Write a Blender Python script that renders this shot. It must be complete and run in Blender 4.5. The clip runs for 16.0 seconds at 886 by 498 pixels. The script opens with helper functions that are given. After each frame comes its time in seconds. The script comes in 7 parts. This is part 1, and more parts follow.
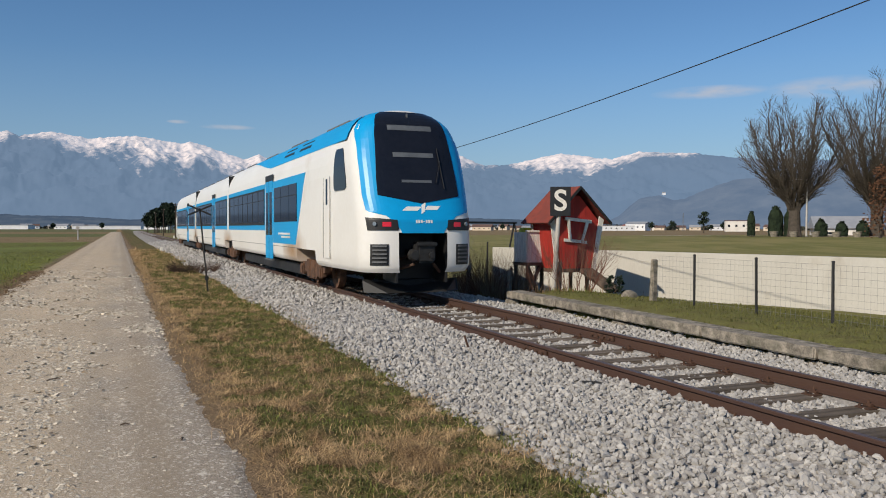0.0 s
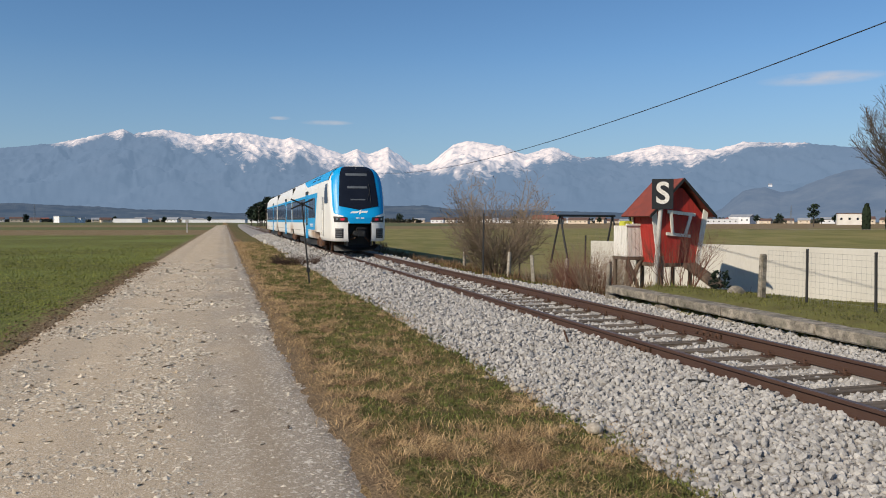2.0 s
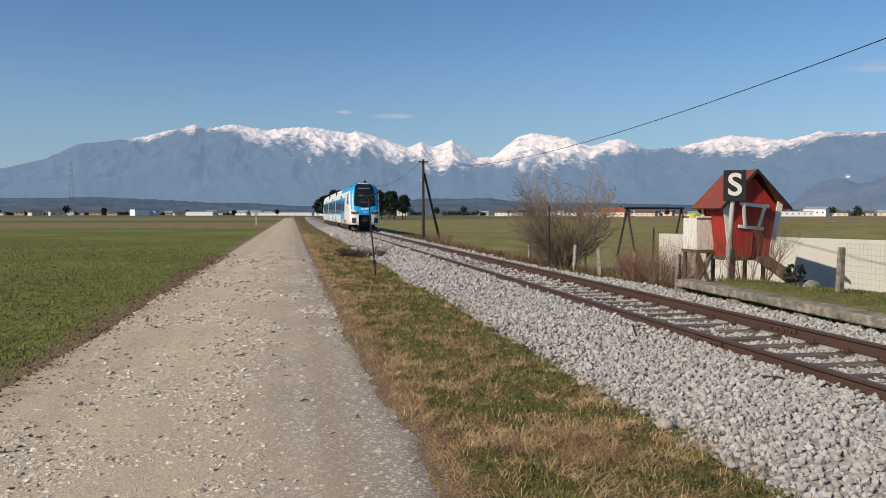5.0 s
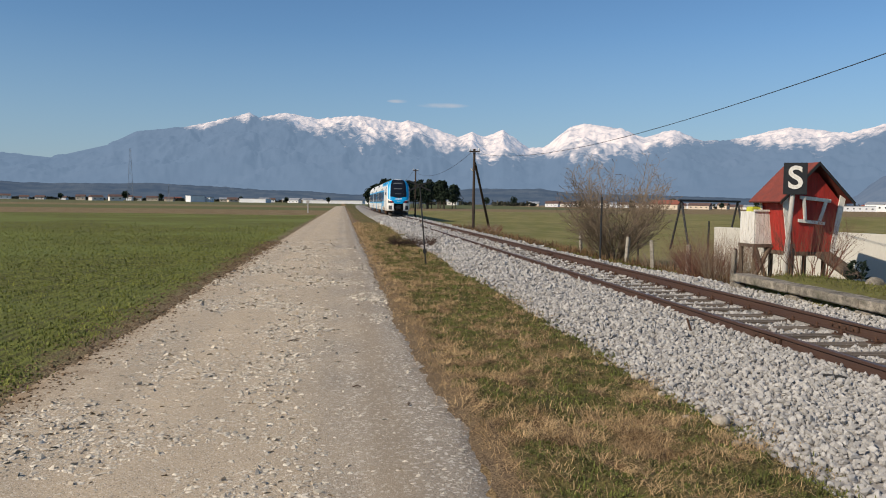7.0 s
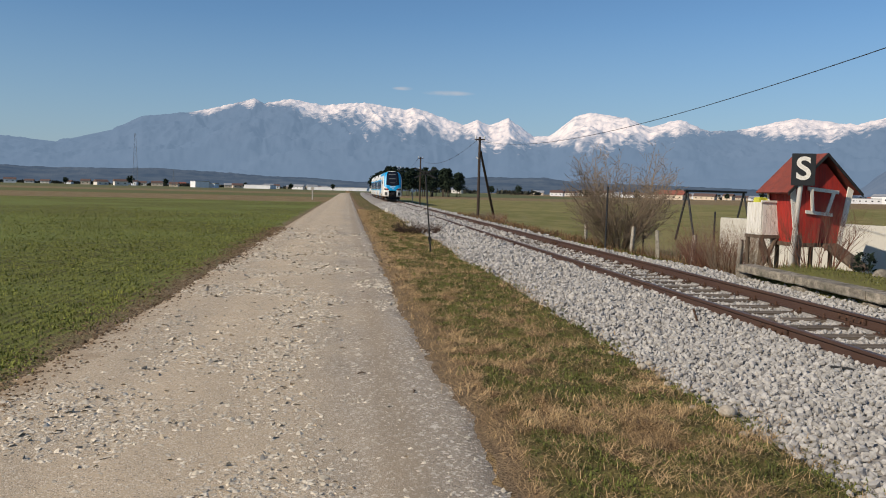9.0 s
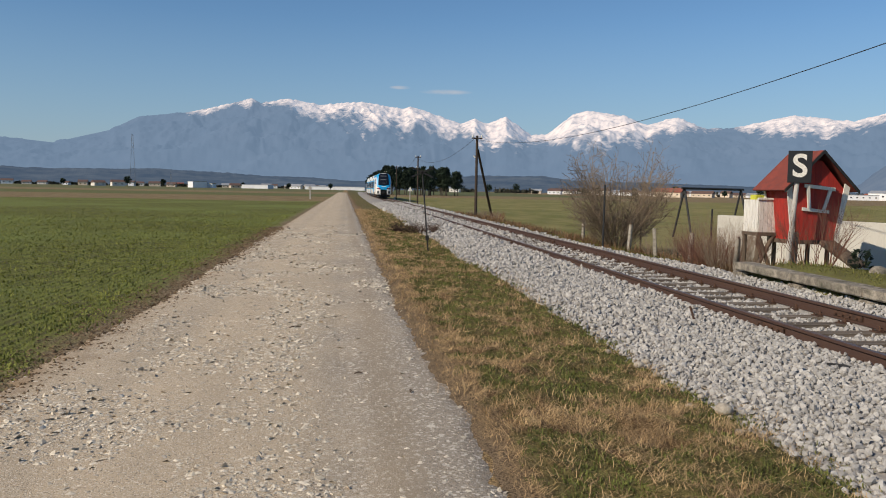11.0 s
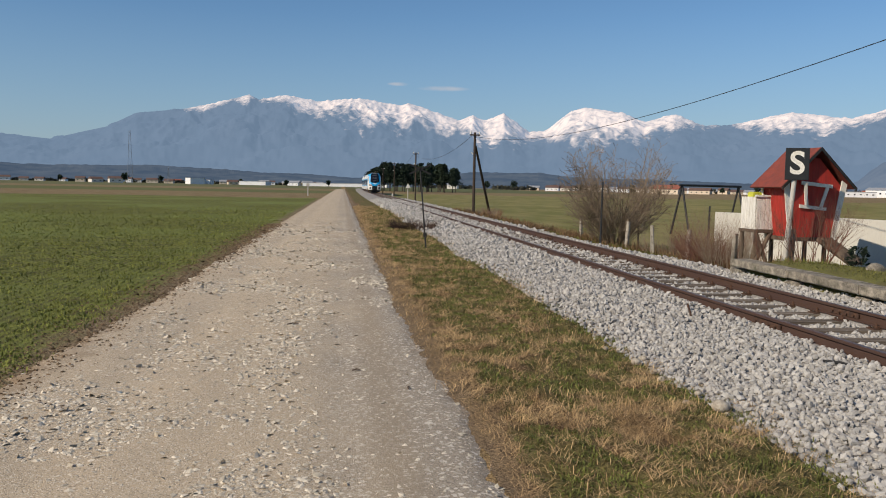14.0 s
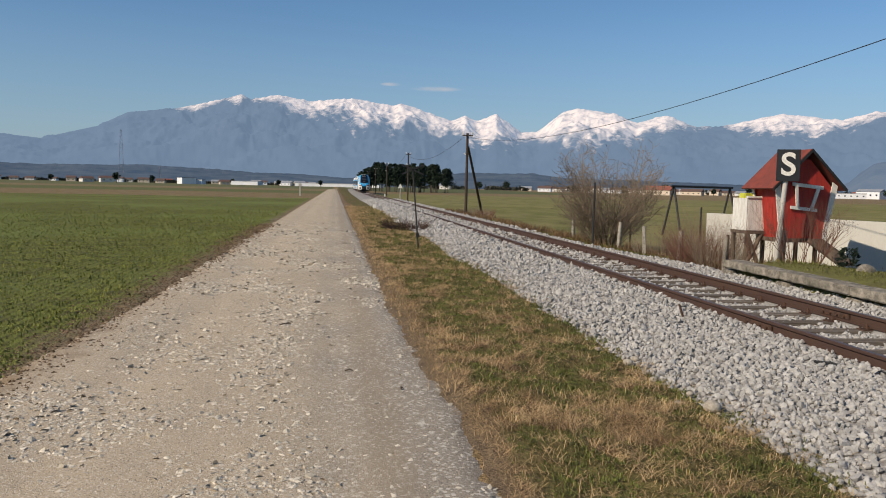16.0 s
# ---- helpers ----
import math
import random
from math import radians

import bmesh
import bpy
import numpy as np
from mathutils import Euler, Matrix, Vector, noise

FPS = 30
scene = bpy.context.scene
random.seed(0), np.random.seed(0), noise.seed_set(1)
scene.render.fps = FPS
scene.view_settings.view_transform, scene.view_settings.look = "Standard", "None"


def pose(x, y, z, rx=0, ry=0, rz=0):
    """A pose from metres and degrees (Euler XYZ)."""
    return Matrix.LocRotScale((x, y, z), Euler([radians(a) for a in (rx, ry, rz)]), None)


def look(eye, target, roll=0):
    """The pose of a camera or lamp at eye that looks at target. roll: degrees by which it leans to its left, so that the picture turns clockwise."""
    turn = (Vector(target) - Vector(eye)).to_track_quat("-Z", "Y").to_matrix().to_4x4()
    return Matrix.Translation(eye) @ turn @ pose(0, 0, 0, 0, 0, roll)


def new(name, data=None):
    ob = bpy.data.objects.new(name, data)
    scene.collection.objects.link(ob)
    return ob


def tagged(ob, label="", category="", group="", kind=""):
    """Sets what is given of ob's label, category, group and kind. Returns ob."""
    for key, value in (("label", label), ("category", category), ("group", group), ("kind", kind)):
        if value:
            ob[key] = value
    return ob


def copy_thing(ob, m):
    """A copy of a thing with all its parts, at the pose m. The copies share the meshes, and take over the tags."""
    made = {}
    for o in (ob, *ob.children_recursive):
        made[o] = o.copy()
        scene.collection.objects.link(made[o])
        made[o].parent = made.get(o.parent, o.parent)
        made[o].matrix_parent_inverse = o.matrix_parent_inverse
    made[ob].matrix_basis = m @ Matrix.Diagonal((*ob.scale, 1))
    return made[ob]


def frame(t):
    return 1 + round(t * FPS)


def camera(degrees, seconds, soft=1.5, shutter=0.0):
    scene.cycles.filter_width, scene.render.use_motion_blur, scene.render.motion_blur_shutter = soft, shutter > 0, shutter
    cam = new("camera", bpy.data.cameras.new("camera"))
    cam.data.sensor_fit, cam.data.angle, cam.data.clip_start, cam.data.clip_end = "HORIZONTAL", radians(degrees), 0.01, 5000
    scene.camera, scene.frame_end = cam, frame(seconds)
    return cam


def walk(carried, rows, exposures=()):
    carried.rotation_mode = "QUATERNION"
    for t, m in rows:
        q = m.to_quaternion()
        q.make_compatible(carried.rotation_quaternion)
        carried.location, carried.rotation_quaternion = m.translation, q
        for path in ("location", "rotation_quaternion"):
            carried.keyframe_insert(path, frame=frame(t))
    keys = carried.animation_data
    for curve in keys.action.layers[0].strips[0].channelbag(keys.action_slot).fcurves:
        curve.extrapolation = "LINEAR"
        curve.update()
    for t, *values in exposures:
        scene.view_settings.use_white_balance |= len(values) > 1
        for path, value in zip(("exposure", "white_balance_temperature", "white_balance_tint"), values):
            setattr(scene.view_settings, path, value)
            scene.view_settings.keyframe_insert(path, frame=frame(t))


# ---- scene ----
# camera and its way: seconds, place, tilt, roll, turn
LENS = 57.7
cam = camera(LENS, 16.0, soft=1.0)
PATH = [
    (0.0, 0.113, -0.111, 1.759, -1.50, -0.10, -21.96),
    (0.5, 0.086, -0.073, 1.756, -1.74, 0.03, -17.91),
    (1.0, 0.064, -0.068, 1.760, -1.81, -0.14, -16.05),
    (1.5, 0.068, -0.059, 1.762, -1.92, -0.07, -15.54),
    (2.0, 0.073, -0.057, 1.762, -1.99, -0.07, -15.20),
    (2.5, 0.077, -0.063, 1.757, -2.14, -0.05, -14.61),
    (3.0, 0.072, -0.053, 1.759, -2.19, 0.02, -14.17),
    (3.5, 0.057, -0.056, 1.766, -2.25, 0.05, -12.87),
    (4.0, 0.049, -0.063, 1.765, -2.34, 0.03, -12.30),
    (4.5, 0.044, -0.051, 1.760, -2.40, -0.01, -11.84),
    (5.0, 0.042, -0.055, 1.758, -2.51, -0.01, -10.64),
    (5.2, 0.036, -0.058, 1.754, -2.57, -0.06, -9.57),
    (7.5, -0.001, -0.014, 1.746, -3.39, -0.84, -7.03),
    (8.0, -0.013, 0.000, 1.737, -3.50, -1.06, -6.95),
    (8.5, -0.017, 0.012, 1.739, -3.77, -1.34, -6.77),
    (9.0, -0.012, 0.016, 1.738, -4.11, -1.36, -6.78),
    (11.5, 0.008, 0.013, 1.745, -4.23, -1.02, -6.95),
    (12.0, 0.004, 0.013, 1.743, -4.31, -1.13, -6.96),
    (12.5, 0.004, 0.014, 1.743, -4.37, -1.13, -7.02),
    (13.0, 0.000, 0.004, 1.746, -4.37, -1.13, -7.00),
    (13.5, 0.003, 0.000, 1.748, -4.37, -1.10, -7.09),
    (14.0, 0.006, 0.003, 1.749, -4.42, -1.09, -7.09),
    (14.5, 0.005, 0.005, 1.744, -4.36, -1.18, -7.14),
    (15.0, 0.002, 0.004, 1.745, -4.42, -1.19, -7.25),
    (15.5, 0.001, -0.003, 1.751, -4.48, -1.15, -7.39),
    (16.0, 0.000, 0.000, 1.750, -4.38, -1.23, -7.63),
]
# the picture brightens and warms a little as the train leaves: seconds, stops, kelvin, tint
LIGHTNESS = [(0.0, -0.14, 6380, 10), (1.0, -0.06, 6420, 10), (3.0, 0.0, 6480, 10), (5.0, 0.0, 6520, 10), (9.0, -0.05, 6570, 10), (16.0, -0.06, 6630, 10)]
walk(cam, [(t, pose(x, y, z, 90 + p, r, w)) for t, x, y, z, p, r, w in PATH], LIGHTNESS)

# ---- world and sun ----
TO_SUN = Vector((-1.34, -0.64, 1.0)).normalized()
world = bpy.data.worlds.new("sky")
scene.world = world
world.use_nodes = True
wn, wl = world.node_tree.nodes, world.node_tree.links
sky = wn.new("ShaderNodeTexSky")
sky.sky_type = "NISHITA"
sky.sun_disc = False
sky.sun_elevation = math.asin(TO_SUN.z)
sky.sun_rotation = math.atan2(TO_SUN.x, TO_SUN.y)
sky.altitude = 400
sky.air_density = 1.0
sky.dust_density = 0.3
sky.ozone_density = 4.2
background = wn["Background"]
background.inputs["Strength"].default_value = 0.098
# wisps of cloud: bearing and height in degrees, half lengths in radians
CLOUDS = [(40.3, 9.1, 0.07, 0.0085), (47.5, 9.0, 0.07, 0.013), (7.0, 6.85, 0.034, 0.0035), (3.8, 7.1, 0.014, 0.0025)]
geo = wn.new("ShaderNodeTexCoord")
cloud_mask = None
wisps = wn.new("ShaderNodeTexNoise")
wisps.inputs["Scale"].default_value = 26
wisps.inputs["Detail"].default_value = 6
stretch = wn.new("ShaderNodeMapping")
stretch.inputs["Scale"].default_value = (1, 1, 3.5)
wl.new(geo.outputs["Generated"], stretch.inputs["Vector"])
wl.new(stretch.outputs["Vector"], wisps.inputs["Vector"])
for bearing, height, half_w, half_h in CLOUDS:
    b, h = radians(bearing), radians(height)
    centre = Vector((math.sin(b) * math.cos(h), math.cos(b) * math.cos(h), math.sin(h)))
    aside = Vector((math.cos(b), -math.sin(b), 0))
    above = aside.cross(centre).normalized()
    terms = []
    for axis, half in ((aside, half_w), (above, half_h)):
        dot = wn.new("ShaderNodeVectorMath")
        dot.operation = "DOT_PRODUCT"
        wl.new(geo.outputs["Generated"], dot.inputs[0])
        dot.inputs[1].default_value = axis
        sub = wn.new("ShaderNodeMath")
        sub.operation = "SUBTRACT"
        wl.new(dot.outputs["Value"], sub.inputs[0])
        sub.inputs[1].default_value = axis.dot(centre)
        div = wn.new("ShaderNodeMath")
        div.operation = "DIVIDE"
        wl.new(sub.outputs[0], div.inputs[0])
        div.inputs[1].default_value = half
        sq = wn.new("ShaderNodeMath")
        sq.operation = "MULTIPLY"
        wl.new(div.outputs[0], sq.inputs[0])
        wl.new(div.outputs[0], sq.inputs[1])
        terms.append(sq)
    add = wn.new("ShaderNodeMath")
    wl.new(terms[0].outputs[0], add.inputs[0])
    wl.new(terms[1].outputs[0], add.inputs[1])
    fall = wn.new("ShaderNodeMapRange")
    fall.inputs["From Min"].default_value = 1.0
    fall.inputs["From Max"].default_value = 0.0
    wl.new(add.outputs[0], fall.inputs["Value"])
    if cloud_mask is None:
        cloud_mask = fall
    else:
        top = wn.new("ShaderNodeMath")
        top.operation = "MAXIMUM"
        wl.new(cloud_mask.outputs[0], top.inputs[0])
        wl.new(fall.outputs[0], top.inputs[1])
        cloud_mask = top
ragged = wn.new("ShaderNodeMapRange")
ragged.inputs["From Min"].default_value = 0.30
ragged.inputs["From Max"].default_value = 0.85
wl.new(wisps.outputs["Fac"], ragged.inputs["Value"])
veil = wn.new("ShaderNodeMath")
veil.operation = "MULTIPLY"
wl.new(cloud_mask.outputs[0], veil.inputs[0])
wl.new(ragged.outputs[0], veil.inputs[1])
cover = wn.new("ShaderNodeMix")
cover.data_type = "RGBA"
wl.new(veil.outputs[0], cover.inputs["Factor"])
clear = wn.new("ShaderNodeHueSaturation")
clear.inputs["Saturation"].default_value = 1.12
clear.inputs["Value"].default_value = 1.04
wl.new(sky.outputs["Color"], clear.inputs["Color"])
level = wn.new("ShaderNodeSeparateXYZ")
wl.new(geo.outputs["Generated"], level.inputs[0])
low = wn.new("ShaderNodeMapRange")
low.inputs["From Min"].default_value, low.inputs["From Max"].default_value = 0.20, 0.0
low.inputs["To Max"].default_value = 0.7
wl.new(level.outputs["Z"], low.inputs["Value"])
hazy = wn.new("ShaderNodeMix")
hazy.data_type = "RGBA"
wl.new(low.outputs[0], hazy.inputs["Factor"])
wl.new(clear.outputs["Color"], hazy.inputs["A"])
hazy.inputs["B"].default_value = (2.35, 3.5, 5.0, 1)
wl.new(hazy.outputs["Result"], cover.inputs["A"])
cover.inputs["B"].default_value = (6.3, 6.0, 6.1, 1)
wl.new(cover.outputs["Result"], background.inputs["Color"])

sun = new("sun", bpy.data.lights.new("sun", "SUN"))
sun.data.energy = 4.6
sun.data.angle = radians(0.53)
sun.data.color = (1.0, 0.885, 0.72)
sun.matrix_world = look(TO_SUN * 50, (0, 0, 0))
scene.view_settings.exposure = 0.0


# ---- small helpers ----
def smooth(a, b, v):
    v = min(1, max(0, (v - a) / (b - a)))
    return v * v * (3 - 2 * v)


def np_mesh(name, verts, faces):
    """A mesh of triangles (or quads) from arrays."""
    verts, faces = np.asarray(verts, np.float32), np.asarray(faces, np.int32)
    k = faces.shape[1]
    me = bpy.data.meshes.new(name)
    me.vertices.add(len(verts))
    me.vertices.foreach_set("co", verts.ravel())
    me.loops.add(faces.size)
    me.loops.foreach_set("vertex_index", faces.ravel())
    me.polygons.add(len(faces))
    me.polygons.foreach_set("loop_start", np.arange(0, faces.size, k, dtype=np.int32))
    me.polygons.foreach_set("use_smooth", np.zeros(len(faces), bool))
    me.update(calc_edges=True)
    return me


def mesh_of(bm, name, material, smooth_it=False):
    me = bpy.data.meshes.new(name)
    bmesh.ops.recalc_face_normals(bm, faces=bm.faces)
    if smooth_it:
        for fc in bm.faces:
            fc.smooth = True
    bm.to_mesh(me)
    bm.free()
    for m in material if isinstance(material, (list, tuple)) else [material]:
        me.materials.append(m)
    return me


def thing(name, label, category, m=None, group="", kind=""):
    """An empty at a thing's base, which its parts hang on."""
    ob = new(name)
    ob.empty_display_size = 0.2
    if m is not None:
        ob.matrix_basis = m
    return tagged(ob, label, category, group, kind)


def part(name, bm, material, parent, label="", smooth_it=False):
    """One mesh object under a thing or a part."""
    me = bm if isinstance(bm, bpy.types.Mesh) else mesh_of(bm, name, material, smooth_it)
    if isinstance(bm, bpy.types.Mesh) and not me.materials:
        me.materials.append(material)
    ob = new(name, me)
    ob.parent = parent
    return tagged(ob, label)


def solo(name, bm, material, label, category="", group="", kind="", smooth_it=False):
    me = bm if isinstance(bm, bpy.types.Mesh) else mesh_of(bm, name, material, smooth_it)
    if not me.materials:
        me.materials.append(material)
    return tagged(new(name, me), label, category, group, kind)


def box(bm, c, s, bevel=0.0, m=None, taper=1.0):
    """A box round c with the sizes s, its edges rounded; taper shrinks its top."""
    made = bmesh.ops.create_cube(bm, size=1)["verts"]
    for v in made:
        k = taper if v.co.z > 0 else 1
        v.co = Vector((v.co.x * s[0] * k, v.co.y * s[1] * k, v.co.z * s[2]))
    if bevel:
        edges = list({e for v in made for e in v.link_edges})
        made = list({v for f in bmesh.ops.bevel(bm, geom=edges, offset=bevel, segments=2, affect="EDGES")["faces"] for v in f.verts} | {v for v in made if v.is_valid})
    for v in made:
        v.co += Vector(c)
        if m is not None:
            v.co = m @ v.co
    return bm


def tube(bm, p, q, r0, r1=None, n=8, caps=True):
    """A round bar from p to q."""
    p, q = Vector(p), Vector(q)
    r1 = r0 if r1 is None else r1
    way = (q - p).normalized()
    side = way.orthogonal().normalized()
    up = way.cross(side)
    rings = []
    for at, r in ((p, r0), (q, r1)):
        rings.append([bm.verts.new(at + (side * math.cos(a) + up * math.sin(a)) * r) for a in (2 * math.pi * k / n for k in range(n))])
    for k in range(n):
        bm.faces.new((rings[0][k], rings[0][(k + 1) % n], rings[1][(k + 1) % n], rings[1][k]))
    if caps:
        bm.faces.new(rings[0][::-1])
        bm.faces.new(rings[1])
    return bm


def plate(bm, pts, depth):
    """A flat piece with the outline pts, thickened along depth."""
    depth = Vector(depth)
    a = [bm.verts.new(Vector(p)) for p in pts]
    b = [bm.verts.new(Vector(p) + depth) for p in pts]
    bm.faces.new(a)
    bm.faces.new(b[::-1])
    for k in range(len(pts)):
        bm.faces.new((a[k], b[k], b[(k + 1) % len(pts)], a[(k + 1) % len(pts)]))
    return bm


def tubes_np(segments, n=5):
    """Many round bars at once, from (p, q, r0, r1)."""
    V, F = [], []
    ang = np.arange(n) * 2 * np.pi / n
    ca, sa = np.cos(ang)[:, None], np.sin(ang)[:, None]
    base = 0
    ring = np.arange(n)
    nxt = (ring + 1) % n
    for p, q, r0, r1 in segments:
        p, q = np.asarray(p, float), np.asarray(q, float)
        w = q - p
        w /= np.linalg.norm(w) + 1e-9
        s = np.cross(w, (0.31, 0.93, 0.2) if abs(w[1]) < 0.9 else (1, 0, 0))
        s /= np.linalg.norm(s)
        u = np.cross(w, s)
        V.append(p + (ca * s + sa * u) * r0)
        V.append(q + (ca * s + sa * u) * r1)
        F.append(np.stack([base + ring, base + nxt, base + n + nxt, base + n + ring], 1))
        base += 2 * n
    return np.concatenate(V), np.concatenate(F)


# ---- materials ----
def mat(name, colour, rough=0.7, metal=0.0, second=None, scale=6.0, fine=60.0, mix=0.5, bump=0.15, bump_scale=None, island=0.0, objects=0.0, detail=6.0, stretch=(1, 1, 1), third=None, third_scale=0.7, third_at=(0.55, 0.7), spec=0.5, rough_var=0.1):
    """A surface with two colours mixed by noise at two scales, fine relief, and single pieces that differ."""
    m = bpy.data.materials.new(name)
    m.use_nodes = True
    n, l = m.node_tree.nodes, m.node_tree.links
    b = n["Principled BSDF"]
    b.inputs["Metallic"].default_value = metal
    b.inputs["Specular IOR Level"].default_value = spec
    tc = n.new("ShaderNodeTexCoord")
    mp = n.new("ShaderNodeMapping")
    mp.inputs["Scale"].default_value = stretch
    l.new(tc.outputs["Object"], mp.inputs["Vector"])

    def noise_at(s, d=detail):
        t = n.new("ShaderNodeTexNoise")
        t.inputs["Scale"].default_value = s
        t.inputs["Detail"].default_value = d
        t.inputs["Roughness"].default_value = 0.6
        l.new(mp.outputs["Vector"], t.inputs["Vector"])
        return t

    big, small = noise_at(scale), noise_at(fine, 3)
    second = second or tuple(c * 0.72 for c in colour)
    add = n.new("ShaderNodeMath")
    add.operation = "MULTIPLY_ADD"
    l.new(small.outputs["Fac"], add.inputs[0])
    add.inputs[1].default_value = 0.45
    l.new(big.outputs["Fac"], add.inputs[2])
    rng = n.new("ShaderNodeMapRange")
    rng.inputs["From Min"].default_value = 0.72 - 0.3 * mix
    rng.inputs["From Max"].default_value = 0.72 + 0.3 * mix
    l.new(add.outputs[0], rng.inputs["Value"])
    cm = n.new("ShaderNodeMix")
    cm.data_type = "RGBA"
    l.new(rng.outputs[0], cm.inputs["Factor"])
    cm.inputs["A"].default_value = (*second, 1)
    cm.inputs["B"].default_value = (*colour, 1)
    out = cm.outputs["Result"]
    if third:
        t3 = noise_at(third_scale, 5)
        r3 = n.new("ShaderNodeMapRange")
        r3.inputs["From Min"].default_value, r3.inputs["From Max"].default_value = third_at
        l.new(t3.outputs["Fac"], r3.inputs["Value"])
        c3 = n.new("ShaderNodeMix")
        c3.data_type = "RGBA"
        l.new(r3.outputs[0], c3.inputs["Factor"])
        l.new(out, c3.inputs["A"])
        c3.inputs["B"].default_value = (*third, 1)
        out = c3.outputs["Result"]
    if island or objects:
        src = n.new("ShaderNodeNewGeometry").outputs["Random Per Island"] if island else n.new("ShaderNodeObjectInfo").outputs["Random"]
        amount = island or objects
        vr = n.new("ShaderNodeMapRange")
        vr.inputs["To Min"].default_value, vr.inputs["To Max"].default_value = 1 - amount, 1 + amount
        l.new(src, vr.inputs["Value"])
        hs = n.new("ShaderNodeHueSaturation")
        l.new(out, hs.inputs["Color"])
        l.new(vr.outputs[0], hs.inputs["Value"])
        out = hs.outputs["Color"]
    l.new(out, b.inputs["Base Color"])
    rr = n.new("ShaderNodeMapRange")
    rr.inputs["To Min"].default_value, rr.inputs["To Max"].default_value = max(0.02, rough - rough_var), min(1, rough + rough_var)
    l.new(big.outputs["Fac"], rr.inputs["Value"])
    l.new(rr.outputs[0], b.inputs["Roughness"])
    if bump:
        bp = n.new("ShaderNodeBump")
        bp.inputs["Strength"].default_value = bump
        bp.inputs["Distance"].default_value = 0.02
        bt = noise_at(bump_scale, 4) if bump_scale else small
        l.new(bt.outputs["Fac"], bp.inputs["Height"])
        l.new(bp.outputs["Normal"], b.inputs["Normal"])
    return m


def glow(name, colour, strength):
    m = bpy.data.materials.new(name)
    m.use_nodes = True
    b = m.node_tree.nodes["Principled BSDF"]
    b.inputs["Base Color"].default_value = (*colour, 1)
    b.inputs["Roughness"].default_value = 0.2
    b.inputs["Emission Color"].default_value = (*colour, 1)
    b.inputs["Emission Strength"].default_value = strength
    return m




def road_material():
    """Tan trodden dirt over grey crushed stone, greyer in the wheel ruts and towards the verge."""
    m = mat("gravel_road", (0.575, 0.445, 0.30), 0.95, second=(0.42, 0.33, 0.225), scale=0.9, fine=55, mix=0.9, bump=0.3, bump_scale=110, stretch=(1, 0.6, 1), spec=0.2)
    n, l = m.node_tree.nodes, m.node_tree.links
    b = n["Principled BSDF"]
    base = b.inputs["Base Color"].links[0].from_socket
    tc = n.new("ShaderNodeTexCoord")
    xyz = n.new("ShaderNodeSeparateXYZ")
    l.new(tc.outputs["Object"], xyz.inputs[0])

    def noise_at(s, d, scale=(1, 1, 1)):
        mp = n.new("ShaderNodeMapping")
        mp.inputs["Scale"].default_value = scale
        l.new(tc.outputs["Object"], mp.inputs["Vector"])
        t = n.new("ShaderNodeTexNoise")
        t.inputs["Scale"].default_value = s
        t.inputs["Detail"].default_value = d
        l.new(mp.outputs["Vector"], t.inputs["Vector"])
        return t.outputs["Fac"]

    def ramp(v, lo, hi):
        t = n.new("ShaderNodeMapRange")
        t.inputs["From Min"].default_value, t.inputs["From Max"].default_value = lo, hi
        l.new(v, t.inputs["Value"])
        return t.outputs[0]

    def over(fac, a, c):
        t = n.new("ShaderNodeMix")
        t.data_type = "RGBA"
        l.new(fac, t.inputs["Factor"])
        l.new(a, t.inputs["A"])
        if isinstance(c, tuple):
            t.inputs["B"].default_value = (*c, 1)
        else:
            l.new(c, t.inputs["B"])
        return t.outputs["Result"]

    wander = n.new("ShaderNodeMath")
    wander.operation = "MULTIPLY_ADD"
    l.new(noise_at(0.5, 5, (1, 0.4, 1)), wander.inputs[0])
    wander.inputs[1].default_value = 2.6
    l.new(xyz.outputs["X"], wander.inputs[2])

    def cells(scale):
        """Single stones: a tone for each, and the dark joint round it."""
        v = n.new("ShaderNodeTexVoronoi")
        v.inputs["Scale"].default_value = scale
        l.new(tc.outputs["Object"], v.inputs["Vector"])
        tone = n.new("ShaderNodeSeparateColor")
        l.new(v.outputs["Color"], tone.inputs[0])
        return tone.outputs[0], v.outputs["Distance"]

    tone, rim = cells(120)
    tone2, rim2 = cells(48)
    speck = over(ramp(noise_at(110, 3), 0.42, 0.68), base, (0.45, 0.375, 0.28))
    speck = over(ramp(tone, 0.80, 0.94), speck, (0.66, 0.58, 0.46))
    speck = over(ramp(tone, 0.16, 0.02), speck, (0.25, 0.205, 0.15))
    # crushed stone, each piece of its own grey
    gravel = over(ramp(tone, 0.05, 0.95), over(ramp(rim, 0.0, 0.9), base, (0.14, 0.12, 0.10)), (0.40, 0.35, 0.285))
    gravel = over(ramp(rim, 0.6, 0.95), gravel, (0.17, 0.14, 0.11))
    coarse = over(ramp(tone2, 0.80, 0.92), gravel, (0.62, 0.56, 0.47))
    bare = n.new("ShaderNodeMath")
    bare.operation = "MULTIPLY_ADD"
    l.new(noise_at(1.1, 6, (1, 0.45, 1)), bare.inputs[0])
    bare.inputs[1].default_value = 1.0
    l.new(ramp(wander.outputs[0], 0.75, 2.1), bare.inputs[2])
    col = over(ramp(bare.outputs[0], 0.6, 1.3), speck, coarse)
    rut = n.new("ShaderNodeMath")
    rut.operation = "SUBTRACT"
    l.new(xyz.outputs["X"], rut.inputs[0])
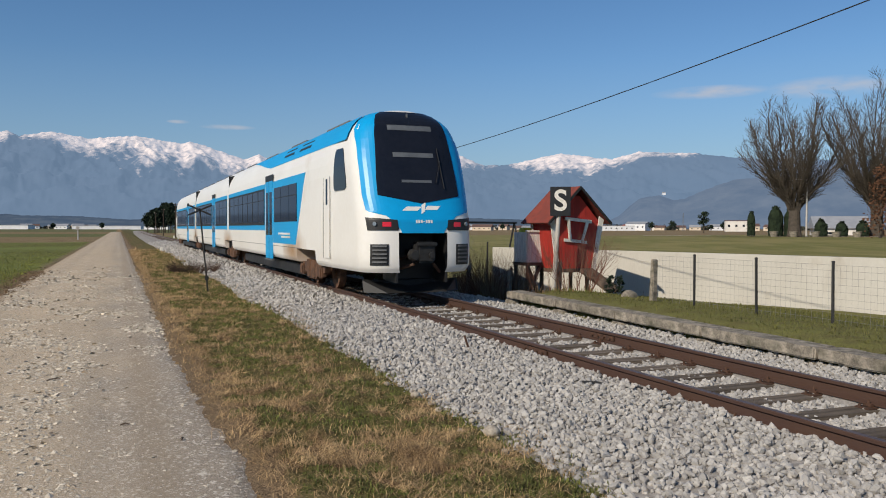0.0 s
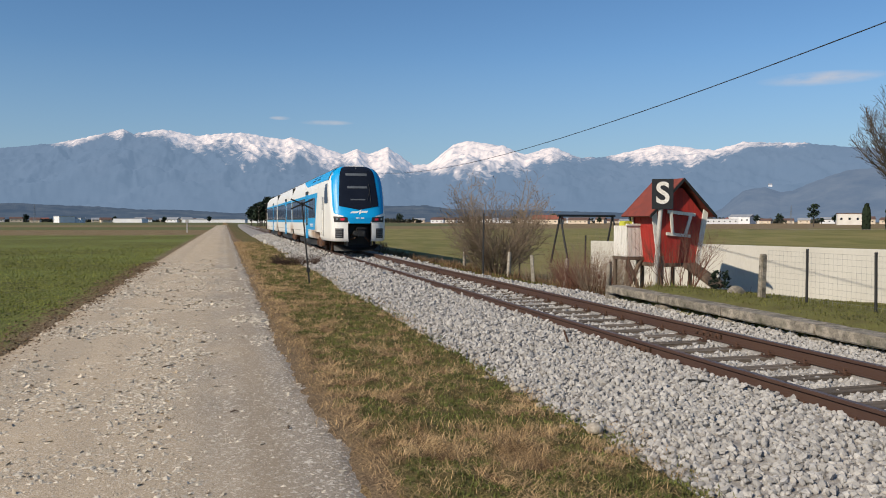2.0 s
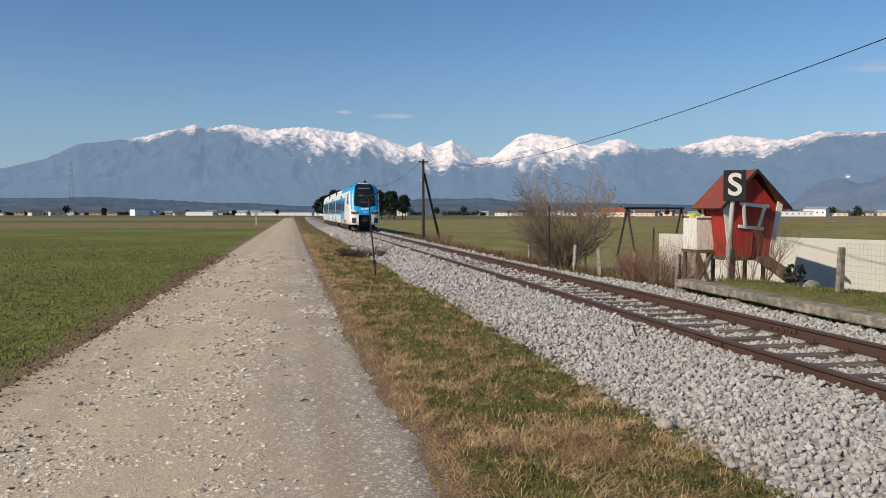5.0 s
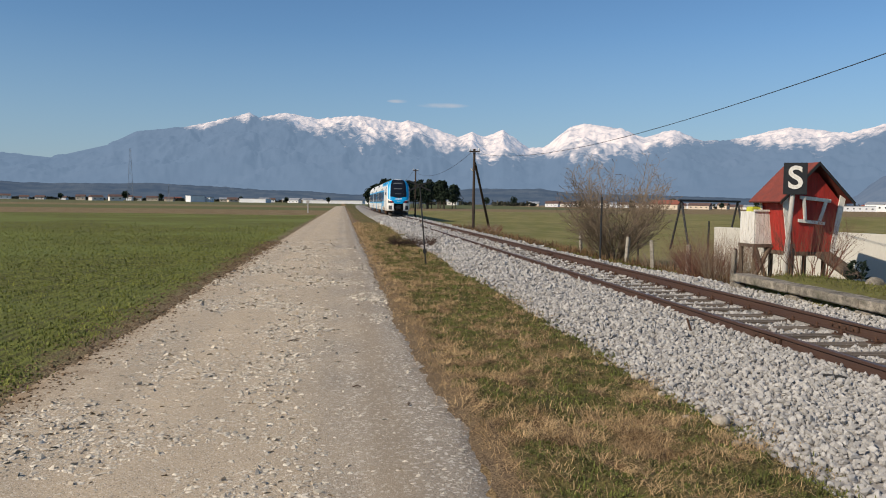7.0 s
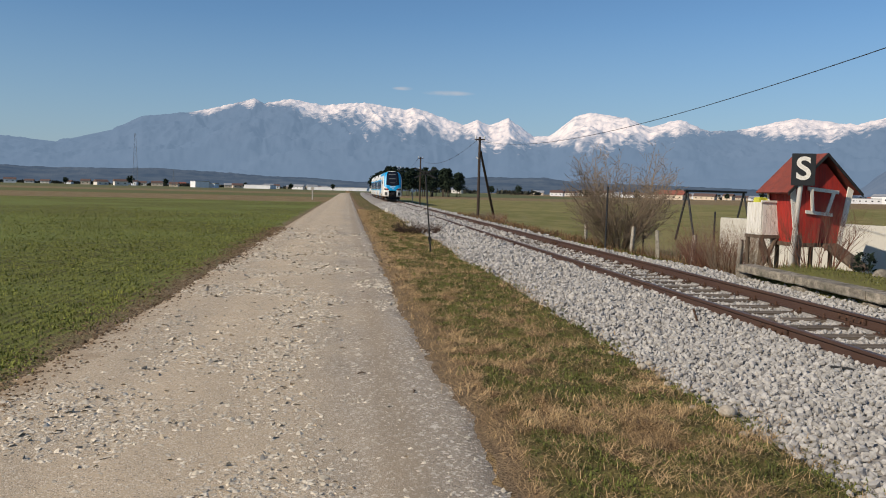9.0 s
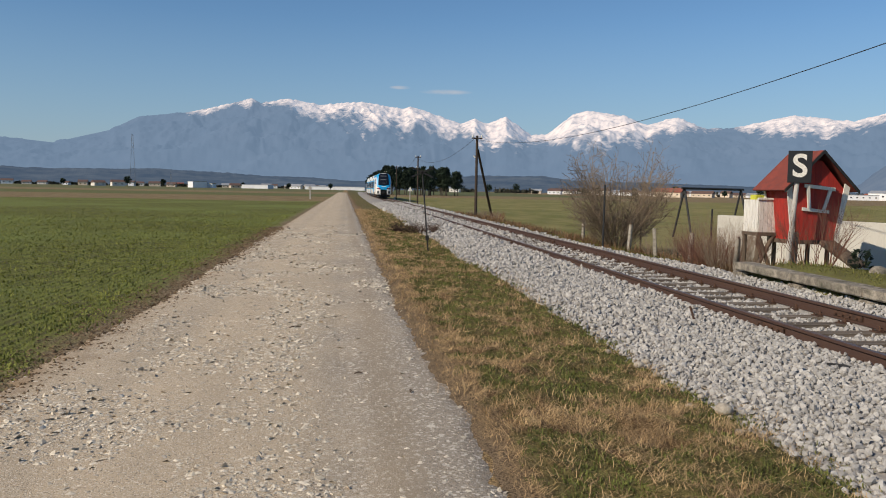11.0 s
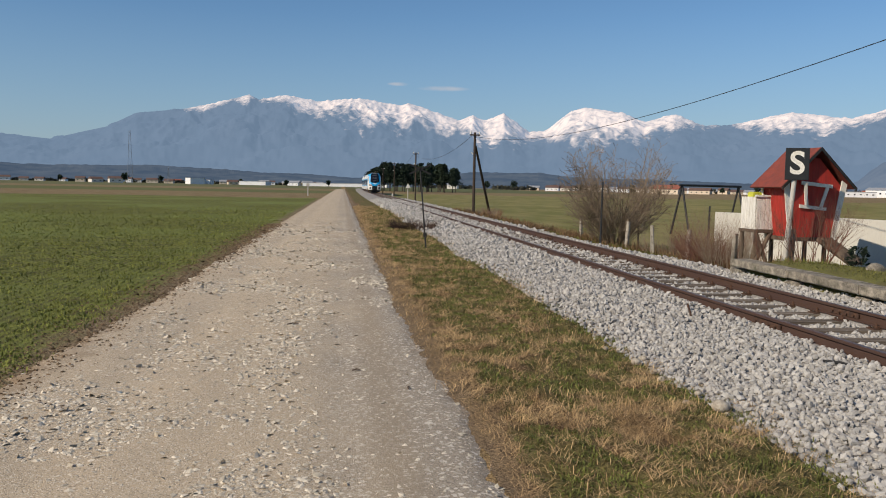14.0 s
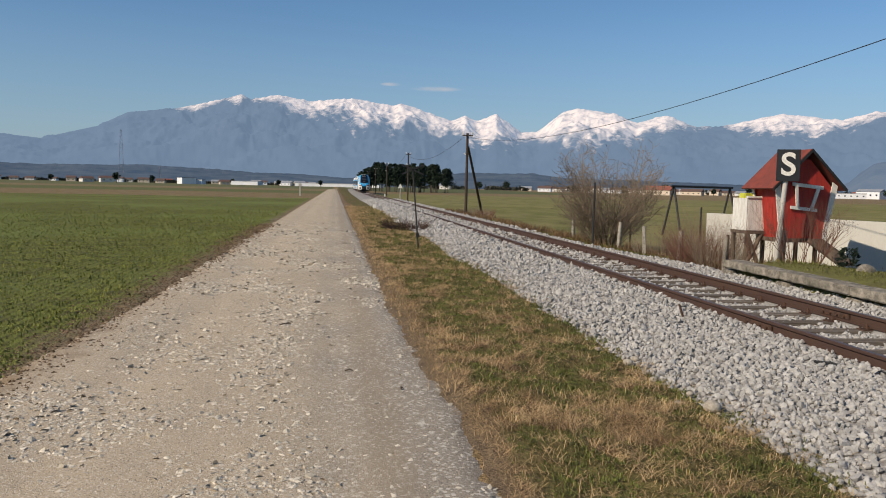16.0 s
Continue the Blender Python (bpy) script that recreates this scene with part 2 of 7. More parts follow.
    rut.inputs[1].default_value = 0.36
    rut2 = n.new("ShaderNodeMath")
    rut2.operation = "ABSOLUTE"
    l.new(rut.outputs[0], rut2.inputs[0])
    trodden = over(ramp(noise_at(60, 4), 0.35, 0.65), col, (0.31, 0.245, 0.17))
    col = over(ramp(rut2.outputs[0], 0.24, 0.06), col, trodden)
    # soil drawn in from the field
    soil = n.new("ShaderNodeMath")
    soil.operation = "MULTIPLY_ADD"
    l.new(noise_at(3.0, 5), soil.inputs[0])
    soil.inputs[1].default_value = 0.9
    l.new(xyz.outputs["X"], soil.inputs[2])
    col = over(ramp(soil.outputs[0], -2.02, -2.5), col, (0.24, 0.165, 0.095))
    l.new(col, b.inputs["Base Color"])
    bump2 = n.new("ShaderNodeBump")
    bump2.inputs["Strength"].default_value = 0.3
    bump2.inputs["Distance"].default_value = 0.006
    inv = n.new("ShaderNodeMath")
    inv.operation = "SUBTRACT"
    inv.inputs[0].default_value = 1.0
    l.new(rim, inv.inputs[1])
    l.new(inv.outputs[0], bump2.inputs["Height"])
    l.new(b.inputs["Normal"].links[0].from_socket, bump2.inputs["Normal"])
    l.new(bump2.outputs["Normal"], b.inputs["Normal"])
    return m


M_ROAD = road_material()
M_STONE = mat("ballast_stone", (0.45, 0.425, 0.39), 0.9, second=(0.31, 0.295, 0.275), scale=9, fine=90, mix=0.9, bump=0.3, island=0.24, spec=0.25)
M_GRIT = mat("road_grit", (0.50, 0.435, 0.345), 0.9, second=(0.34, 0.295, 0.235), scale=12, fine=90, bump=0.0, island=0.35, spec=0.2)
M_COBBLE = mat("brownish_cobble", (0.52, 0.46, 0.37), 0.9, second=(0.28, 0.24, 0.19), scale=10, fine=60, bump=0.2, spec=0.2)
M_BED = mat("ballast_bed", (0.36, 0.335, 0.305), 0.95, second=(0.19, 0.175, 0.16), scale=16, fine=70, mix=0.7, bump=0.9, bump_scale=22, spec=0.2)
M_PEBBLE = mat("road_pebble", (0.62, 0.55, 0.44), 0.9, second=(0.46, 0.40, 0.315), scale=12, fine=90, bump=0.2, island=0.3, spec=0.2)
M_RAIL = mat("rusty_rail", (0.085, 0.045, 0.029), 0.72, 0.25, second=(0.075, 0.04, 0.03), scale=5, fine=80, bump=0.25, stretch=(1, 0.25, 1))
M_RAILTOP = mat("worn_rail_head", (0.22, 0.14, 0.10), 0.45, 0.6, second=(0.12, 0.07, 0.05), scale=4, fine=60, bump=0.1, stretch=(1, 0.1, 1))
M_SLEEPER = mat("weathered_sleeper", (0.19, 0.155, 0.12), 0.9, second=(0.08, 0.062, 0.048), scale=3, fine=40, bump=0.5, stretch=(0.25, 4, 1), objects=0.25, spec=0.2)
M_STEEL = mat("rusty_steel", (0.12, 0.06, 0.035), 0.8, 0.3, second=(0.06, 0.035, 0.025), scale=12, fine=80, bump=0.3)
M_DARKSTEEL = mat("dark_painted_steel", (0.03, 0.03, 0.03), 0.6, 0.2, second=(0.018, 0.017, 0.016), scale=12, fine=80, bump=0.15)
M_CONCRETE = mat("weathered_concrete", (0.40, 0.35, 0.28), 0.9, second=(0.10, 0.088, 0.07), scale=7, fine=45, mix=0.6, bump=0.5, third=(0.09, 0.085, 0.06), third_scale=3.0, third_at=(0.48, 0.66), objects=0.12, spec=0.25)
M_WALL = mat("cream_rendered_wall", (0.585, 0.56, 0.50), 0.9, second=(0.47, 0.445, 0.39), scale=0.7, fine=25, mix=0.9, bump=0.2, third=(0.38, 0.33, 0.26), third_scale=1.2, third_at=(0.58, 0.8), stretch=(1, 1, 0.35), spec=0.2)
M_RED = mat("red_painted_boards", (0.42, 0.026, 0.016), 0.7, second=(0.27, 0.02, 0.013), scale=3, fine=30, bump=0.25, stretch=(6, 6, 0.6), objects=0.12)
M_ROOF = mat("red_roof_felt", (0.24, 0.048, 0.03), 0.85, second=(0.15, 0.036, 0.025), scale=5, fine=60, bump=0.3)
M_WHITE = mat("white_painted_wood", (0.80, 0.77, 0.70), 0.7, second=(0.62, 0.58, 0.51), scale=6, fine=40, bump=0.2, stretch=(3, 3, 0.6))
M_TIMBER = mat("grey_weathered_timber", (0.17, 0.125, 0.09), 0.9, second=(0.085, 0.062, 0.048), scale=3, fine=40, bump=0.4, stretch=(5, 5, 0.4), spec=0.2)
# the timber above with backlit shade put into a darker colour
M_POLE = mat("tarred_pole_timber", (0.075, 0.055, 0.042), 0.9, second=(0.04, 0.03, 0.025), scale=3, fine=40, bump=0.4, stretch=(5, 5, 0.4), spec=0.2)
M_BLACK = mat("black_sign_enamel", (0.014, 0.014, 0.015), 0.45, second=(0.022, 0.022, 0.022), scale=6, fine=40, bump=0.05)
M_GREYPOST = mat("pale_grey_post", (0.52, 0.49, 0.44), 0.7, second=(0.40, 0.37, 0.33), scale=5, fine=40, bump=0.15, stretch=(1, 1, 0.3))
M_OLDPOST = mat("lichened_concrete", (0.40, 0.36, 0.30), 0.9, second=(0.24, 0.21, 0.17), scale=8, fine=45, bump=0.4, spec=0.2)
M_BARK = mat("grey_bark", (0.10, 0.083, 0.066), 0.95, second=(0.055, 0.046, 0.037), scale=3, fine=20, bump=0.5, spec=0.2)
M_TWIG = mat("bare_twigs", (0.23, 0.175, 0.125), 0.95, second=(0.13, 0.10, 0.072), scale=3, fine=20, bump=0.0, spec=0.15)
M_REDTWIG = mat("reddish_twigs", (0.16, 0.075, 0.05), 0.95, second=(0.09, 0.05, 0.04), scale=3, fine=20, bump=0.0, spec=0.15)
M_BRAMBLE = mat("dark_bramble", (0.085, 0.055, 0.042), 0.95, second=(0.05, 0.034, 0.028), scale=3, fine=20, bump=0.0, spec=0.15)
M_PINE = mat("pine_foliage", (0.035, 0.05, 0.03), 0.95, second=(0.016, 0.026, 0.018), scale=0.8, fine=6, bump=0.0, island=0.35, spec=0.15)
M_THUJA = mat("thuja_foliage", (0.018, 0.027, 0.014), 0.95, second=(0.008, 0.013, 0.008), scale=2, fine=12, bump=0.0, island=0.35, spec=0.15)
M_GREEN = mat("grass_blades", (0.165, 0.18, 0.045), 0.85, second=(0.085, 0.09, 0.024), scale=1.2, fine=12, bump=0.0, island=0.3, spec=0.25)
M_LAWN = mat("mossy_lawn_blades", (0.155, 0.15, 0.042), 0.85, second=(0.085, 0.085, 0.026), scale=1.0, fine=12, bump=0.0, island=0.3, spec=0.2)
M_MESH = mat("grey_fence_wire", (0.30, 0.30, 0.29), 0.6, 0.4, second=(0.2, 0.2, 0.2), scale=9, fine=40, bump=0.0)
M_STRAW = mat("dry_grass_blades", (0.60, 0.42, 0.215), 0.85, second=(0.24, 0.15, 0.07), scale=2.2, fine=12, mix=0.8, bump=0.0, island=0.45, spec=0.25)
M_MOSS = mat("brown_moss", (0.19, 0.15, 0.06), 0.95, second=(0.075, 0.06, 0.024), scale=4, fine=20, bump=0.0, island=0.4, spec=0.1)
M_SOIL = mat("field_soil", (0.20, 0.135, 0.08), 0.95, second=(0.10, 0.068, 0.042), scale=6, fine=40, bump=0.0, island=0.35, spec=0.1)
M_WEED = mat("dead_weeds", (0.23, 0.145, 0.08), 0.95, second=(0.11, 0.07, 0.04), scale=3, fine=20, bump=0.0, island=0.4, spec=0.1)
M_CROP = mat("young_wheat_blades", (0.225, 0.235, 0.047), 0.8, second=(0.13, 0.142, 0.03), scale=1.0, fine=12, bump=0.0, island=0.25, spec=0.3)


# ---- the lie of the land ----
TRACK_X, RAIL_Z, GAUGE = 5.74, 0.30, 1.507
WALL_A, WALL_B = Vector((11.45, 23.5)), Vector((18.6, 0.9))


def wall_x(y):
    return WALL_A.x + (WALL_A.y - y) * (WALL_B.x - WALL_A.x) / (WALL_A.y - WALL_B.y)


def lie(x, y):
    """The height of the ground."""
    z = 0.015 * noise.noise((x * 0.9, y * 0.9, 3)) + 0.03 * noise.noise((x * 0.12, y * 0.12, 8))
    if x < -2.6:
        z -= 0.04 * smooth(-2.6, -4.5, x)
    if y > 14.4 and 7.2 < x < 8.6:
        z -= 0.22 * smooth(8.6, 8.2, x) * smooth(27, 20, y)
    if 3.0 < x < 8.2 or -2.55 < x < 0.6:
        z -= 0.05
    right = -0.3 * smooth(7.6, 11.5, x)
    lawn = 0.43 - 0.47 * smooth(8.2, wall_x(y), x) if x > 7.5 else 0
    lawn_here = smooth(7.45, 7.75, x) * smooth(17.0, 14.6, y) * (1 - smooth(wall_x(y) + 0.1, wall_x(y) + 4, x))
    z += right * (1 - lawn_here) + lawn * lawn_here
    z += 1.0 * (1 - smooth(25, 62, math.hypot(x - 88, y - 78)))
    return z


def toe(y):
    """How far the stones reach down the bank, from the line's middle."""
    return -2.66 + 0.34 * noise.noise((0.4, y * 0.42, 2)) + 0.16 * noise.noise((0.9, y * 1.5, 6))


def bend(y):
    """The line's slow swing to the right."""
    return 2.2e-5 * max(0.0, y) ** 2


def ground_material():
    """Left: young wheat and stubble bands; middle: verge; right: meadow, with far fields in strips."""
    m = bpy.data.materials.new("fields_and_verges")
    m.use_nodes = True
    n, l = m.node_tree.nodes, m.node_tree.links
    b = n["Principled BSDF"]
    b.inputs["Roughness"].default_value = 0.95
    b.inputs["Specular IOR Level"].default_value = 0.15
    tc = n.new("ShaderNodeTexCoord")
    xyz = n.new("ShaderNodeSeparateXYZ")
    l.new(tc.outputs["Object"], xyz.inputs[0])

    def noise_at(s, d=6, scale=(1, 1, 1)):
        mp = n.new("ShaderNodeMapping")
        mp.inputs["Scale"].default_value = scale
        l.new(tc.outputs["Object"], mp.inputs["Vector"])
        t = n.new("ShaderNodeTexNoise")
        t.inputs["Scale"].default_value = s
        t.inputs["Detail"].default_value = d
        l.new(mp.outputs["Vector"], t.inputs["Vector"])
        return t.outputs["Fac"]

    def mth(op, a, c, d=None):
        t = n.new("ShaderNodeMath")
        t.operation = op
        for i, v in enumerate((a, c, d)):
            if v is None:
                continue
            if isinstance(v, (int, float)):
                t.inputs[i].default_value = v
            else:
                l.new(v, t.inputs[i])
        return t.outputs[0]

    def step(v, lo, hi):
        t = n.new("ShaderNodeMapRange")
        t.interpolation_type = "SMOOTHSTEP"
        t.inputs["From Min"].default_value, t.inputs["From Max"].default_value = lo, hi
        l.new(v, t.inputs["Value"])
        return t.outputs[0]

    def blend(fac, a, c):
        t = n.new("ShaderNodeMix")
        t.data_type = "RGBA"
        if isinstance(fac, (int, float)):
            t.inputs["Factor"].default_value = fac
        else:
            l.new(fac, t.inputs["Factor"])
        for key, v in (("A", a), ("B", c)):
            if isinstance(v, tuple):
                t.inputs[key].default_value = (*v, 1)
            else:
                l.new(v, t.inputs[key])
        return t.outputs["Result"]

    x, y = xyz.outputs["X"], xyz.outputs["Y"]
    fine, mid, wide = noise_at(30, 5), noise_at(2.2), noise_at(0.09, 5)
    wobble = mth("MULTIPLY_ADD", noise_at(1.3), 0.9, -0.45)
    xw = mth("ADD", x, wobble)
    yw = mth("MULTIPLY_ADD", noise_at(0.02, 3), 26.0, y)
    yw = mth("ADD", yw, -13.0)
    # wheat on dark soil, in drilled rows
    rows = mth("SINE", mth("MULTIPLY", x, 42.0), 0.0)
    rows = mth("MULTIPLY_ADD", rows, 0.12, mid)
    rows = mth("MULTIPLY_ADD", fine, 0.5, rows)
    wheat = blend(step(rows, 0.5, 0.95), (0.085, 0.075, 0.03), (0.165, 0.18, 0.040))
    wheat = blend(step(wide, 0.42, 0.62), wheat, (0.16, 0.185, 0.05))
    soil_edge = step(xw, -3.35, -2.75)
    left = blend(soil_edge, wheat, blend(step(fine, 0.4, 0.65), (0.15, 0.105, 0.06), (0.33, 0.25, 0.155)))
    # stubble and ploughed strips far off on the wheat side
    brown = blend(step(noise_at(0.5), 0.35, 0.65), (0.185, 0.125, 0.065), (0.25, 0.19, 0.10))
    left = blend(step(yw, 103, 106), left, brown)
    left = blend(step(yw, 160, 168), left, blend(mid, (0.10, 0.115, 0.04), (0.15, 0.15, 0.06)))
    left = blend(step(yw, 235, 245), left, brown)
    left = blend(step(yw, 330, 350), left, blend(mid, (0.10, 0.12, 0.045), (0.16, 0.14, 0.07)))
    # verge: straw near the road, moss and grass near the stones
    straw = blend(step(fine, 0.35, 0.68), (0.17, 0.11, 0.05), (0.37, 0.255, 0.125))
    mossy = blend(step(fine, 0.35, 0.68), (0.07, 0.065, 0.026), (0.16, 0.14, 0.058))
    verge = blend(step(mth("ADD", mth("MULTIPLY", mid, 0.9), mth("MULTIPLY", step(xw, 0.9, 2.2), 0.35)), 0.52, 0.74), straw, mossy)
    # meadow
    dry = step(mth("MULTIPLY_ADD", noise_at(0.6, 6, (1, 0.35, 1)), 0.7, mth("MULTIPLY", wide, 0.5)), 0.45, 0.75)
    meadow = blend(dry, (0.135, 0.145, 0.038), (0.25, 0.215, 0.085))
    meadow = blend(step(fine, 0.3, 0.7), meadow, blend(0.5, meadow, (0.25, 0.21, 0.09)))
    meadow = blend(step(yw, 205, 215), meadow, brown)
    meadow = blend(step(yw, 300, 320), meadow, (0.11, 0.12, 0.05))
    xr = mth("MULTIPLY_ADD", noise_at(0.03, 3), 20.0, x)
    meadow = blend(step(mth("SUBTRACT", xr, mth("MULTIPLY", y, 0.1)), 98, 103), meadow, brown)
    lawn = blend(step(mth("MULTIPLY_ADD", fine, 0.4, mid), 0.5, 0.85), (0.14, 0.125, 0.045), (0.18, 0.175, 0.052))
    near_lawn = mth("MULTIPLY", step(y, 21.0, 17.5), step(x, 16.5, 15.5))
    meadow = blend(near_lawn, meadow, lawn)
    col = blend(step(xw, -0.9, -0.8), left, verge)
    col = blend(step(xw, 6.4, 6.6), col, meadow)
    l.new(col, b.inputs["Base Color"])
    bp = n.new("ShaderNodeBump")
    bp.inputs["Strength"].default_value = 0.8
    bp.inputs["Distance"].default_value = 0.05
    l.new(mth("MULTIPLY_ADD", mid, 0.6, fine), bp.inputs["Height"])
    l.new(bp.outputs["Normal"], b.inputs["Normal"])
    return m


def axis(spans):
    out = []
    for a, b, step in spans:
        k = max(1, round((b - a) / step))
        out += [a + (b - a) * i / k for i in range(k)]
    return out + [spans[-1][1]]


def sheet(xs, ys, height):
    V = np.array([(x, y, height(x, y)) for y in ys for x in xs])
    w = len(xs)
    i = np.arange(len(ys) - 1)[:, None] * w + np.arange(w - 1)[None]
    F = np.stack([i, i + 1, i + w + 1, i + w], -1).reshape(-1, 4)
    return V, F


FAR = 4900
xs = axis([(-FAR, -800, 900), (-800, -100, 100), (-100, -12, 8), (-12, -4, 0.8), (-4, 14, 0.3), (14, 30, 1), (30, 140, 5), (140, 800, 90), (800, FAR, 900)])
ys = axis([(-FAR, -400, 900), (-400, -20, 40), (-20, 0, 2), (0, 40, 0.4), (40, 140, 3), (140, 800, 30), (800, FAR, 800)])
me = np_mesh("ground", *sheet(xs, ys, lie))
me.polygons.foreach_set("use_smooth", np.ones(len(me.polygons), bool))
solo("ground", me, ground_material(), "flat farmland of green wheat, stubble strips and dry winter meadow", kind="structure")


def turf_z(x, y):
    """The verge's hummocks."""
    z = 0.022 + 0.045 * noise.noise((x * 2.1, y * 1.7, 41)) + 0.03 * noise.noise((x * 5.5, y * 5.0, 17)) + 0.014 * noise.noise((x * 13, y * 12, 3))
    edge = 0.84 + 0.12 * noise.noise((0.3, y * 0.7, 2)) + 0.06 * noise.noise((0.3, y * 2.6, 9)) + 0.2 * smooth(9, 4, y)
    return lie(x, y) + max(0.0, z + 0.02) * smooth(edge - 0.1, edge + 0.3, x) * (1 - smooth(-0.25, 0.15, x - TRACK_X - toe(y))) - 0.05 * (1 - smooth(edge - 0.25, edge - 0.05, x))


def dryness(x, y):
    """Where the verge is bleached straw rather than moss and grass."""
    v = 0.9 * noise.noise((x * 1.1, y * 0.8, 21)) + 1.2 * noise.noise((x * 3.4, y * 2.9, 5)) + 0.6 * noise.noise((x * 8, y * 7, 15)) - 0.22 * (x - 1.8) + 0.22 * smooth(10, 5, y) - 0.30
    return v + 0.8 * smooth(1.35, 0.95, x)


def road_z(x, y):
    u = (x + 0.97) / (1.86 + 0.2 * smooth(14, 4, y))
    rut = 0.02 * (math.exp(-((x - 0.05) / 0.25) ** 2) + math.exp(-((x + 1.75) / 0.3) ** 2))
    z = 0.035 - 0.012 * u * u - rut + 0.015 * noise.noise((x * 0.8, y * 0.5, 1)) + 0.006 * noise.noise((x * 4, y * 3, 5))
    edge = abs(u) + 0.05 * noise.noise((0, y * 0.7, 2 if u > 0 else 9)) + 0.04 * noise.noise((0, y * 2.7, 4 if u > 0 else 6))
    edge += 0.05 * noise.noise((x * 3, y * 5.5, 3)) + 0.03 * noise.noise((x * 7, y * 11, 8))
    return z - 0.14 * smooth(0.88, 1.10, edge)


rx = axis([(-3.3, 1.5, 0.1)])
ry = axis([(-30, 2, 2), (2, 30, 0.14), (30, 80, 0.8), (80, 330, 6)])
me = np_mesh("road", *sheet(rx, ry, road_z))
me.polygons.foreach_set("use_smooth", np.ones(len(me.polygons), bool))
solo("road", me, M_ROAD, "pale compacted gravel farm track with worn wheel ruts", kind="structure")


def turf_material():
    """Moss, earth and bleached matted straw, with red-brown dead growth along the road."""
    m = mat("verge_turf", (0.20, 0.165, 0.065), 0.95, second=(0.06, 0.05, 0.021), scale=9, fine=75, mix=0.8, bump=0.9, bump_scale=45, spec=0.1)
    n, l = m.node_tree.nodes, m.node_tree.links
    b = n["Principled BSDF"]
    base = b.inputs["Base Color"].links[0].from_socket
    tc = n.new("ShaderNodeTexCoord")
    t = n.new("ShaderNodeTexNoise")
    t.inputs["Scale"].default_value = 60
    t.inputs["Detail"].default_value = 5
    l.new(tc.outputs["Object"], t.inputs["Vector"])

    def mixed(fac, a, c):
        x = n.new("ShaderNodeMix")
        x.data_type = "RGBA"
        l.new(fac, x.inputs["Factor"])
        for key, v in (("A", a), ("B", c)):
            if isinstance(v, tuple):
                x.inputs[key].default_value = (*v, 1)
            else:
                l.new(v, x.inputs[key])
        return x.outputs["Result"]

    def ramp(v, lo, hi):
        r = n.new("ShaderNodeMapRange")
        r.inputs["From Min"].default_value, r.inputs["From Max"].default_value = lo, hi
        l.new(v, r.inputs["Value"])
        return r.outputs[0]

    grain = ramp(t.outputs["Fac"], 0.35, 0.66)
    dry = n.new("ShaderNodeAttribute")
    dry.attribute_name = "dryness"
    col = mixed(ramp(dry.outputs["Fac"], -0.05, 0.35), base, mixed(grain, (0.07, 0.043, 0.022), (0.30, 0.195, 0.10)))
    xyz = n.new("ShaderNodeSeparateXYZ")
    l.new(tc.outputs["Object"], xyz.inputs[0])
    rim = n.new("ShaderNodeMath")
    rim.operation = "MULTIPLY_ADD"
    l.new(t.outputs["Fac"], rim.inputs[0])
    rim.inputs[1].default_value = 0.25
    l.new(xyz.outputs["X"], rim.inputs[2])
    col = mixed(ramp(rim.outputs[0], 1.40, 1.12), col, mixed(grain, (0.09, 0.062, 0.038), (0.27, 0.195, 0.12)))
    l.new(col, b.inputs["Base Color"])
    return m


tx = axis([(0.5, 3.5, 0.05)])
ty = axis([(-8, 2, 0.3), (2, 14, 0.06), (14, 30, 0.14), (30, 70, 0.5), (70, 330, 5)])
me = np_mesh("verge", *sheet(tx, ty, turf_z))
me.polygons.foreach_set("use_smooth", np.ones(len(me.polygons), bool))
me.attributes.new("dryness", "FLOAT", "POINT").data.foreach_set("value", np.array([dryness(x, y) for y in ty for x in tx], np.float32))
solo("verge", me, turf_material(), "hummocky verge of moss, dead growth and bleached straw", kind="structure")


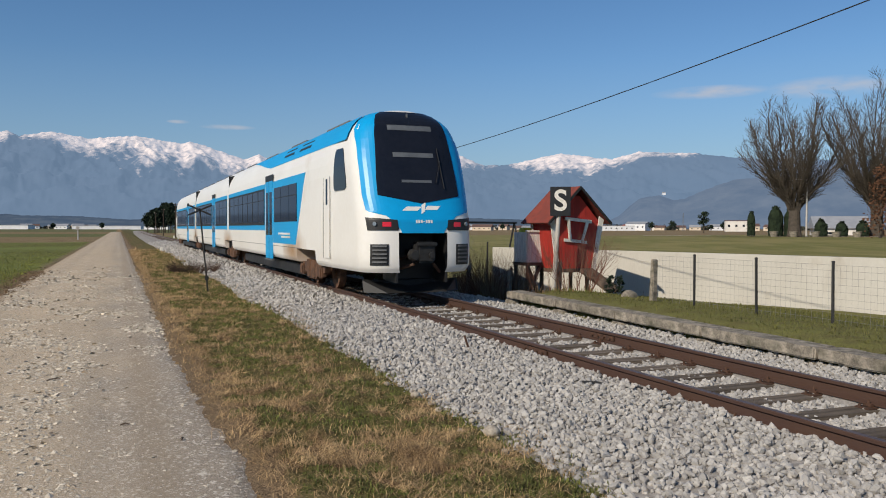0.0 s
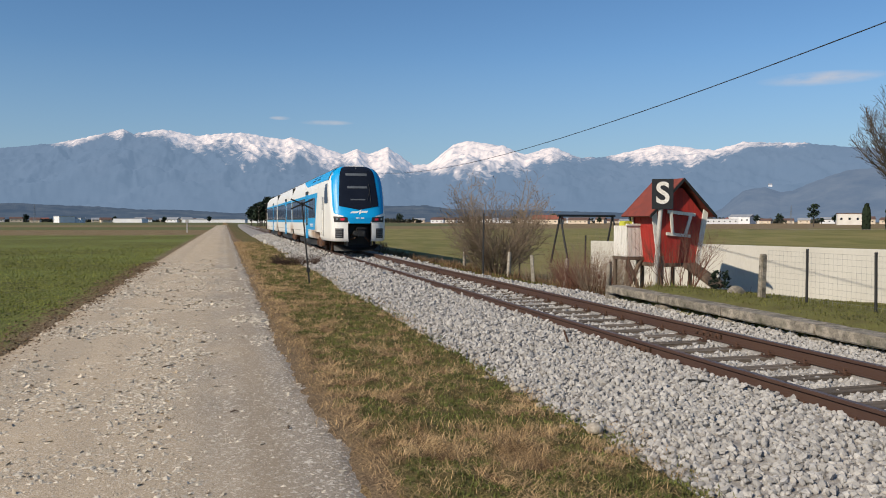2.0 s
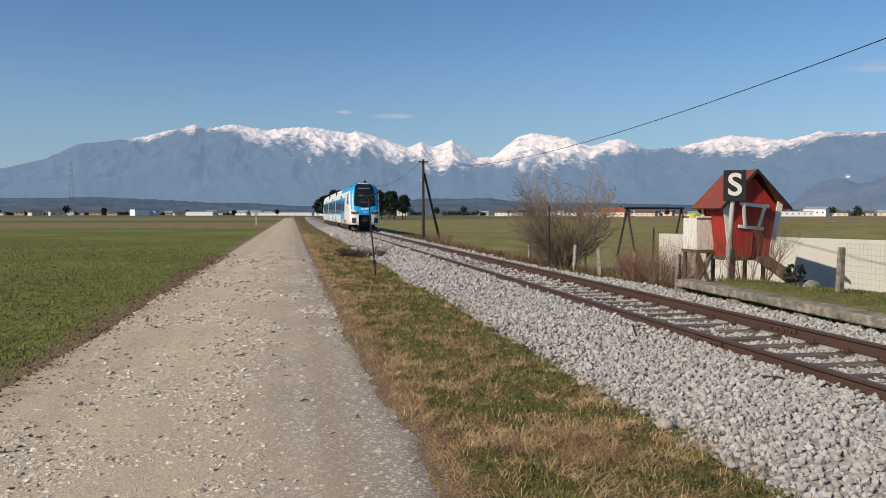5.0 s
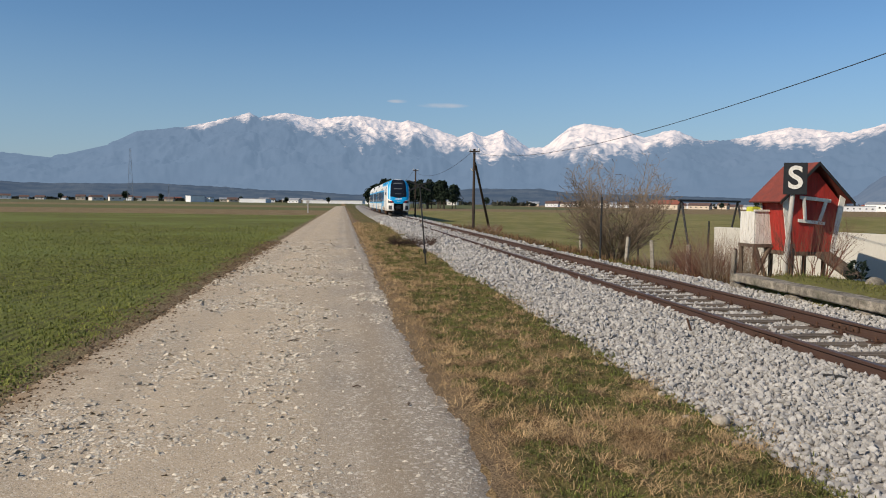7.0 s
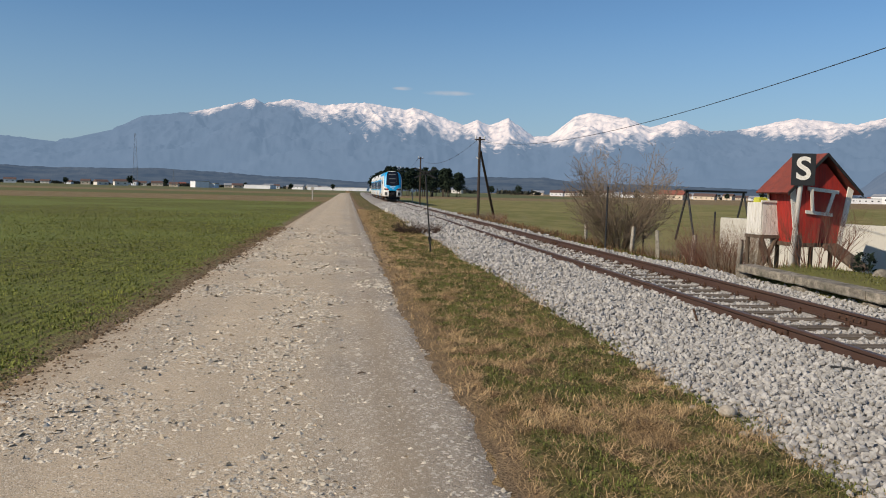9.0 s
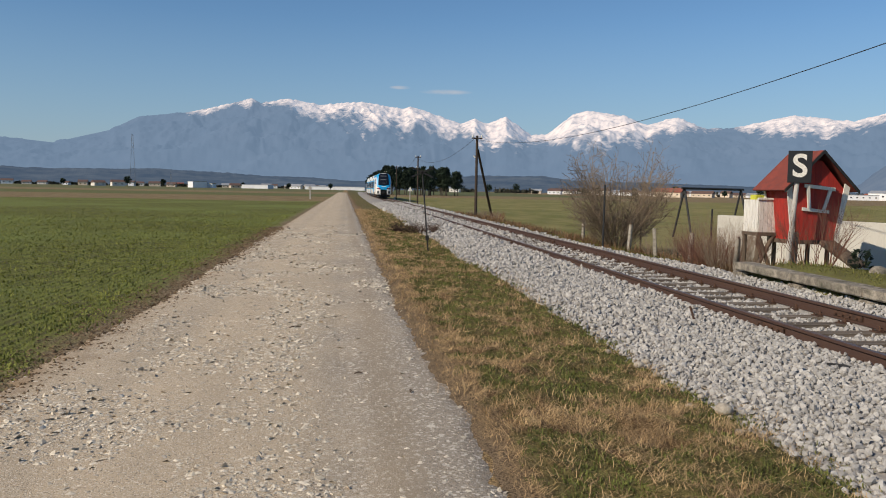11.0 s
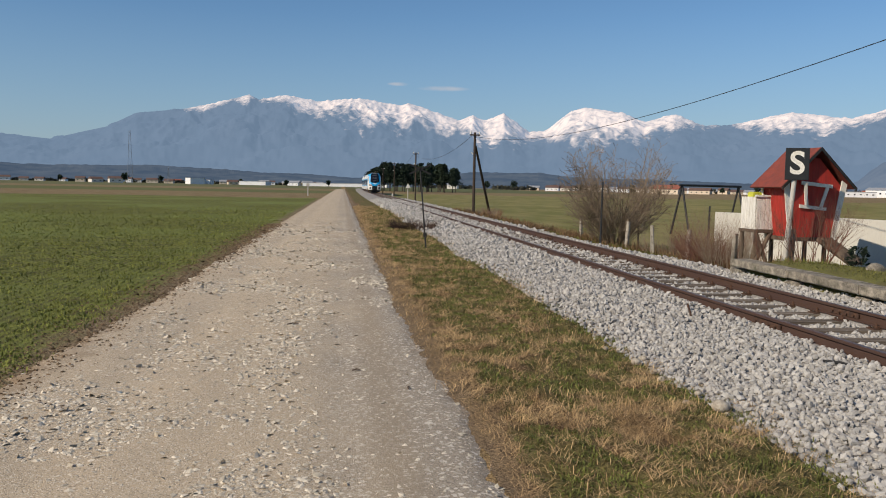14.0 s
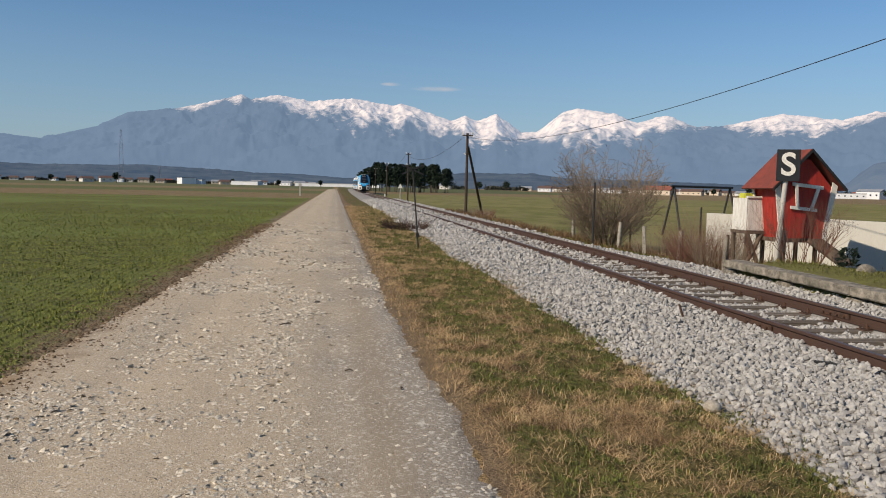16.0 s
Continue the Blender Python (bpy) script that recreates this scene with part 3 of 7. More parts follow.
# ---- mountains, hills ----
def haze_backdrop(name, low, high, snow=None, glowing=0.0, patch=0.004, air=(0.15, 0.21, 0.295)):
    """Far slopes with the haze put into a bluish colour and glow; snow above a ragged line."""
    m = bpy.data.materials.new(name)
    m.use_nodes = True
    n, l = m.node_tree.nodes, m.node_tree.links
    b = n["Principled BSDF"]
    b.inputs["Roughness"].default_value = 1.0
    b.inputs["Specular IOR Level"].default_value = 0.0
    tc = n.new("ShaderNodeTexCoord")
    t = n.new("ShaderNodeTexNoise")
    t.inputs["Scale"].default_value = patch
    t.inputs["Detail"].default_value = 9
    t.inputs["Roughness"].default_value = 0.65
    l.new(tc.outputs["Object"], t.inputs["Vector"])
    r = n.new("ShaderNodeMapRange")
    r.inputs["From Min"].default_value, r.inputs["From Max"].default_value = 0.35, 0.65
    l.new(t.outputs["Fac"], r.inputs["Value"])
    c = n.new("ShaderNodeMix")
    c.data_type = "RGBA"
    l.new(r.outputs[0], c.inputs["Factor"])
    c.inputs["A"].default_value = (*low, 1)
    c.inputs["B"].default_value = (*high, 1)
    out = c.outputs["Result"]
    if snow:
        cover = n.new("ShaderNodeAttribute")
        cover.attribute_name = "snow_cover"
        mp = n.new("ShaderNodeMapping")
        mp.inputs["Scale"].default_value = (1, 1, 0.5)
        l.new(tc.outputs["Object"], mp.inputs["Vector"])
        t2 = n.new("ShaderNodeTexNoise")
        t2.inputs["Scale"].default_value = 0.022
        t2.inputs["Detail"].default_value = 7
        t2.inputs["Roughness"].default_value = 0.7
        l.new(mp.outputs["Vector"], t2.inputs["Vector"])
        k = n.new("ShaderNodeMath")
        k.operation = "MULTIPLY_ADD"
        l.new(t2.outputs["Fac"], k.inputs[0])
        k.inputs[1].default_value = 3.4
        cap = n.new("ShaderNodeMath")
        cap.operation = "MINIMUM"
        l.new(cover.outputs["Fac"], cap.inputs[0])
        cap.inputs[1].default_value = 0.62
        l.new(cap.outputs[0], k.inputs[2])
        s = n.new("ShaderNodeMapRange")
        s.inputs["From Min"].default_value, s.inputs["From Max"].default_value = 1.35, 2.35
        l.new(k.outputs[0], s.inputs["Value"])
        c2 = n.new("ShaderNodeMix")
        c2.data_type = "RGBA"
        l.new(s.outputs[0], c2.inputs["Factor"])
        l.new(out, c2.inputs["A"])
        c2.inputs["B"].default_value = (*snow, 1)
        out = c2.outputs["Result"]
    l.new(out, b.inputs["Base Color"])
    # the veil of air is painted as emission, even over the whole slope
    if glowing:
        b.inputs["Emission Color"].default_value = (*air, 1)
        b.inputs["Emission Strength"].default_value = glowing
    return m


# bearing and height of the summits and saddles along the ridge, in degrees
RIDGE = [(-60, 3.0), (-40, 3.2), (-22, 2.86), (-18.8, 2.6), (-17, 3.12), (-15.5, 3.53), (-13.7, 4.5), (-10.5, 4.93), (-8.3, 5.46), (-6.4, 6.02), (-5.8, 5.73), (-4, 6.1), (-1.8, 5.78), (1.3, 6.05), (3.9, 5.63), (4.7, 5.81), (6.1, 5.37), (8.1, 4.67), (9.1, 5.05), (9.9, 4.71), (11.3, 5.24), (13.1, 3.94), (14.3, 4.08), (16, 5.46), (16.9, 5.66), (19.5, 5.29), (21, 4.68), (22.9, 5.25), (24.7, 4.46), (26.5, 4.46), (30.2, 5.23), (33.8, 4.8), (35.6, 5.28), (39.5, 5.02), (43, 4.6), (50, 4.3), (75, 3.6), (100, 3.0)]


# how far the snow reaches down below the crest, by bearing, in degrees
SNOW = [(-60, -0.8), (-24, -0.8), (-11.6, -0.8), (-10.6, 0.05), (-9.0, 0.3), (-8.0, 0.22), (-7.5, -0.05), (-6.6, 0.5), (-6.0, -0.05), (-5.3, 0.15), (-4.2, 0.4), (-3.2, 0.95), (-0.8, 1.1), (1.5, 1.7), (2.6, 1.15), (4.1, 1.85), (5.4, 1.1), (7.1, 1.6), (8.0, 0.6), (9.2, 1.7), (11.5, 1.9), (13.2, 0.6), (14.6, 0.8), (16.5, 2.4), (18.5, 2.1), (20.3, 1.8), (21.4, 1.0), (22.9, 0.95), (24.4, 0.15), (26.2, -0.2), (27.8, 0.6), (30.3, 1.15), (32.3, 1.05), (33.9, 0.5), (35.5, 0.4), (36.8, 0.12), (39.1, 0.1), (40.3, -0.6), (100, -0.8)]


def ridged(p, octaves=6):
    v, a, total = 0, 1, 0
    p = Vector(p)
    for _ in range(octaves):
        v += a * (1 - 2 * abs(noise.noise(p)))
        total += a
        p, a = p * 2.03, a * 0.52
    return v / total


def mountains():
    near, crest, back = 2700.0, 4300.0, 4800.0
    bearings = np.concatenate([np.arange(-60, -24, 1.0), np.arange(-24, 54, 0.075), np.arange(54, 100.1, 1.0)])
    radii = np.concatenate([np.linspace(near, 3500, 24)[:-1], np.linspace(3500, crest, 52), np.linspace(crest + 60, back, 6)])
    rb, rh = [r[0] for r in RIDGE], [r[1] for r in RIDGE]
    sb, sd = [r[0] for r in SNOW], [r[1] for r in SNOW]
    V, snow = [], []
    crags = {b: (9 * ridged((b * 0.9, 3, 1), 4) - 4 + 3 * noise.noise((b * 4.3, 8, 5))) * smooth(-11.5, -8, b) for b in bearings}
    for r in radii:
        for b in bearings:
            k = min(1, (r - near) / (crest - near))
            crest_deg = np.interp(b, rb, rh)
            top = crest * math.tan(radians(crest_deg))
            x, y = r * math.sin(radians(b)), r * math.cos(radians(b))
            spur = ridged((x * 0.0021, y * 0.0021, 0.3), 5)
            z = top * (0.06 * smooth(0, 0.2, k) + 0.94 * k ** 1.35)
            z += top * 0.22 * (spur - 0.42) * math.sin(math.pi * k) ** 0.8
            # buttresses and gullies that run down from the crest
            fall = (1 - k) * 9
            rib = ridged((b * 0.33 + 0.5 * noise.noise((b * 0.5, fall * 0.5, 2)), fall * 0.3, 4.0), 4)
            z += top * 0.06 * (rib - 0.45) * smooth(1.0, 0.9, k) * smooth(0.1, 0.5, k)
            z += 32 * (ridged((x * 0.0075, y * 0.0045, 2.5), 5) - 0.4) * smooth(0.15, 0.6, k) * smooth(1.0, 0.93, k)
            z += crags[b] * smooth(0.9, 1.0, k)
            if r > crest:
                z = top + crags[b] - (r - crest) * 0.5
            V.append((x, y, z - 4 + 4 * k))
            below = crest_deg - math.degrees(math.atan2(z, r))
            reach = np.interp(b, sb, sd)
            streak = 0.6 * noise.noise((b * 0.9 + 0.5 * below, below * 0.6, 6)) + 0.45 * noise.noise((b * 2.2 - 0.9 * below, below * 1.3, 9)) + 0.5 * (0.45 - rib)
            snow.append((reach * 0.85 - below + max(0.1, reach) * 0.7 * streak) / (0.35 + 0.4 * max(0.0, reach)))
    w, h = len(bearings), len(radii)
    i = np.arange(h - 1)[:, None] * w + np.arange(w - 1)[None]
    me = np_mesh("mountains", V, np.stack([i, i + 1, i + w + 1, i + w], -1).reshape(-1, 4))
    me.polygons.foreach_set("use_smooth", np.ones(len(me.polygons), bool))
    cover = me.attributes.new("snow_cover", "FLOAT", "POINT")
    cover.data.foreach_set("value", np.asarray(snow, np.float32))
    return me


# air holds the blue haze that the range gives off
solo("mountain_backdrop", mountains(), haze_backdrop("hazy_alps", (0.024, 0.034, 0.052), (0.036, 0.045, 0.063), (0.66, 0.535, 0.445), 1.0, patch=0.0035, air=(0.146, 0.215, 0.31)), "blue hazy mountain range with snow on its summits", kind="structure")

HILLS = [(-60, 1.4), (-22, 1.05), (-18.8, 0.95), (-12.7, 1.15), (-8.3, 0.9), (-3.7, 0.78), (1, 0.55), (6.6, 0.85), (9.4, 1.1), (13.8, 1.2), (16, 0.9), (24, 0.7), (33.5, 0.5), (46, 0.5), (60, 0.8), (100, 2)]


def hills(table, r0):
    bearings = np.concatenate([np.arange(-60, -24, 1.0), np.arange(-24, 54, 0.12), np.arange(54, 100.1, 1.0)])
    radii = np.linspace(r0, r0 + 700, 16)
    hb, hh = [r[0] for r in table], [r[1] for r in table]
    V = []
    for r in radii:
        for b in bearings:
            k = (r - r0) / 600
            k = smooth(0, 1, k) if k < 1 else 1 - 0.3 * (k - 1)
            x, y = r * math.sin(radians(b)), r * math.cos(radians(b))
            z = (r0 + 600) * math.tan(radians(np.interp(b, hb, hh))) * k * (1 + 0.12 * noise.noise((x * 0.006, y * 0.006, 2)))
            V.append((x, y, z + 2.6 * noise.noise((x * 0.06, y * 0.06, 3)) * k - 3 * (1 - k)))
    w, h = len(bearings), len(radii)
    i = np.arange(h - 1)[:, None] * w + np.arange(w - 1)[None]
    return np_mesh("hills", V, np.stack([i, i + 1, i + w + 1, i + w], -1).reshape(-1, 4))


CHURCH_HILL = [(-60, -0.5), (30, -0.5), (33, 0.3), (34.3, 0.9), (35, 1.6), (35.7, 2.2), (37, 2.35), (37.9, 1.95), (38.7, 2.05), (39.7, 2.5), (41, 2.95), (42.2, 3.3), (46, 4.0), (60, 3.6), (100, 2)]
# painted haze again, paler on the church hill than on the foothills
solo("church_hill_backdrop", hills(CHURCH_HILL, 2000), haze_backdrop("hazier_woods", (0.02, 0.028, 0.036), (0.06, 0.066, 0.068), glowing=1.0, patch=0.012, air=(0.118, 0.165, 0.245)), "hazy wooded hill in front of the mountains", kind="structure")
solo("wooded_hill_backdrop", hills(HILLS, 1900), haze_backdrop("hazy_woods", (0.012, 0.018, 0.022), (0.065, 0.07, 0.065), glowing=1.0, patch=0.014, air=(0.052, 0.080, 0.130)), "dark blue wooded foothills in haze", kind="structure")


# ---- railway track ----
def bed_z(x, y):
    d = x - TRACK_X
    if d < 0:
        z = 0.135 * smooth(-2.80, -1.75, d) + 0.045 * smooth(-1.45, -0.95, d) - 0.06 * (1 - smooth(-2.95, -2.7, d))
    else:
        z = 0.175 + (0.02 * smooth(1.2, 1.7, d) if y < 14.5 else - 0.16 * smooth(1.5, 2.9, d) - 0.34 * smooth(1.35, 2.1, d) * smooth(17, 25, y))
    return z - (0.075 if abs(d) < 0.68 else 0) + 0.015 * noise.noise((x * 2.2, y * 2.2, 0))


bx = axis([(TRACK_X - 2.95, TRACK_X + 2.7, 0.15)])
by = axis([(-12, 2, 1), (2, 60, 0.3), (60, 140, 2), (140, 420, 14)])
bed_v, bed_f = sheet(bx, by, bed_z)
bed_v[:, 0] += [bend(v) for v in bed_v[:, 1]]
me = np_mesh("ballast_bed", bed_v, bed_f)
solo("ballast_bed", me, M_BED, "bank of grey crushed limestone under the rails", kind="structure")

track = thing("railway_track", "single railway track of rusty rails on old wooden sleepers", "railway track", kind="structure")
RAIL_OUTLINE = [(-0.0625, 0), (0.0625, 0), (0.0625, 0.012), (0.012, 0.03), (0.009, 0.098), (0.034, 0.112), (0.035, 0.136), (0.027, 0.1425), (-0.027, 0.1425), (-0.035, 0.136), (-0.034, 0.112), (-0.009, 0.098), (-0.012, 0.03), (-0.0625, 0.012)]
for side in (-1, 1):
    bm = bmesh.new()
    stations = axis([(-12, 60, 3), (60, 420, 30)])
    rings = [[bm.verts.new((TRACK_X + bend(y) + side * GAUGE / 2 + a, y, RAIL_Z - 0.1425 + b)) for a, b in RAIL_OUTLINE] for y in stations]
    for r0, r1 in zip(rings, rings[1:]):
        for k in range(len(RAIL_OUTLINE)):
            fc = bm.faces.new((r0[k], r0[(k + 1) % 14], r1[(k + 1) % 14], r1[k]))
            fc.material_index = 1 if k in (7,) else 0
    part("rail", mesh_of(bm, "rail", [M_RAIL, M_RAILTOP]), None, track)
    bm = bmesh.new()
    for joint in (9.2, 24.2, 39.2):
        for face in (-1, 1):
            box(bm, (TRACK_X + side * GAUGE / 2 + face * 0.026, joint + 0.4 * side, RAIL_Z - 0.08), (0.02, 0.6, 0.07), 0.004)
            for k in range(4):
                tube(bm, (TRACK_X + side * GAUGE / 2 + face * 0.03, joint + 0.4 * side - 0.22 + k * 0.147, RAIL_Z - 0.08), (TRACK_X + side * GAUGE / 2 + face * 0.062, joint + 0.4 * side - 0.22 + k * 0.147, RAIL_Z - 0.08), 0.014, n=6)
    part("fishplate", bm, M_STEEL, track)

sleeper_meshes = []
for v in range(4):
    bm = bmesh.new()
    box(bm, (0, 0, 0), (2.5 + 0.06 * v, 0.245, 0.16), 0.014)
    for vert in bm.verts:
        vert.co += Vector((0, 0.01 * noise.noise(vert.co * 3 + Vector((v, 0, 0))), 0.008 * noise.noise(vert.co * 4 + Vector((0, v, 0)))))
    sleeper_meshes.append(mesh_of(bm, "sleeper", M_SLEEPER))
bm = bmesh.new()
for side in (-1, 1):
    x0 = side * GAUGE / 2
    box(bm, (x0, 0, 0.086), (0.34, 0.16, 0.014), 0.003)
    for face in (-1, 1):
        box(bm, (x0 + face * 0.085, 0, 0.106), (0.05, 0.09, 0.03), 0.006)
        tube(bm, (x0 + face * 0.085, 0, 0.11), (x0 + face * 0.085, 0, 0.155), 0.013, n=6)
        tube(bm, (x0 + face * 0.14, 0.045, 0.09), (x0 + face * 0.14, 0.045, 0.115), 0.016, n=6)
plates_mesh = mesh_of(bm, "tie_plates", M_STEEL)
k = 0
y = -6.0
while y < 165 and k < 290:
    s = part("sleeper", sleeper_meshes[k % 4], None, track)
    s.matrix_basis = pose(TRACK_X + bend(y) + random.uniform(-0.03, 0.03), y + random.uniform(-0.03, 0.03), RAIL_Z - 0.1425 - 0.104, 0, 0, random.uniform(-1.2, 1.2))
    if y < 60:
        part("tie_plates", plates_mesh, None, s)
    y += 0.62
    k += 1


# ---- loose stones ----
def stone_shapes(count, seed, flat=0.75, simple=False):
    rng = np.random.default_rng(seed)
    bm = bmesh.new()
    if simple:
        ring = [bm.verts.new((math.cos(a), math.sin(a), 0)) for a in (0.2, 1.3, 2.4, 3.5, 4.6, 5.6)]
        top = bm.verts.new((0, 0, 1))
        low = bm.verts.new((0, 0, -1)) if flat > 0.7 else None
        for i in range(6):
            bm.faces.new((ring[i], ring[(i + 1) % 6], top))
            if low:
                bm.faces.new((ring[(i + 1) % 6], ring[i], low))
        bm.verts.index_update()
    else:
        bmesh.ops.create_icosphere(bm, subdivisions=1, radius=1)
    V = np.array([v.co[:] for v in bm.verts])
    F = np.array([[v.index for v in f.verts] for f in bm.faces])
    bm.free()
    out = []
    for _ in range(count):
        W = V * rng.uniform(0.55, 1.25, (len(V), 1)) * np.array([1, rng.uniform(0.65, 1), rng.uniform(min(0.5, flat * 0.65), flat)])
        out.append(W)
    return out, F


def scatter_stones(name, places, sizes, material, label, seed=1, flat=0.85, simple=False):
    rng = np.random.default_rng(seed)
    shapes, F = stone_shapes(24, seed, flat, simple)
    S = np.array(shapes)
    n = len(places)
    pick = rng.integers(0, 24, n)
    q = rng.normal(size=(n, 4))
    q[:, 1:3] *= 0.6 if flat > 0.7 else 0.12
    q /= np.linalg.norm(q, axis=1)[:, None]
    w, x, y, z = q.T
    R = np.stack([1 - 2 * (y * y + z * z), 2 * (x * y - z * w), 2 * (x * z + y * w), 2 * (x * y + z * w), 1 - 2 * (x * x + z * z), 2 * (y * z - x * w), 2 * (x * z - y * w), 2 * (y * z + x * w), 1 - 2 * (x * x + y * y)], 1).reshape(n, 3, 3)
    V = np.einsum("nij,nkj->nki", R, S[pick]) * np.asarray(sizes)[:, None, None] + np.asarray(places)[:, None]
    m = S.shape[1]
    Fa = (F[None] + (np.arange(n) * m)[:, None, None]).reshape(-1, 3)
    return solo(name, np_mesh(name, V.reshape(-1, 3), Fa), material, label, kind="stuff")


rng = np.random.default_rng(7)
pts, sizes = [], []
# bands of track length: start, end, stones per square metre, size
for y0, y1, per, size in ((-6, 2.5, 200, 0.037), (2.5, 9, 720, 0.028), (9, 16, 450, 0.033), (16, 28, 225, 0.045), (28, 50, 95, 0.064), (50, 95, 28, 0.10)):
    n = int((y1 - y0) * 5.3 * per)
    X = rng.uniform(TRACK_X - 2.86, TRACK_X + 2.45, n)
    Y = rng.uniform(y0, y1, n)
    for x, y in zip(X, Y):
        d = x - TRACK_X
        if d < toe(y) + 0.12 * rng.normal() and rng.random() < 0.97:
            continue
        if y < 14.6 and d > 1.88 or d > 2.75 - 0.85 * smooth(17, 25, y):
            continue
        if abs(abs(d) - GAUGE / 2) < 0.08:
            continue
        phase = ((y + 6.0) / 0.62) % 1
        if min(phase, 1 - phase) < 0.2 and (abs(d) < 0.68 and rng.random() < 0.86 or 0.8 < abs(d) < 1.05 and rng.random() < 0.35):
            continue
        s = size * rng.uniform(0.6, 1.45)
        pts.append((x + bend(y), y, bed_z(x, y) + s * rng.uniform(-0.2, 0.85) + (0.0 if abs(d) > 0.7 else -0.012)))
        sizes.append(s)
near = [2 < p[1] < 9 for p in pts]
scatter_stones("ballast", [p for p, k in zip(pts, near) if k], [s for s, k in zip(sizes, near) if k], M_STONE, "loose angular pale grey ballast stones", 3)
scatter_stones("ballast", [p for p, k in zip(pts, near) if not k], [s for s, k in zip(sizes, near) if not k], M_STONE, "pale grey ballast stones along the track", 4, simple=True)

pts, sizes = [], []
for k in range(168000):
    y = rng.uniform(-5, 2.8) if k % 9 == 0 else 2.6 + 36 * rng.random() ** 1.8
    x = rng.uniform(-2.85, 0.95)
    # stones lie bare in drifts between and beside the wheel ruts
    dens = 0.12 + 1.9 * noise.noise((x * 0.85, y * 0.55, 11)) + 0.7 * noise.noise((x * 2.5, y * 1.6, 4)) + (0.16 if -2.4 < x < -0.4 else -0.12)
    if rng.random() > max(dens, 0.035) * smooth(40, 17, y):
        continue
    s = 0.006 + 0.040 * rng.random() ** 2.6 * (0.65 + y / 24)
    pts.append((x, y, road_z(x, y) - s * 0.10))
    sizes.append(s)
scatter_stones("road_pebbles", pts, sizes, M_PEBBLE, "pale worn pebbles bedded in the farm track", 5, flat=0.36, simple=True)
pts, sizes = [], []
for k in range(50000):
    y = 2.6 + 22 * rng.random() ** 1.7
    x = rng.uniform(-2.8, 1.25)
    if rng.random() > 0.40 + 0.8 * noise.noise((x * 0.6, y * 0.3, 17)) + (0.4 if x > -0.4 else 0):
        continue
    s = (0.0035 + 0.005 * rng.random() ** 2) * (0.7 + y / 12)
    pts.append((x, y, road_z(x, y) - s * 0.05))
    sizes.append(s)
scatter_stones("road_grit", pts, sizes, M_GRIT, "fine grey grit strewn over the farm track", 6, flat=0.6, simple=True)


# ---- the train ----
M_TWHITE = mat("white_train_paint", (0.83, 0.815, 0.77), 0.32, second=(0.76, 0.73, 0.67), scale=0.5, fine=9, mix=0.9, bump=0.02, third=(0.55, 0.42, 0.26), third_scale=0.35, third_at=(0.66, 0.95), rough_var=0.06)
M_TBLUE = mat("blue_train_paint", (0.006, 0.34, 0.70), 0.35, second=(0.006, 0.30, 0.63), scale=0.6, fine=9, mix=0.9, bump=0.02, rough_var=0.06, spec=0.3)


def add_brake_dust(m, spots):
    """Brown dust that the bogies throw up on the lower sides."""
    n, l = m.node_tree.nodes, m.node_tree.links
    b = n["Principled BSDF"]
    base = b.inputs["Base Color"].links[0].from_socket
    tc = n.new("ShaderNodeTexCoord")
    t = n.new("ShaderNodeTexNoise")
    t.inputs["Scale"].default_value = 1.7
    t.inputs["Detail"].default_value = 6
    l.new(tc.outputs["Object"], t.inputs["Vector"])
    for y, half in spots:
        mp = n.new("ShaderNodeMapping")
        mp.inputs["Location"].default_value = (0, -y / half, -0.85 / 0.7)
        mp.inputs["Scale"].default_value = (0, 1 / half, 1 / 0.7)
        l.new(tc.outputs["Object"], mp.inputs["Vector"])
        ln = n.new("ShaderNodeVectorMath")
        ln.operation = "LENGTH"
        l.new(mp.outputs["Vector"], ln.inputs[0])
        add = n.new("ShaderNodeMath")
        add.operation = "MULTIPLY_ADD"
        l.new(t.outputs["Fac"], add.inputs[0])
        add.inputs[1].default_value = 0.7
        l.new(ln.outputs["Value"], add.inputs[2])
        r = n.new("ShaderNodeMapRange")
        r.inputs["From Min"].default_value, r.inputs["From Max"].default_value = 1.35, 0.35
        l.new(add.outputs[0], r.inputs["Value"])
        mix = n.new("ShaderNodeMix")
        mix.data_type = "RGBA"
        l.new(r.outputs[0], mix.inputs["Factor"])
        l.new(base, mix.inputs["A"])
        mix.inputs["B"].default_value = (0.36, 0.20, 0.08, 1)
        base = mix.outputs["Result"]
    l.new(base, b.inputs["Base Color"])


add_brake_dust(M_TWHITE, [(6.6, 1.7), (20.6, 1.8), (36.2, 1.8)])
M_TGLASS = mat("dark_train_glass", (0.008, 0.010, 0.016), 0.08, second=(0.013, 0.015, 0.022), scale=0.8, fine=9, bump=0.0, rough_var=0.03, spec=0.32)
M_TBLACK = mat("black_train_trim", (0.012, 0.012, 0.013), 0.5, second=(0.02, 0.019, 0.018), scale=4, fine=30, bump=0.05)
M_TGREY = mat("grey_roof_equipment", (0.16, 0.165, 0.17), 0.6, second=(0.10, 0.10, 0.10), scale=2, fine=20, bump=0.1)
M_BOGIE = mat("dusty_bogie_steel", (0.15, 0.075, 0.04), 0.85, 0.1, second=(0.06, 0.035, 0.025), scale=5, fine=40, bump=0.3)
M_LAMP = mat("headlamp_glass", (0.34, 0.35, 0.35), 0.12, 0.6, second=(0.30, 0.31, 0.32), scale=20, fine=60, bump=0.0)
M_TAIL = glow("red_tail_lamp", (0.62, 0.02, 0.04), 0.12)
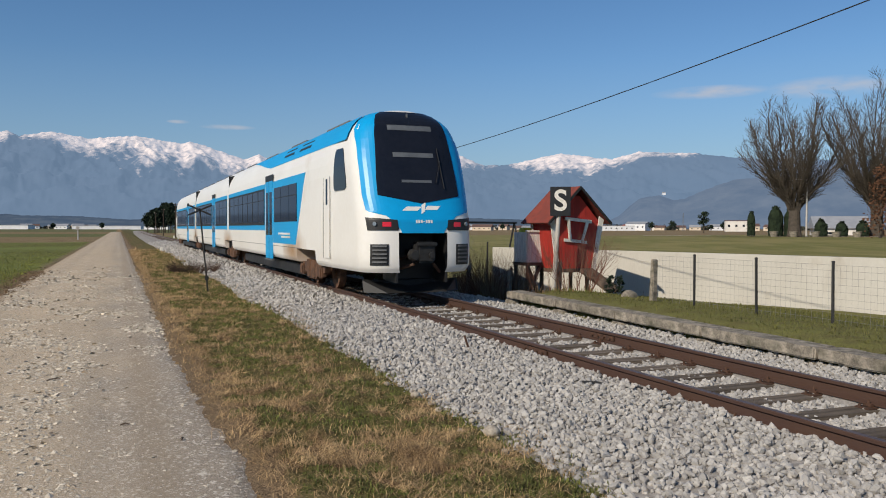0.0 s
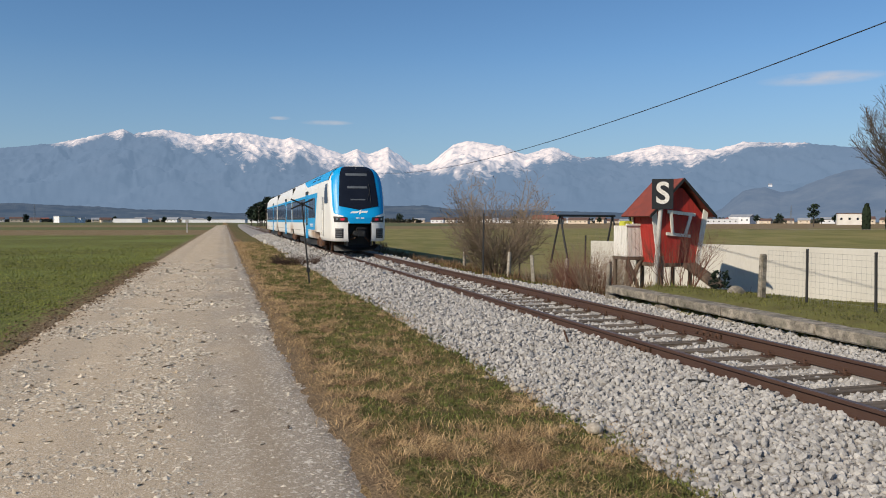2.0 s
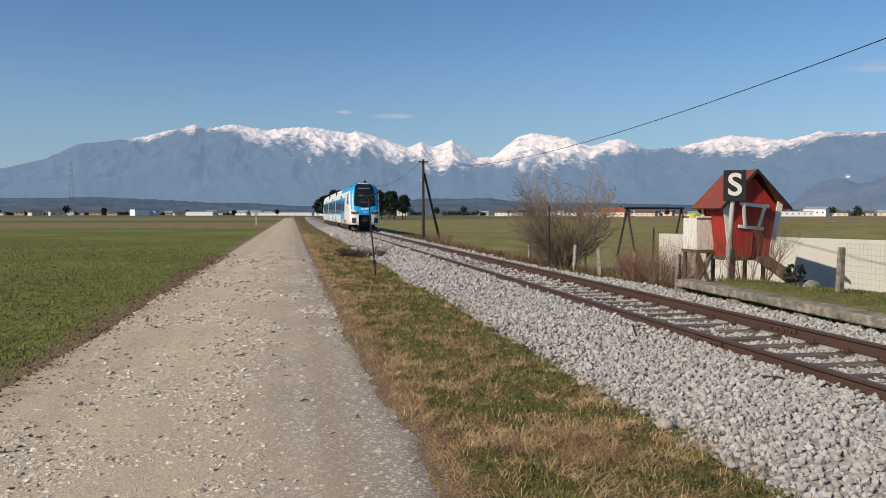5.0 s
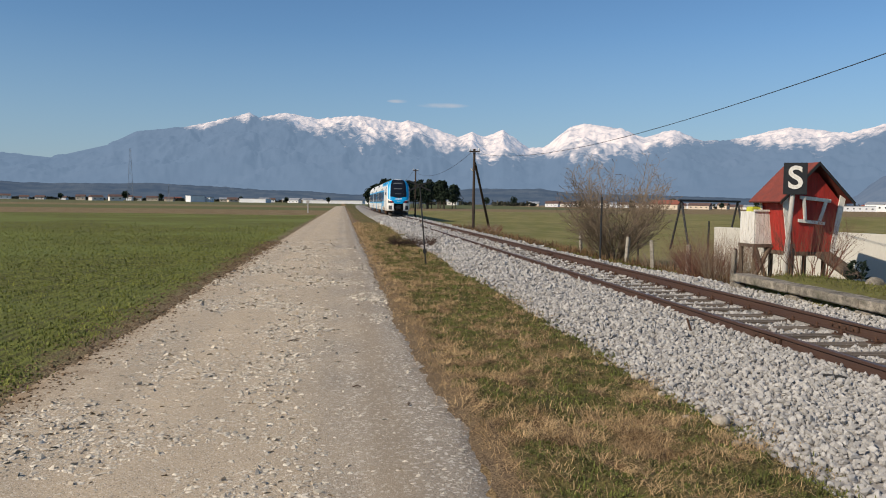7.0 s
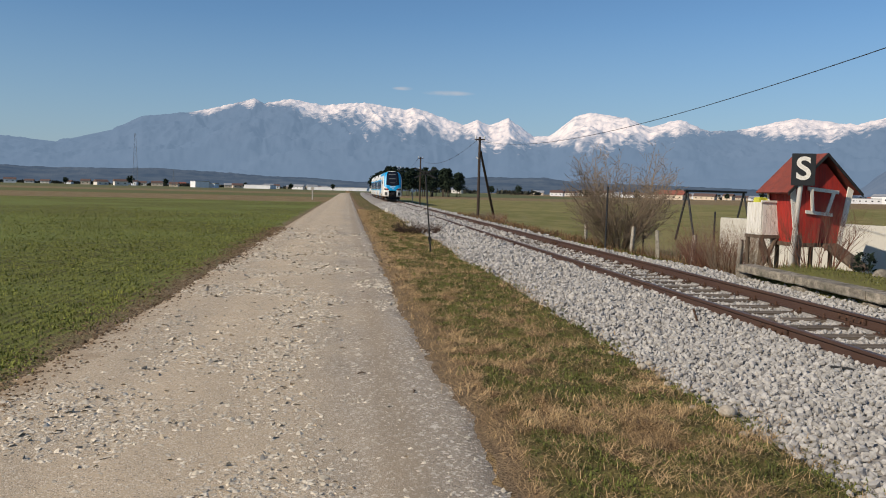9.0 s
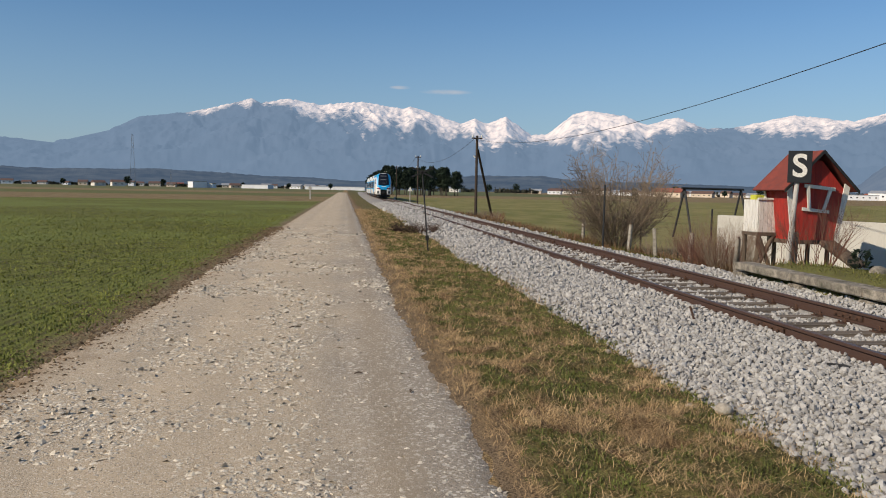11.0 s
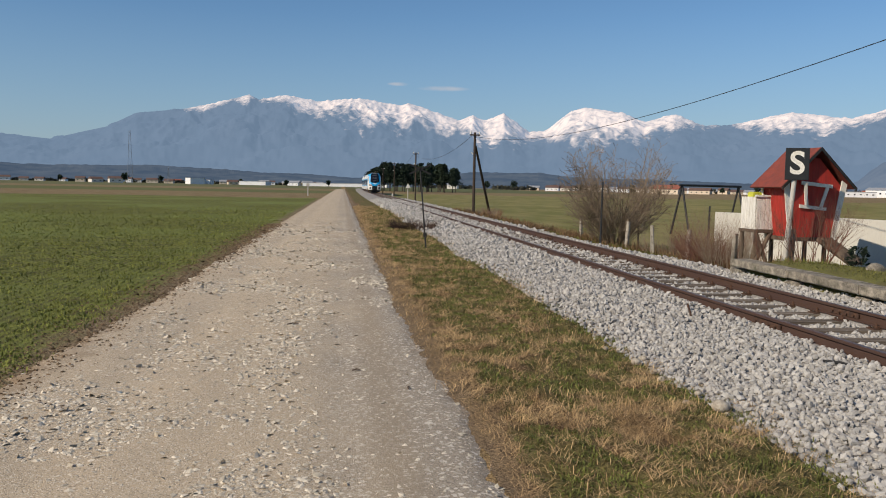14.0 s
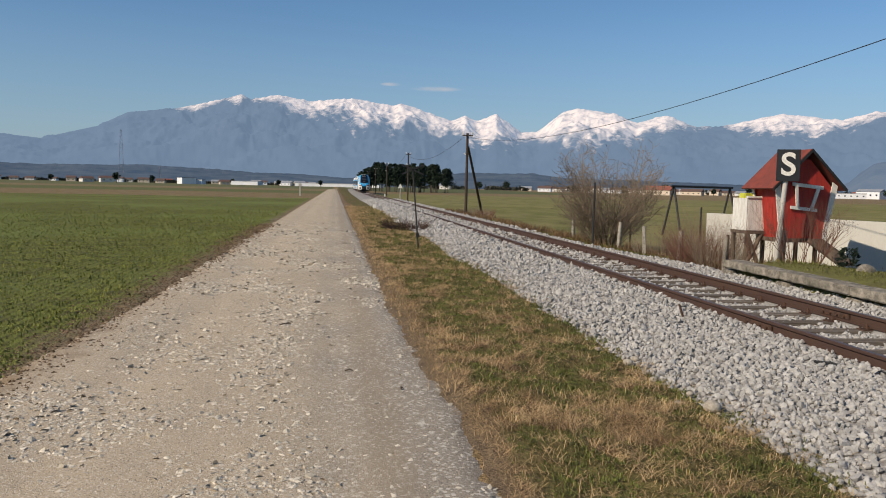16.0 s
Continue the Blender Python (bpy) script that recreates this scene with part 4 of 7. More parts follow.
M_GREYSTRIP = mat("dull_grey_display", (0.13, 0.14, 0.15), 0.4, second=(0.09, 0.10, 0.11), scale=3, fine=20, bump=0.0)

PROFILE = [(0.62, 1.31), (0.68, 1.36), (0.75, 1.39), (1.0, 1.41), (1.25, 1.41), (1.49, 1.41), (1.8, 1.41), (2.1, 1.41), (2.4, 1.41), (2.75, 1.41), (3.0, 1.395), (3.2, 1.365), (3.4, 1.31), (3.55, 1.245), (3.7, 1.15), (3.82, 1.03), (3.92, 0.87), (3.99, 0.66), (4.03, 0.42), (4.05, 0.0)]
NOSE_L, NOSE_N = 0.85, 3.2


def half_width(z):
    return float(np.interp(z, [p[0] for p in PROFILE], [p[1] for p in PROFILE]))


def rake(z):
    return 0.36 * max(0.0, z - 1.75) ** 1.12 + 0.05 * max(0, z - 1.2) + 2.2 * max(0, z - 3.62) ** 2 + 0.5 * max(0, 0.75 - z)


def face_y(x, z):
    """How far back the front lies at x, z."""
    u = min(0.9999, abs(x) / max(0.02, half_width(z)))
    return rake(z) + NOSE_L * (1 - (1 - u ** NOSE_N) ** (1 / NOSE_N))


def on_nose(x, z, lift):
    p = Vector((x, face_y(x, z), z))
    e = 0.004
    dx = Vector((2 * e, face_y(x + e, z) - face_y(x - e, z), 0))
    dz = Vector((0, face_y(x, z + e) - face_y(x, z - e), 2 * e))
    nrm = dx.cross(dz).normalized()
    if nrm.y > 0:
        nrm = -nrm
    return p + nrm * lift


def nose_patch(edges, z0, z1, lift, nx=18, nz=14, skew=None):
    """A piece of the front between edges(z) = (x left, x right), proud of it."""
    bm = bmesh.new()
    grid = []
    for j in range(nz + 1):
        z = z0 + (z1 - z0) * j / nz
        a, b = edges(z)
        row = []
        for i in range(nx + 1):
            x = a + (b - a) * i / nx
            row.append(bm.verts.new(on_nose(x, z + (skew(x, j / nz) if skew else 0), lift)))
        grid.append(row)
    for j in range(nz):
        for i in range(nx):
            bm.faces.new((grid[j][i], grid[j][i + 1], grid[j + 1][i + 1], grid[j + 1][i]))
    rim = [grid[0][i] for i in range(nx + 1)] + [grid[j][nx] for j in range(1, nz + 1)] + [grid[nz][i] for i in range(nx - 1, -1, -1)] + [grid[j][0] for j in range(nz - 1, 0, -1)]
    low = [bm.verts.new(v.co + Vector((0, lift + 0.01, 0))) for v in rim]
    for k in range(len(rim)):
        bm.faces.new((rim[k], rim[(k + 1) % len(rim)], low[(k + 1) % len(rim)], low[k]))
    return bm


def cab_shell(back):
    """Nose and cab in one skin, open where the coupler sits."""
    bm = bmesh.new()
    angles = [0, 5, 10, 15, 19.4, 25, 32, 40, 48, 56, 64, 71, 77, 82, 86, 90]
    around = [(-1, a) for a in reversed(angles[1:])] + [(1, a) for a in angles]
    zs = sorted({z for z, _ in PROFILE[:-1]} | {3.3, 3.62, 3.76, 3.87, 3.96, 4.01})
    rows = []
    for z in zs:
        w = half_width(z)
        row = [bm.verts.new((-w, back, z))]
        for sgn, a in around:
            a = radians(a)
            row.append(bm.verts.new((sgn * w * math.sin(a) ** (2 / NOSE_N), rake(z) + NOSE_L * (1 - max(0, math.cos(a)) ** (2 / NOSE_N)), z)))
        row.append(bm.verts.new((w, back, z)))
        rows.append(row)
    for r0, r1 in zip(rows, rows[1:]):
        for i in range(len(r0) - 1):
            c = (r0[i].co + r0[i + 1].co + r1[i].co + r1[i + 1].co) / 4
            if abs(c.x) < 0.60 and c.z < 1.48 and c.y < 1.0:
                continue
            bm.faces.new((r0[i], r0[i + 1], r1[i + 1], r1[i]))
    bm.faces.new(rows[-1])
    for fc in bm.faces:
        fc.smooth = True
    return bm


def section(y0, y1, arches=()):
    """A length of car body with its floor and ends."""
    bm = bmesh.new()
    cuts = sorted({y0, y1, *(v for a in arches for v in a)})
    for ya, yb in zip(cuts, cuts[1:]):
        high = any(a <= ya and yb <= b for a, b in arches)
        prof = ([(1.0, 1.41)] if high else PROFILE[:4]) + PROFILE[4:]
        ring = [(-w, z) for z, w in prof] + [(w, z) for z, w in reversed(prof[:-1])]
        a = [bm.verts.new((x, ya, z)) for x, z in ring]
        b = [bm.verts.new((x, yb, z)) for x, z in ring]
        for k in range(len(ring)):
            bm.faces.new((a[k], a[(k + 1) % len(ring)], b[(k + 1) % len(ring)], b[k]))
        bm.faces.new(a)
        bm.faces.new(b[::-1])
    return bm


def side_plate(side, pts, proud=0.008, depth=0.02):
    """A flat piece on a car's side from (y, z) corners."""
    x = side * (1.41 + proud)
    return plate(bmesh.new(), [(x, y, z) for y, z in pts], (-side * depth, 0, 0))


def rect(y0, y1, z0, z1):
    return [(y0, z0), (y1, z0), (y1, z1), (y0, z1)]


def bogie(train, y):
    bm = bmesh.new()
    for s in (-1, 1):
        plate(bm, [(s * 1.08, y - 1.55, 0.62), (s * 1.08, y - 1.45, 0.42), (s * 1.08, y - 0.7, 0.36), (s * 1.08, y - 0.45, 0.2), (s * 1.08, y + 0.45, 0.2), (s * 1.08, y + 0.7, 0.36), (s * 1.08, y + 1.45, 0.42), (s * 1.08, y + 1.55, 0.62), (s * 1.08, y + 0.6, 0.66), (s * 1.08, y - 0.6, 0.66)], (s * 0.14, 0, 0))
        for d in (-1.1, 1.1):
            box(bm, (s * 1.2, y + d, 0.42), (0.2, 0.34, 0.3), 0.04)
        for d in (-0.3, 0.3):
            tube(bm, (s * 1.18, y + d, 0.25), (s * 1.18, y + d, 0.72), 0.12, n=10)
    box(bm, (0, y, 0.42), (2.1, 0.5, 0.25), 0.03)
    bog = part("bogie", bm, M_BOGIE, train, "bogie frame brown with brake dust")
    for d in (-1.1, 1.1):
        for s in (-1, 1):
            w = bmesh.new()
            tube(w, (s * 0.70, y + d, 0.42), (s * 0.83, y + d, 0.42), 0.42, n=24)
            tube(w, (s * 0.66, y + d, 0.42), (s * 0.70, y + d, 0.42), 0.45, n=24)
            tube(w, (s * 0.83, y + d, 0.42), (s * 0.90, y + d, 0.42), 0.15, n=12)
            part("wheel", w, M_BOGIE, bog)


def windows(train, side, spans, z0=1.78, z1=2.78):
    for a, b in spans:
        pane = part("window_pane", side_plate(side, rect(a, b, z0, z1), 0.016, 0.014), M_TGLASS, train)
        bm = plate(bmesh.new(), [(side * 1.428, a + 0.03, z1 - 0.3), (side * 1.428, b - 0.03, z1 - 0.3), (side * 1.428, b - 0.03, z1 - 0.28), (side * 1.428, a + 0.03, z1 - 0.28)], (-side * 0.004, 0, 0))
        part("vent_bar", bm, M_TBLACK, pane)


def side_door(train, side, y0, y1):
    d = part("door", side_plate(side, rect(y0, y1, 0.56, 3.02), 0.012, 0.02), M_TBLUE, train, "blue double-leaf sliding door")
    mid = (y0 + y1) / 2
    for a, b in ((y0 + 0.12, mid - 0.1), (mid + 0.1, y1 - 0.12)):
        part("door_pane", side_plate(side, rect(a, b, 1.35, 2.7), 0.018, 0.012), M_TGLASS, d)
    part("door_seam", side_plate(side, rect(mid - 0.012, mid + 0.012, 0.56, 3.02), 0.016, 0.006), M_TBLACK, d)
    part("door_surround", side_plate(side, rect(y0 - 0.07, y1 + 0.07, 2.98, 3.2), 0.006, 0.012), M_TBLACK, d)
    part("step", plate(bmesh.new(), [(side * 1.36, y0, 0.5), (side * 1.36, y1, 0.5), (side * 1.36, y1, 0.54), (side * 1.36, y0, 0.54)], (side * 0.1, 0, 0)), M_TGREY, d)


def cab(train, flip):
    """The driver's end; flip builds it at the far end of the train."""
    pieces = []

    def put(name, bm, m, label="", parent=None):
        ob = part(name, bm, m, parent or train, label)
        if parent is None:
            ob["cab"] = 1
            pieces.append(ob)
        return ob

    bm = cab_shell(2.95)
    put("cab_shell", bm, M_TWHITE, "white rounded cab shell")

    def band(z):
        if z < 1.85:
            w = np.interp(z, [1.48, 1.56, 1.85], [0.52, 0.56, 0.86])
        else:
            w = np.interp(z, [1.85, 1.95, 2.3, 3.0, 3.45, 3.62, 3.8, 3.95], [0.86, 1.27, 1.31, 1.30, 1.255, 1.20, 1.06, 0.80])
        w = min(w, 0.992 * half_width(z))
        return -w, w

    put("front_band", nose_patch(band, 1.48, 3.98, 0.008, 34, 60), M_TBLUE, "bright blue front panel round the windscreen")

    def screen(z):
        w = np.interp(z, [2.1, 2.35, 2.6, 3.5, 3.75, 3.9, 3.99], [1.0, 1.01, 1.0, 0.90, 0.83, 0.72, 0.52])
        return -w, w

    glass = put("windscreen", nose_patch(screen, 2.28, 3.97, 0.02, 26, 26, lambda x, v: -0.16 * (1 - v) ** 3 * max(0, 1 - abs(x) / 1.05)), M_TGLASS, "large dark windscreen with a pointed lower edge")
    # flat grey strips stand for interior reflections and displays in the windscreen
    for z0, z1, w in ((3.56, 3.66, 0.62), (3.02, 3.11, 0.58), (2.52, 2.57, 0.45)):
        put("display", nose_patch(lambda z: (-w + 0.03, w - 0.12), z0, z1, 0.026, 12, 2), M_GREYSTRIP, "grey strip behind the glass", glass)
    wiper = bmesh.new()
    tube(wiper, on_nose(0.62, 2.40, 0.05), on_nose(0.56, 3.2, 0.05), 0.012, n=6)
    tube(wiper, on_nose(0.42, 2.5, 0.055), on_nose(0.60, 2.95, 0.055), 0.008, n=6)
    put("wiper", wiper, M_TBLACK, "", glass)
    cam_bm = box(bmesh.new(), on_nose(-0.02, 3.86, 0.03), (0.04, 0.05, 0.1), 0.008)
    put("camera_box", cam_bm, M_TGREY, "", glass)
    for s in (-1, 1):
        def lampbox(z):
            a, b = (np.interp(z, [1.5, 1.56, 1.84], [0.66, 0.60, 0.92 - 0.28]), np.interp(z, [1.5, 1.84], [1.26, 1.3]))
            return (s * b, s * a) if s < 0 else (s * a, s * b)

        unit = put("headlight", nose_patch(lampbox, 1.54, 1.79, 0.014, 14, 6, lambda x, v: 0.1 * v * (abs(x) - 0.95) * 0.8), M_TBLACK, "slanted black headlight unit")
        bm = bmesh.new()
        c = on_nose(s * 1.13, 1.68, 0.02)
        nrm = (on_nose(s * 1.13, 1.68, 0.1) - on_nose(s * 1.13, 1.68, 0)).normalized()
        tube(bm, c, c + nrm * 0.03, 0.05, 0.044, n=18)
        put("lamp", bm, M_LAMP, "round headlamp", unit)
        a0, a1 = sorted((s * 0.78, s * 0.97))
        put("tail_lamp", nose_patch(lambda z: (a0, a1), 1.62, 1.72, 0.022, 8, 3), M_TAIL, "lit red tail lamp", unit)
        g0, g1 = sorted((s * 0.84, s * 1.22))
        grille = put("grille", nose_patch(lambda z: (g0, g1), 0.78, 1.24, 0.012, 12, 8), M_TBLACK, "black louvred intake")
        for k in range(5):
            z = 0.84 + k * 0.085
            put("louvre", nose_patch(lambda zz: (g0 + 0.05, g1 - 0.05), z, z + 0.035, 0.04, 8, 1), M_TGREY, "", grille)
        # emblem: two slanted strokes and a leaning bar between them
        pts = [(0.06, 1.985), (0.38, 1.985), (0.47, 2.075), (0.15, 2.075)] if s > 0 else [(-0.50, 1.965), (-0.12, 1.965), (0.0, 2.055), (-0.36, 2.055)]
        bm = bmesh.new()
        plate(bm, [on_nose(x, z, 0.014) for x, z in pts], (0, 0.01, 0))
        put("emblem", bm, M_TWHITE, "plain white slanted strokes")
        # cab side window, door and rail
        bm = bmesh.new()
        rows_ = []
        for z, ya, yb in ((2.42, 1.50, 2.27), (2.47, 1.38, 2.34), (2.65, 1.41, 2.36), (2.9, 1.52, 2.36), (3.1, 1.64, 2.36), (3.22, 1.73, 2.35), (3.27, 1.82, 2.30)):
            x = s * (half_width(z) + 0.014)
            rows_.append([bm.verts.new((x, ya, z)), bm.verts.new((x, yb, z)), bm.verts.new((x - s * 0.05, yb, z)), bm.verts.new((x - s * 0.05, ya, z))])
        for r0, r1 in zip(rows_, rows_[1:]):
            for k in range(4):
                bm.faces.new((r0[k], r0[(k + 1) % 4], r1[(k + 1) % 4], r1[k]))
        bm.faces.new(rows_[0])
        bm.faces.new(rows_[-1])
        put("cab_window", bm, M_TGLASS, "dark cab side window")
        d = put("cab_door", side_plate(s, rect(2.72, 3.36, 0.85, 2.74), 0.006, 0.012), M_TWHITE)
        put("door_slit", side_plate(s, rect(2.95, 3.11, 2.15, 2.70), 0.012, 0.01), M_TGLASS, "", d)
        for y in (2.66, 3.41):
            put("grab_rail", tube(bmesh.new(), (s * 1.445, y, 0.9), (s * 1.445, y, 2.5), 0.010, n=6), M_TWHITE, "", d)
        for y in (2.72, 3.36):
            put("door_gap", side_plate(s, rect(y - 0.008, y + 0.008, 0.85, 2.74), 0.009, 0.006), M_TBLACK, "", d)
    bm = bmesh.new()
    plate(bm, [on_nose(x, z, 0.016) for x, z in ((-0.03, 1.89), (0.06, 1.95), (0.11, 2.15), (0.0, 2.09))], (0, 0.01, 0))
    put("emblem", bm, M_TWHITE)
    for k in range(7):
        x = -0.19 + k * 0.062
        lo, hi = (1.725, 1.74) if k == 3 else (1.70, 1.765)
        put("number_bar", plate(bmesh.new(), [on_nose(px, pz, 0.014) for px, pz in ((x, lo), (x + 0.042, lo), (x + 0.042, hi), (x, hi))], (0, 0.01, 0)), M_TWHITE)
    # coupler in its recess
    bm = bmesh.new()
    for c, s in (((0, 0.95, 0.95), (1.24, 0.05, 1.15)), ((-0.62, 0.55, 0.95), (0.05, 0.9, 1.1)), ((0.62, 0.55, 0.95), (0.05, 0.9, 1.1)), ((0, 0.5, 1.49), (1.24, 0.85, 0.04))):
        box(bm, c, s)
    put("coupler_recess", bm, M_TBLACK, "black recess for the coupler")
    bm = bmesh.new()
    box(bm, (0.06, 0.16, 1.06), (0.46, 0.42, 0.46), 0.05)
    box(bm, (0.06, -0.05, 1.24), (0.50, 0.10, 0.09), 0.02)
    tube(bm, (0.0, 0.3, 0.98), (0.0, 0.95, 0.98), 0.13, n=14)
    tube(bm, (-0.22, 0.12, 1.0), (-0.22, -0.04, 1.0), 0.14, 0.10, n=16)
    tube(bm, (0.18, -0.04, 1.0), (0.18, -0.09, 1.0), 0.07, n=12)
    coupler = put("coupler", bm, M_DARKSTEEL, "heavy dark automatic coupler")
    for a, b in (((-0.32, 0.2, 0.98), (-0.36, 0.75, 0.9)), ((0.25, 0.05, 0.82), (0.52, 0.3, 0.62)), ((-0.2, 0.1, 0.8), (-0.42, 0.4, 0.7))):
        put("hose", tube(bmesh.new(), a, b, 0.035, n=8), M_BOGIE, "", coupler)
    bm = plate(bmesh.new(), [(-1.2, 0.75, 0.16), (-0.75, 0.35, 0.16), (0.75, 0.35, 0.16), (1.2, 0.75, 0.16), (1.2, 0.85, 0.42), (-1.2, 0.85, 0.42)], (0, 0.05, 0.02))
    put("rail_guard", bm, M_DARKSTEEL, "dark snow plough under the nose")
    if flip:
        for ob in pieces:
            ob.matrix_basis = pose(0, TRAIN_LENGTH, 0, 0, 0, 180)


TRAIN_LENGTH = 60.8
train = thing("passenger_train", "white and bright blue articulated diesel passenger train leaving along the track", "train")
cab(train, False)
cab(train, True)
CARS = [(2.95, 22.28), (22.36, 39.2), (39.8, 57.85)]
ARCHES = [(4.3, 6.7), (20.9, 22.28), (22.36, 23.6), (38.1, 39.2), (39.8, 40.9), (55.1, 57.3)]
for i, (a, b) in enumerate(CARS):
    body = part("car_body", section(a, b, [c for c in ARCHES if c[0] >= a and c[1] <= b]), M_TWHITE, train, "white car body with dirty lower sides")
    for s in (-1, 1):
        lo, hi = (4.05 if i == 0 else a + 0.25), (b - 0.25 if i < 2 else b - 0.1)
        if i == 0:
            part("blue_panel", side_plate(s, [(6.8, 1.1), (10.45, 1.1), (10.45, 2.98), (5.5, 2.98)], 0.004, 0.012), M_TBLUE, body, "slant-fronted blue window panel")
            for k in range(2):
                part("writing_bar", side_plate(s, rect(7.6, 9.5 - 0.5 * k, 1.38 - 0.1 * k, 1.44 - 0.1 * k), 0.008, 0.006), M_TWHITE, body)
            windows(train, s, [(6.6, 7.7), (7.75, 9.0), (9.05, 10.2)])
            side_door(train, s, 10.5, 11.85)
            start = 12.0
        else:
            side_door(train, s, a + 5.4, a + 6.75)
            part("blue_panel", side_plate(s, rect(lo, a + 5.3, 1.5, 2.98), 0.004, 0.012), M_TBLUE, body)
            part("window_band", side_plate(s, rect(lo + 0.1, a + 5.2, 1.68, 2.84), 0.008, 0.012), M_TBLACK, body)
            windows(train, s, [(lo + 0.2, lo + 1.5), (lo + 1.6, lo + 2.9), (lo + 3.0, a + 5.1)])
            start = a + 6.9
        part("blue_panel", side_plate(s, rect(start, hi, 1.5, 2.98), 0.004, 0.012), M_TBLUE, body)
        part("window_band", side_plate(s, rect(start + 0.1, hi - 0.1, 1.68, 2.84), 0.008, 0.012), M_TBLACK, body)
        y = start + 0.2
        spans = []
        while y < hi - 1.3:
            spans.append((y, y + 1.18))
            y += 1.32
        windows(train, s, spans)
        part("skirt_line", side_plate(s, rect(a + 3.0, b - 1.0, 1.005, 1.02), 0.003, 0.006), M_TGREY, body)
    for k in range(4):
        y = a + 1.5 + k * (b - a - 3) / 3.2
        part("roof_unit", box(bmesh.new(), (0, y + 0.8, 4.04), (1.2, 2.4, 0.12), 0.04), M_TGREY, body, "low grey roof equipment")
    bm = bmesh.new()
    box(bm, (0, (a + b) / 2, 0.36), (2.3, (b - a) * 0.62, 0.3), 0.03)
    part("underfloor", bm, M_TBLACK, body)
    if i == 0:
        for s in (-1, 1):
            bm = bmesh.new()
            ring = [(z, half_width(z)) for z in (3.42, 3.55, 3.7, 3.82, 3.92)]
            va = [bm.verts.new((s * (w + 0.006), 1.6, z + 0.006)) for z, w in ring]
            vb = [bm.verts.new((s * (w + 0.006), 11.5 + 1.5 * k, z + 0.006)) for k, (z, w) in enumerate(ring)]
            for k in range(4):
                bm.faces.new((va[k], va[k + 1], vb[k + 1], vb[k]))
            part("roof_stripe", bm, M_TBLUE, body, "blue sweep along the roof edge")
            for y in (5.6, 7.9):
                part("roof_vent", plate(bmesh.new(), [(s * (half_width(z) + 0.012), yy, z + 0.01) for yy, z in ((y, 3.58), (y + 1.5, 3.58), (y + 1.5, 3.76), (y, 3.76))], (-s * 0.02, 0, -0.01)), M_TBLACK, body)
for y0, y1 in ((22.22, 22.42), (39.15, 39.85)):
    bm = bmesh.new()
    k = 0
    y = y0
    while y < y1 - 0.05:
        w = 1.34 if k % 2 else 1.27
        box(bm, (0, y + 0.075, 2.2), (2 * w, 0.15, 3.1), 0.02)
        y += 0.15
        k += 1
    part("gangway_bellows", bm, M_TBLACK, train, "black folding gangway bellows")
for y in (5.5, 22.3, 39.5, 56.2):
    bogie(train, y)

TAPER = 0.93
SIZE = 0.915
for ob in train.children_recursive:
    me, k = ob.data, ob
    while k.parent != train:
        k = k.parent
    if not me.get("sized"):
        if k.get("cab"):
            for v in me.vertices:
                v.co.x *= TAPER + (1 - TAPER) * smooth(-0.2, 2.9, v.co.y)
        me.transform(Matrix.Scale(SIZE, 4))
        for v in me.vertices:
            v.co.z += 0.15 * max(0.0, v.co.z - 1.92)
        me["sized"] = 1
    ob.location *= SIZE


# ---- platform, wall, fences ----
PLAT_X = 7.45


def plat_z(y):
    return 0.48 - 0.01 * (14.6 - y)


platform = thing("platform_edge", "low platform edge of old weathered concrete slabs", "platform")
y, k = 14.6, 0
while y > -3:
    length = (1.95, 1.9, 2.05)[k % 3]
    z = plat_z(y - length / 2)
    bm = bmesh.new()
    box(bm, (0, 0, -0.07), (0.36, length - 0.025, 0.14), 0.018)
    bmesh.ops.subdivide_edges(bm, edges=[e for e in bm.edges if e.calc_length() > 1], cuts=8)
    for v in bm.verts:
        v.co += Vector((0.010 * noise.noise(v.co * 4 + Vector((k, 0, 0))), 0, 0.010 * noise.noise(v.co * 5 + Vector((0, k, 0)))))
    slab = part("slab", bm, M_CONCRETE, platform)
    slab.matrix_basis = pose(PLAT_X + 0.18 + random.uniform(-0.015, 0.015), y - length / 2, z, 0.57, 0, random.uniform(-0.4, 0.4))
    bm = bmesh.new()
    box(bm, (0, 0, 0), (0.3, 0.4, 0.34), 0.02)
    sup = part("support_block", bm, M_CONCRETE, platform)
    sup.matrix_basis = pose(PLAT_X + 0.2, y - 0.02, z - 0.34)
    y -= length
    k += 1
bm = bmesh.new()
box(bm, (PLAT_X + 0.42, 6.0, 0.12), (0.1, 17.2, 0.36))
part("earth_back", bm, M_BED, platform, "dark earth behind the slabs")

# boundary wall, with its coping slightly proud
along = (WALL_B - WALL_A)
length = along.length
turn = math.degrees(math.atan2(along.y, along.x))
bm = bmesh.new()
box(bm, (length / 2, 0, 0.08), (length, 0.22, 2.12), 0.012)
wall = solo("boundary_wall", bm, M_WALL, "long low cream rendered garden wall with faint stains", "wall")
wall.matrix_basis = pose(WALL_A.x, WALL_A.y, 0.0, 0, 0, turn)
FENCE_X = 9.55
steel_post = thing("fence_post", "thin dark steel fence post in the lawn", "fence post", pose(FENCE_X, 11.4, 0.3), "fence posts along the lawn")
part("post", tube(bmesh.new(), (0, 0, -0.1), (0, 0, 0.98), 0.022, n=8), M_DARKSTEEL, steel_post)
part("cap", tube(bmesh.new(), (0, 0, 0.98), (0, 0, 1.0), 0.028, 0.02, n=8), M_DARKSTEEL, steel_post)
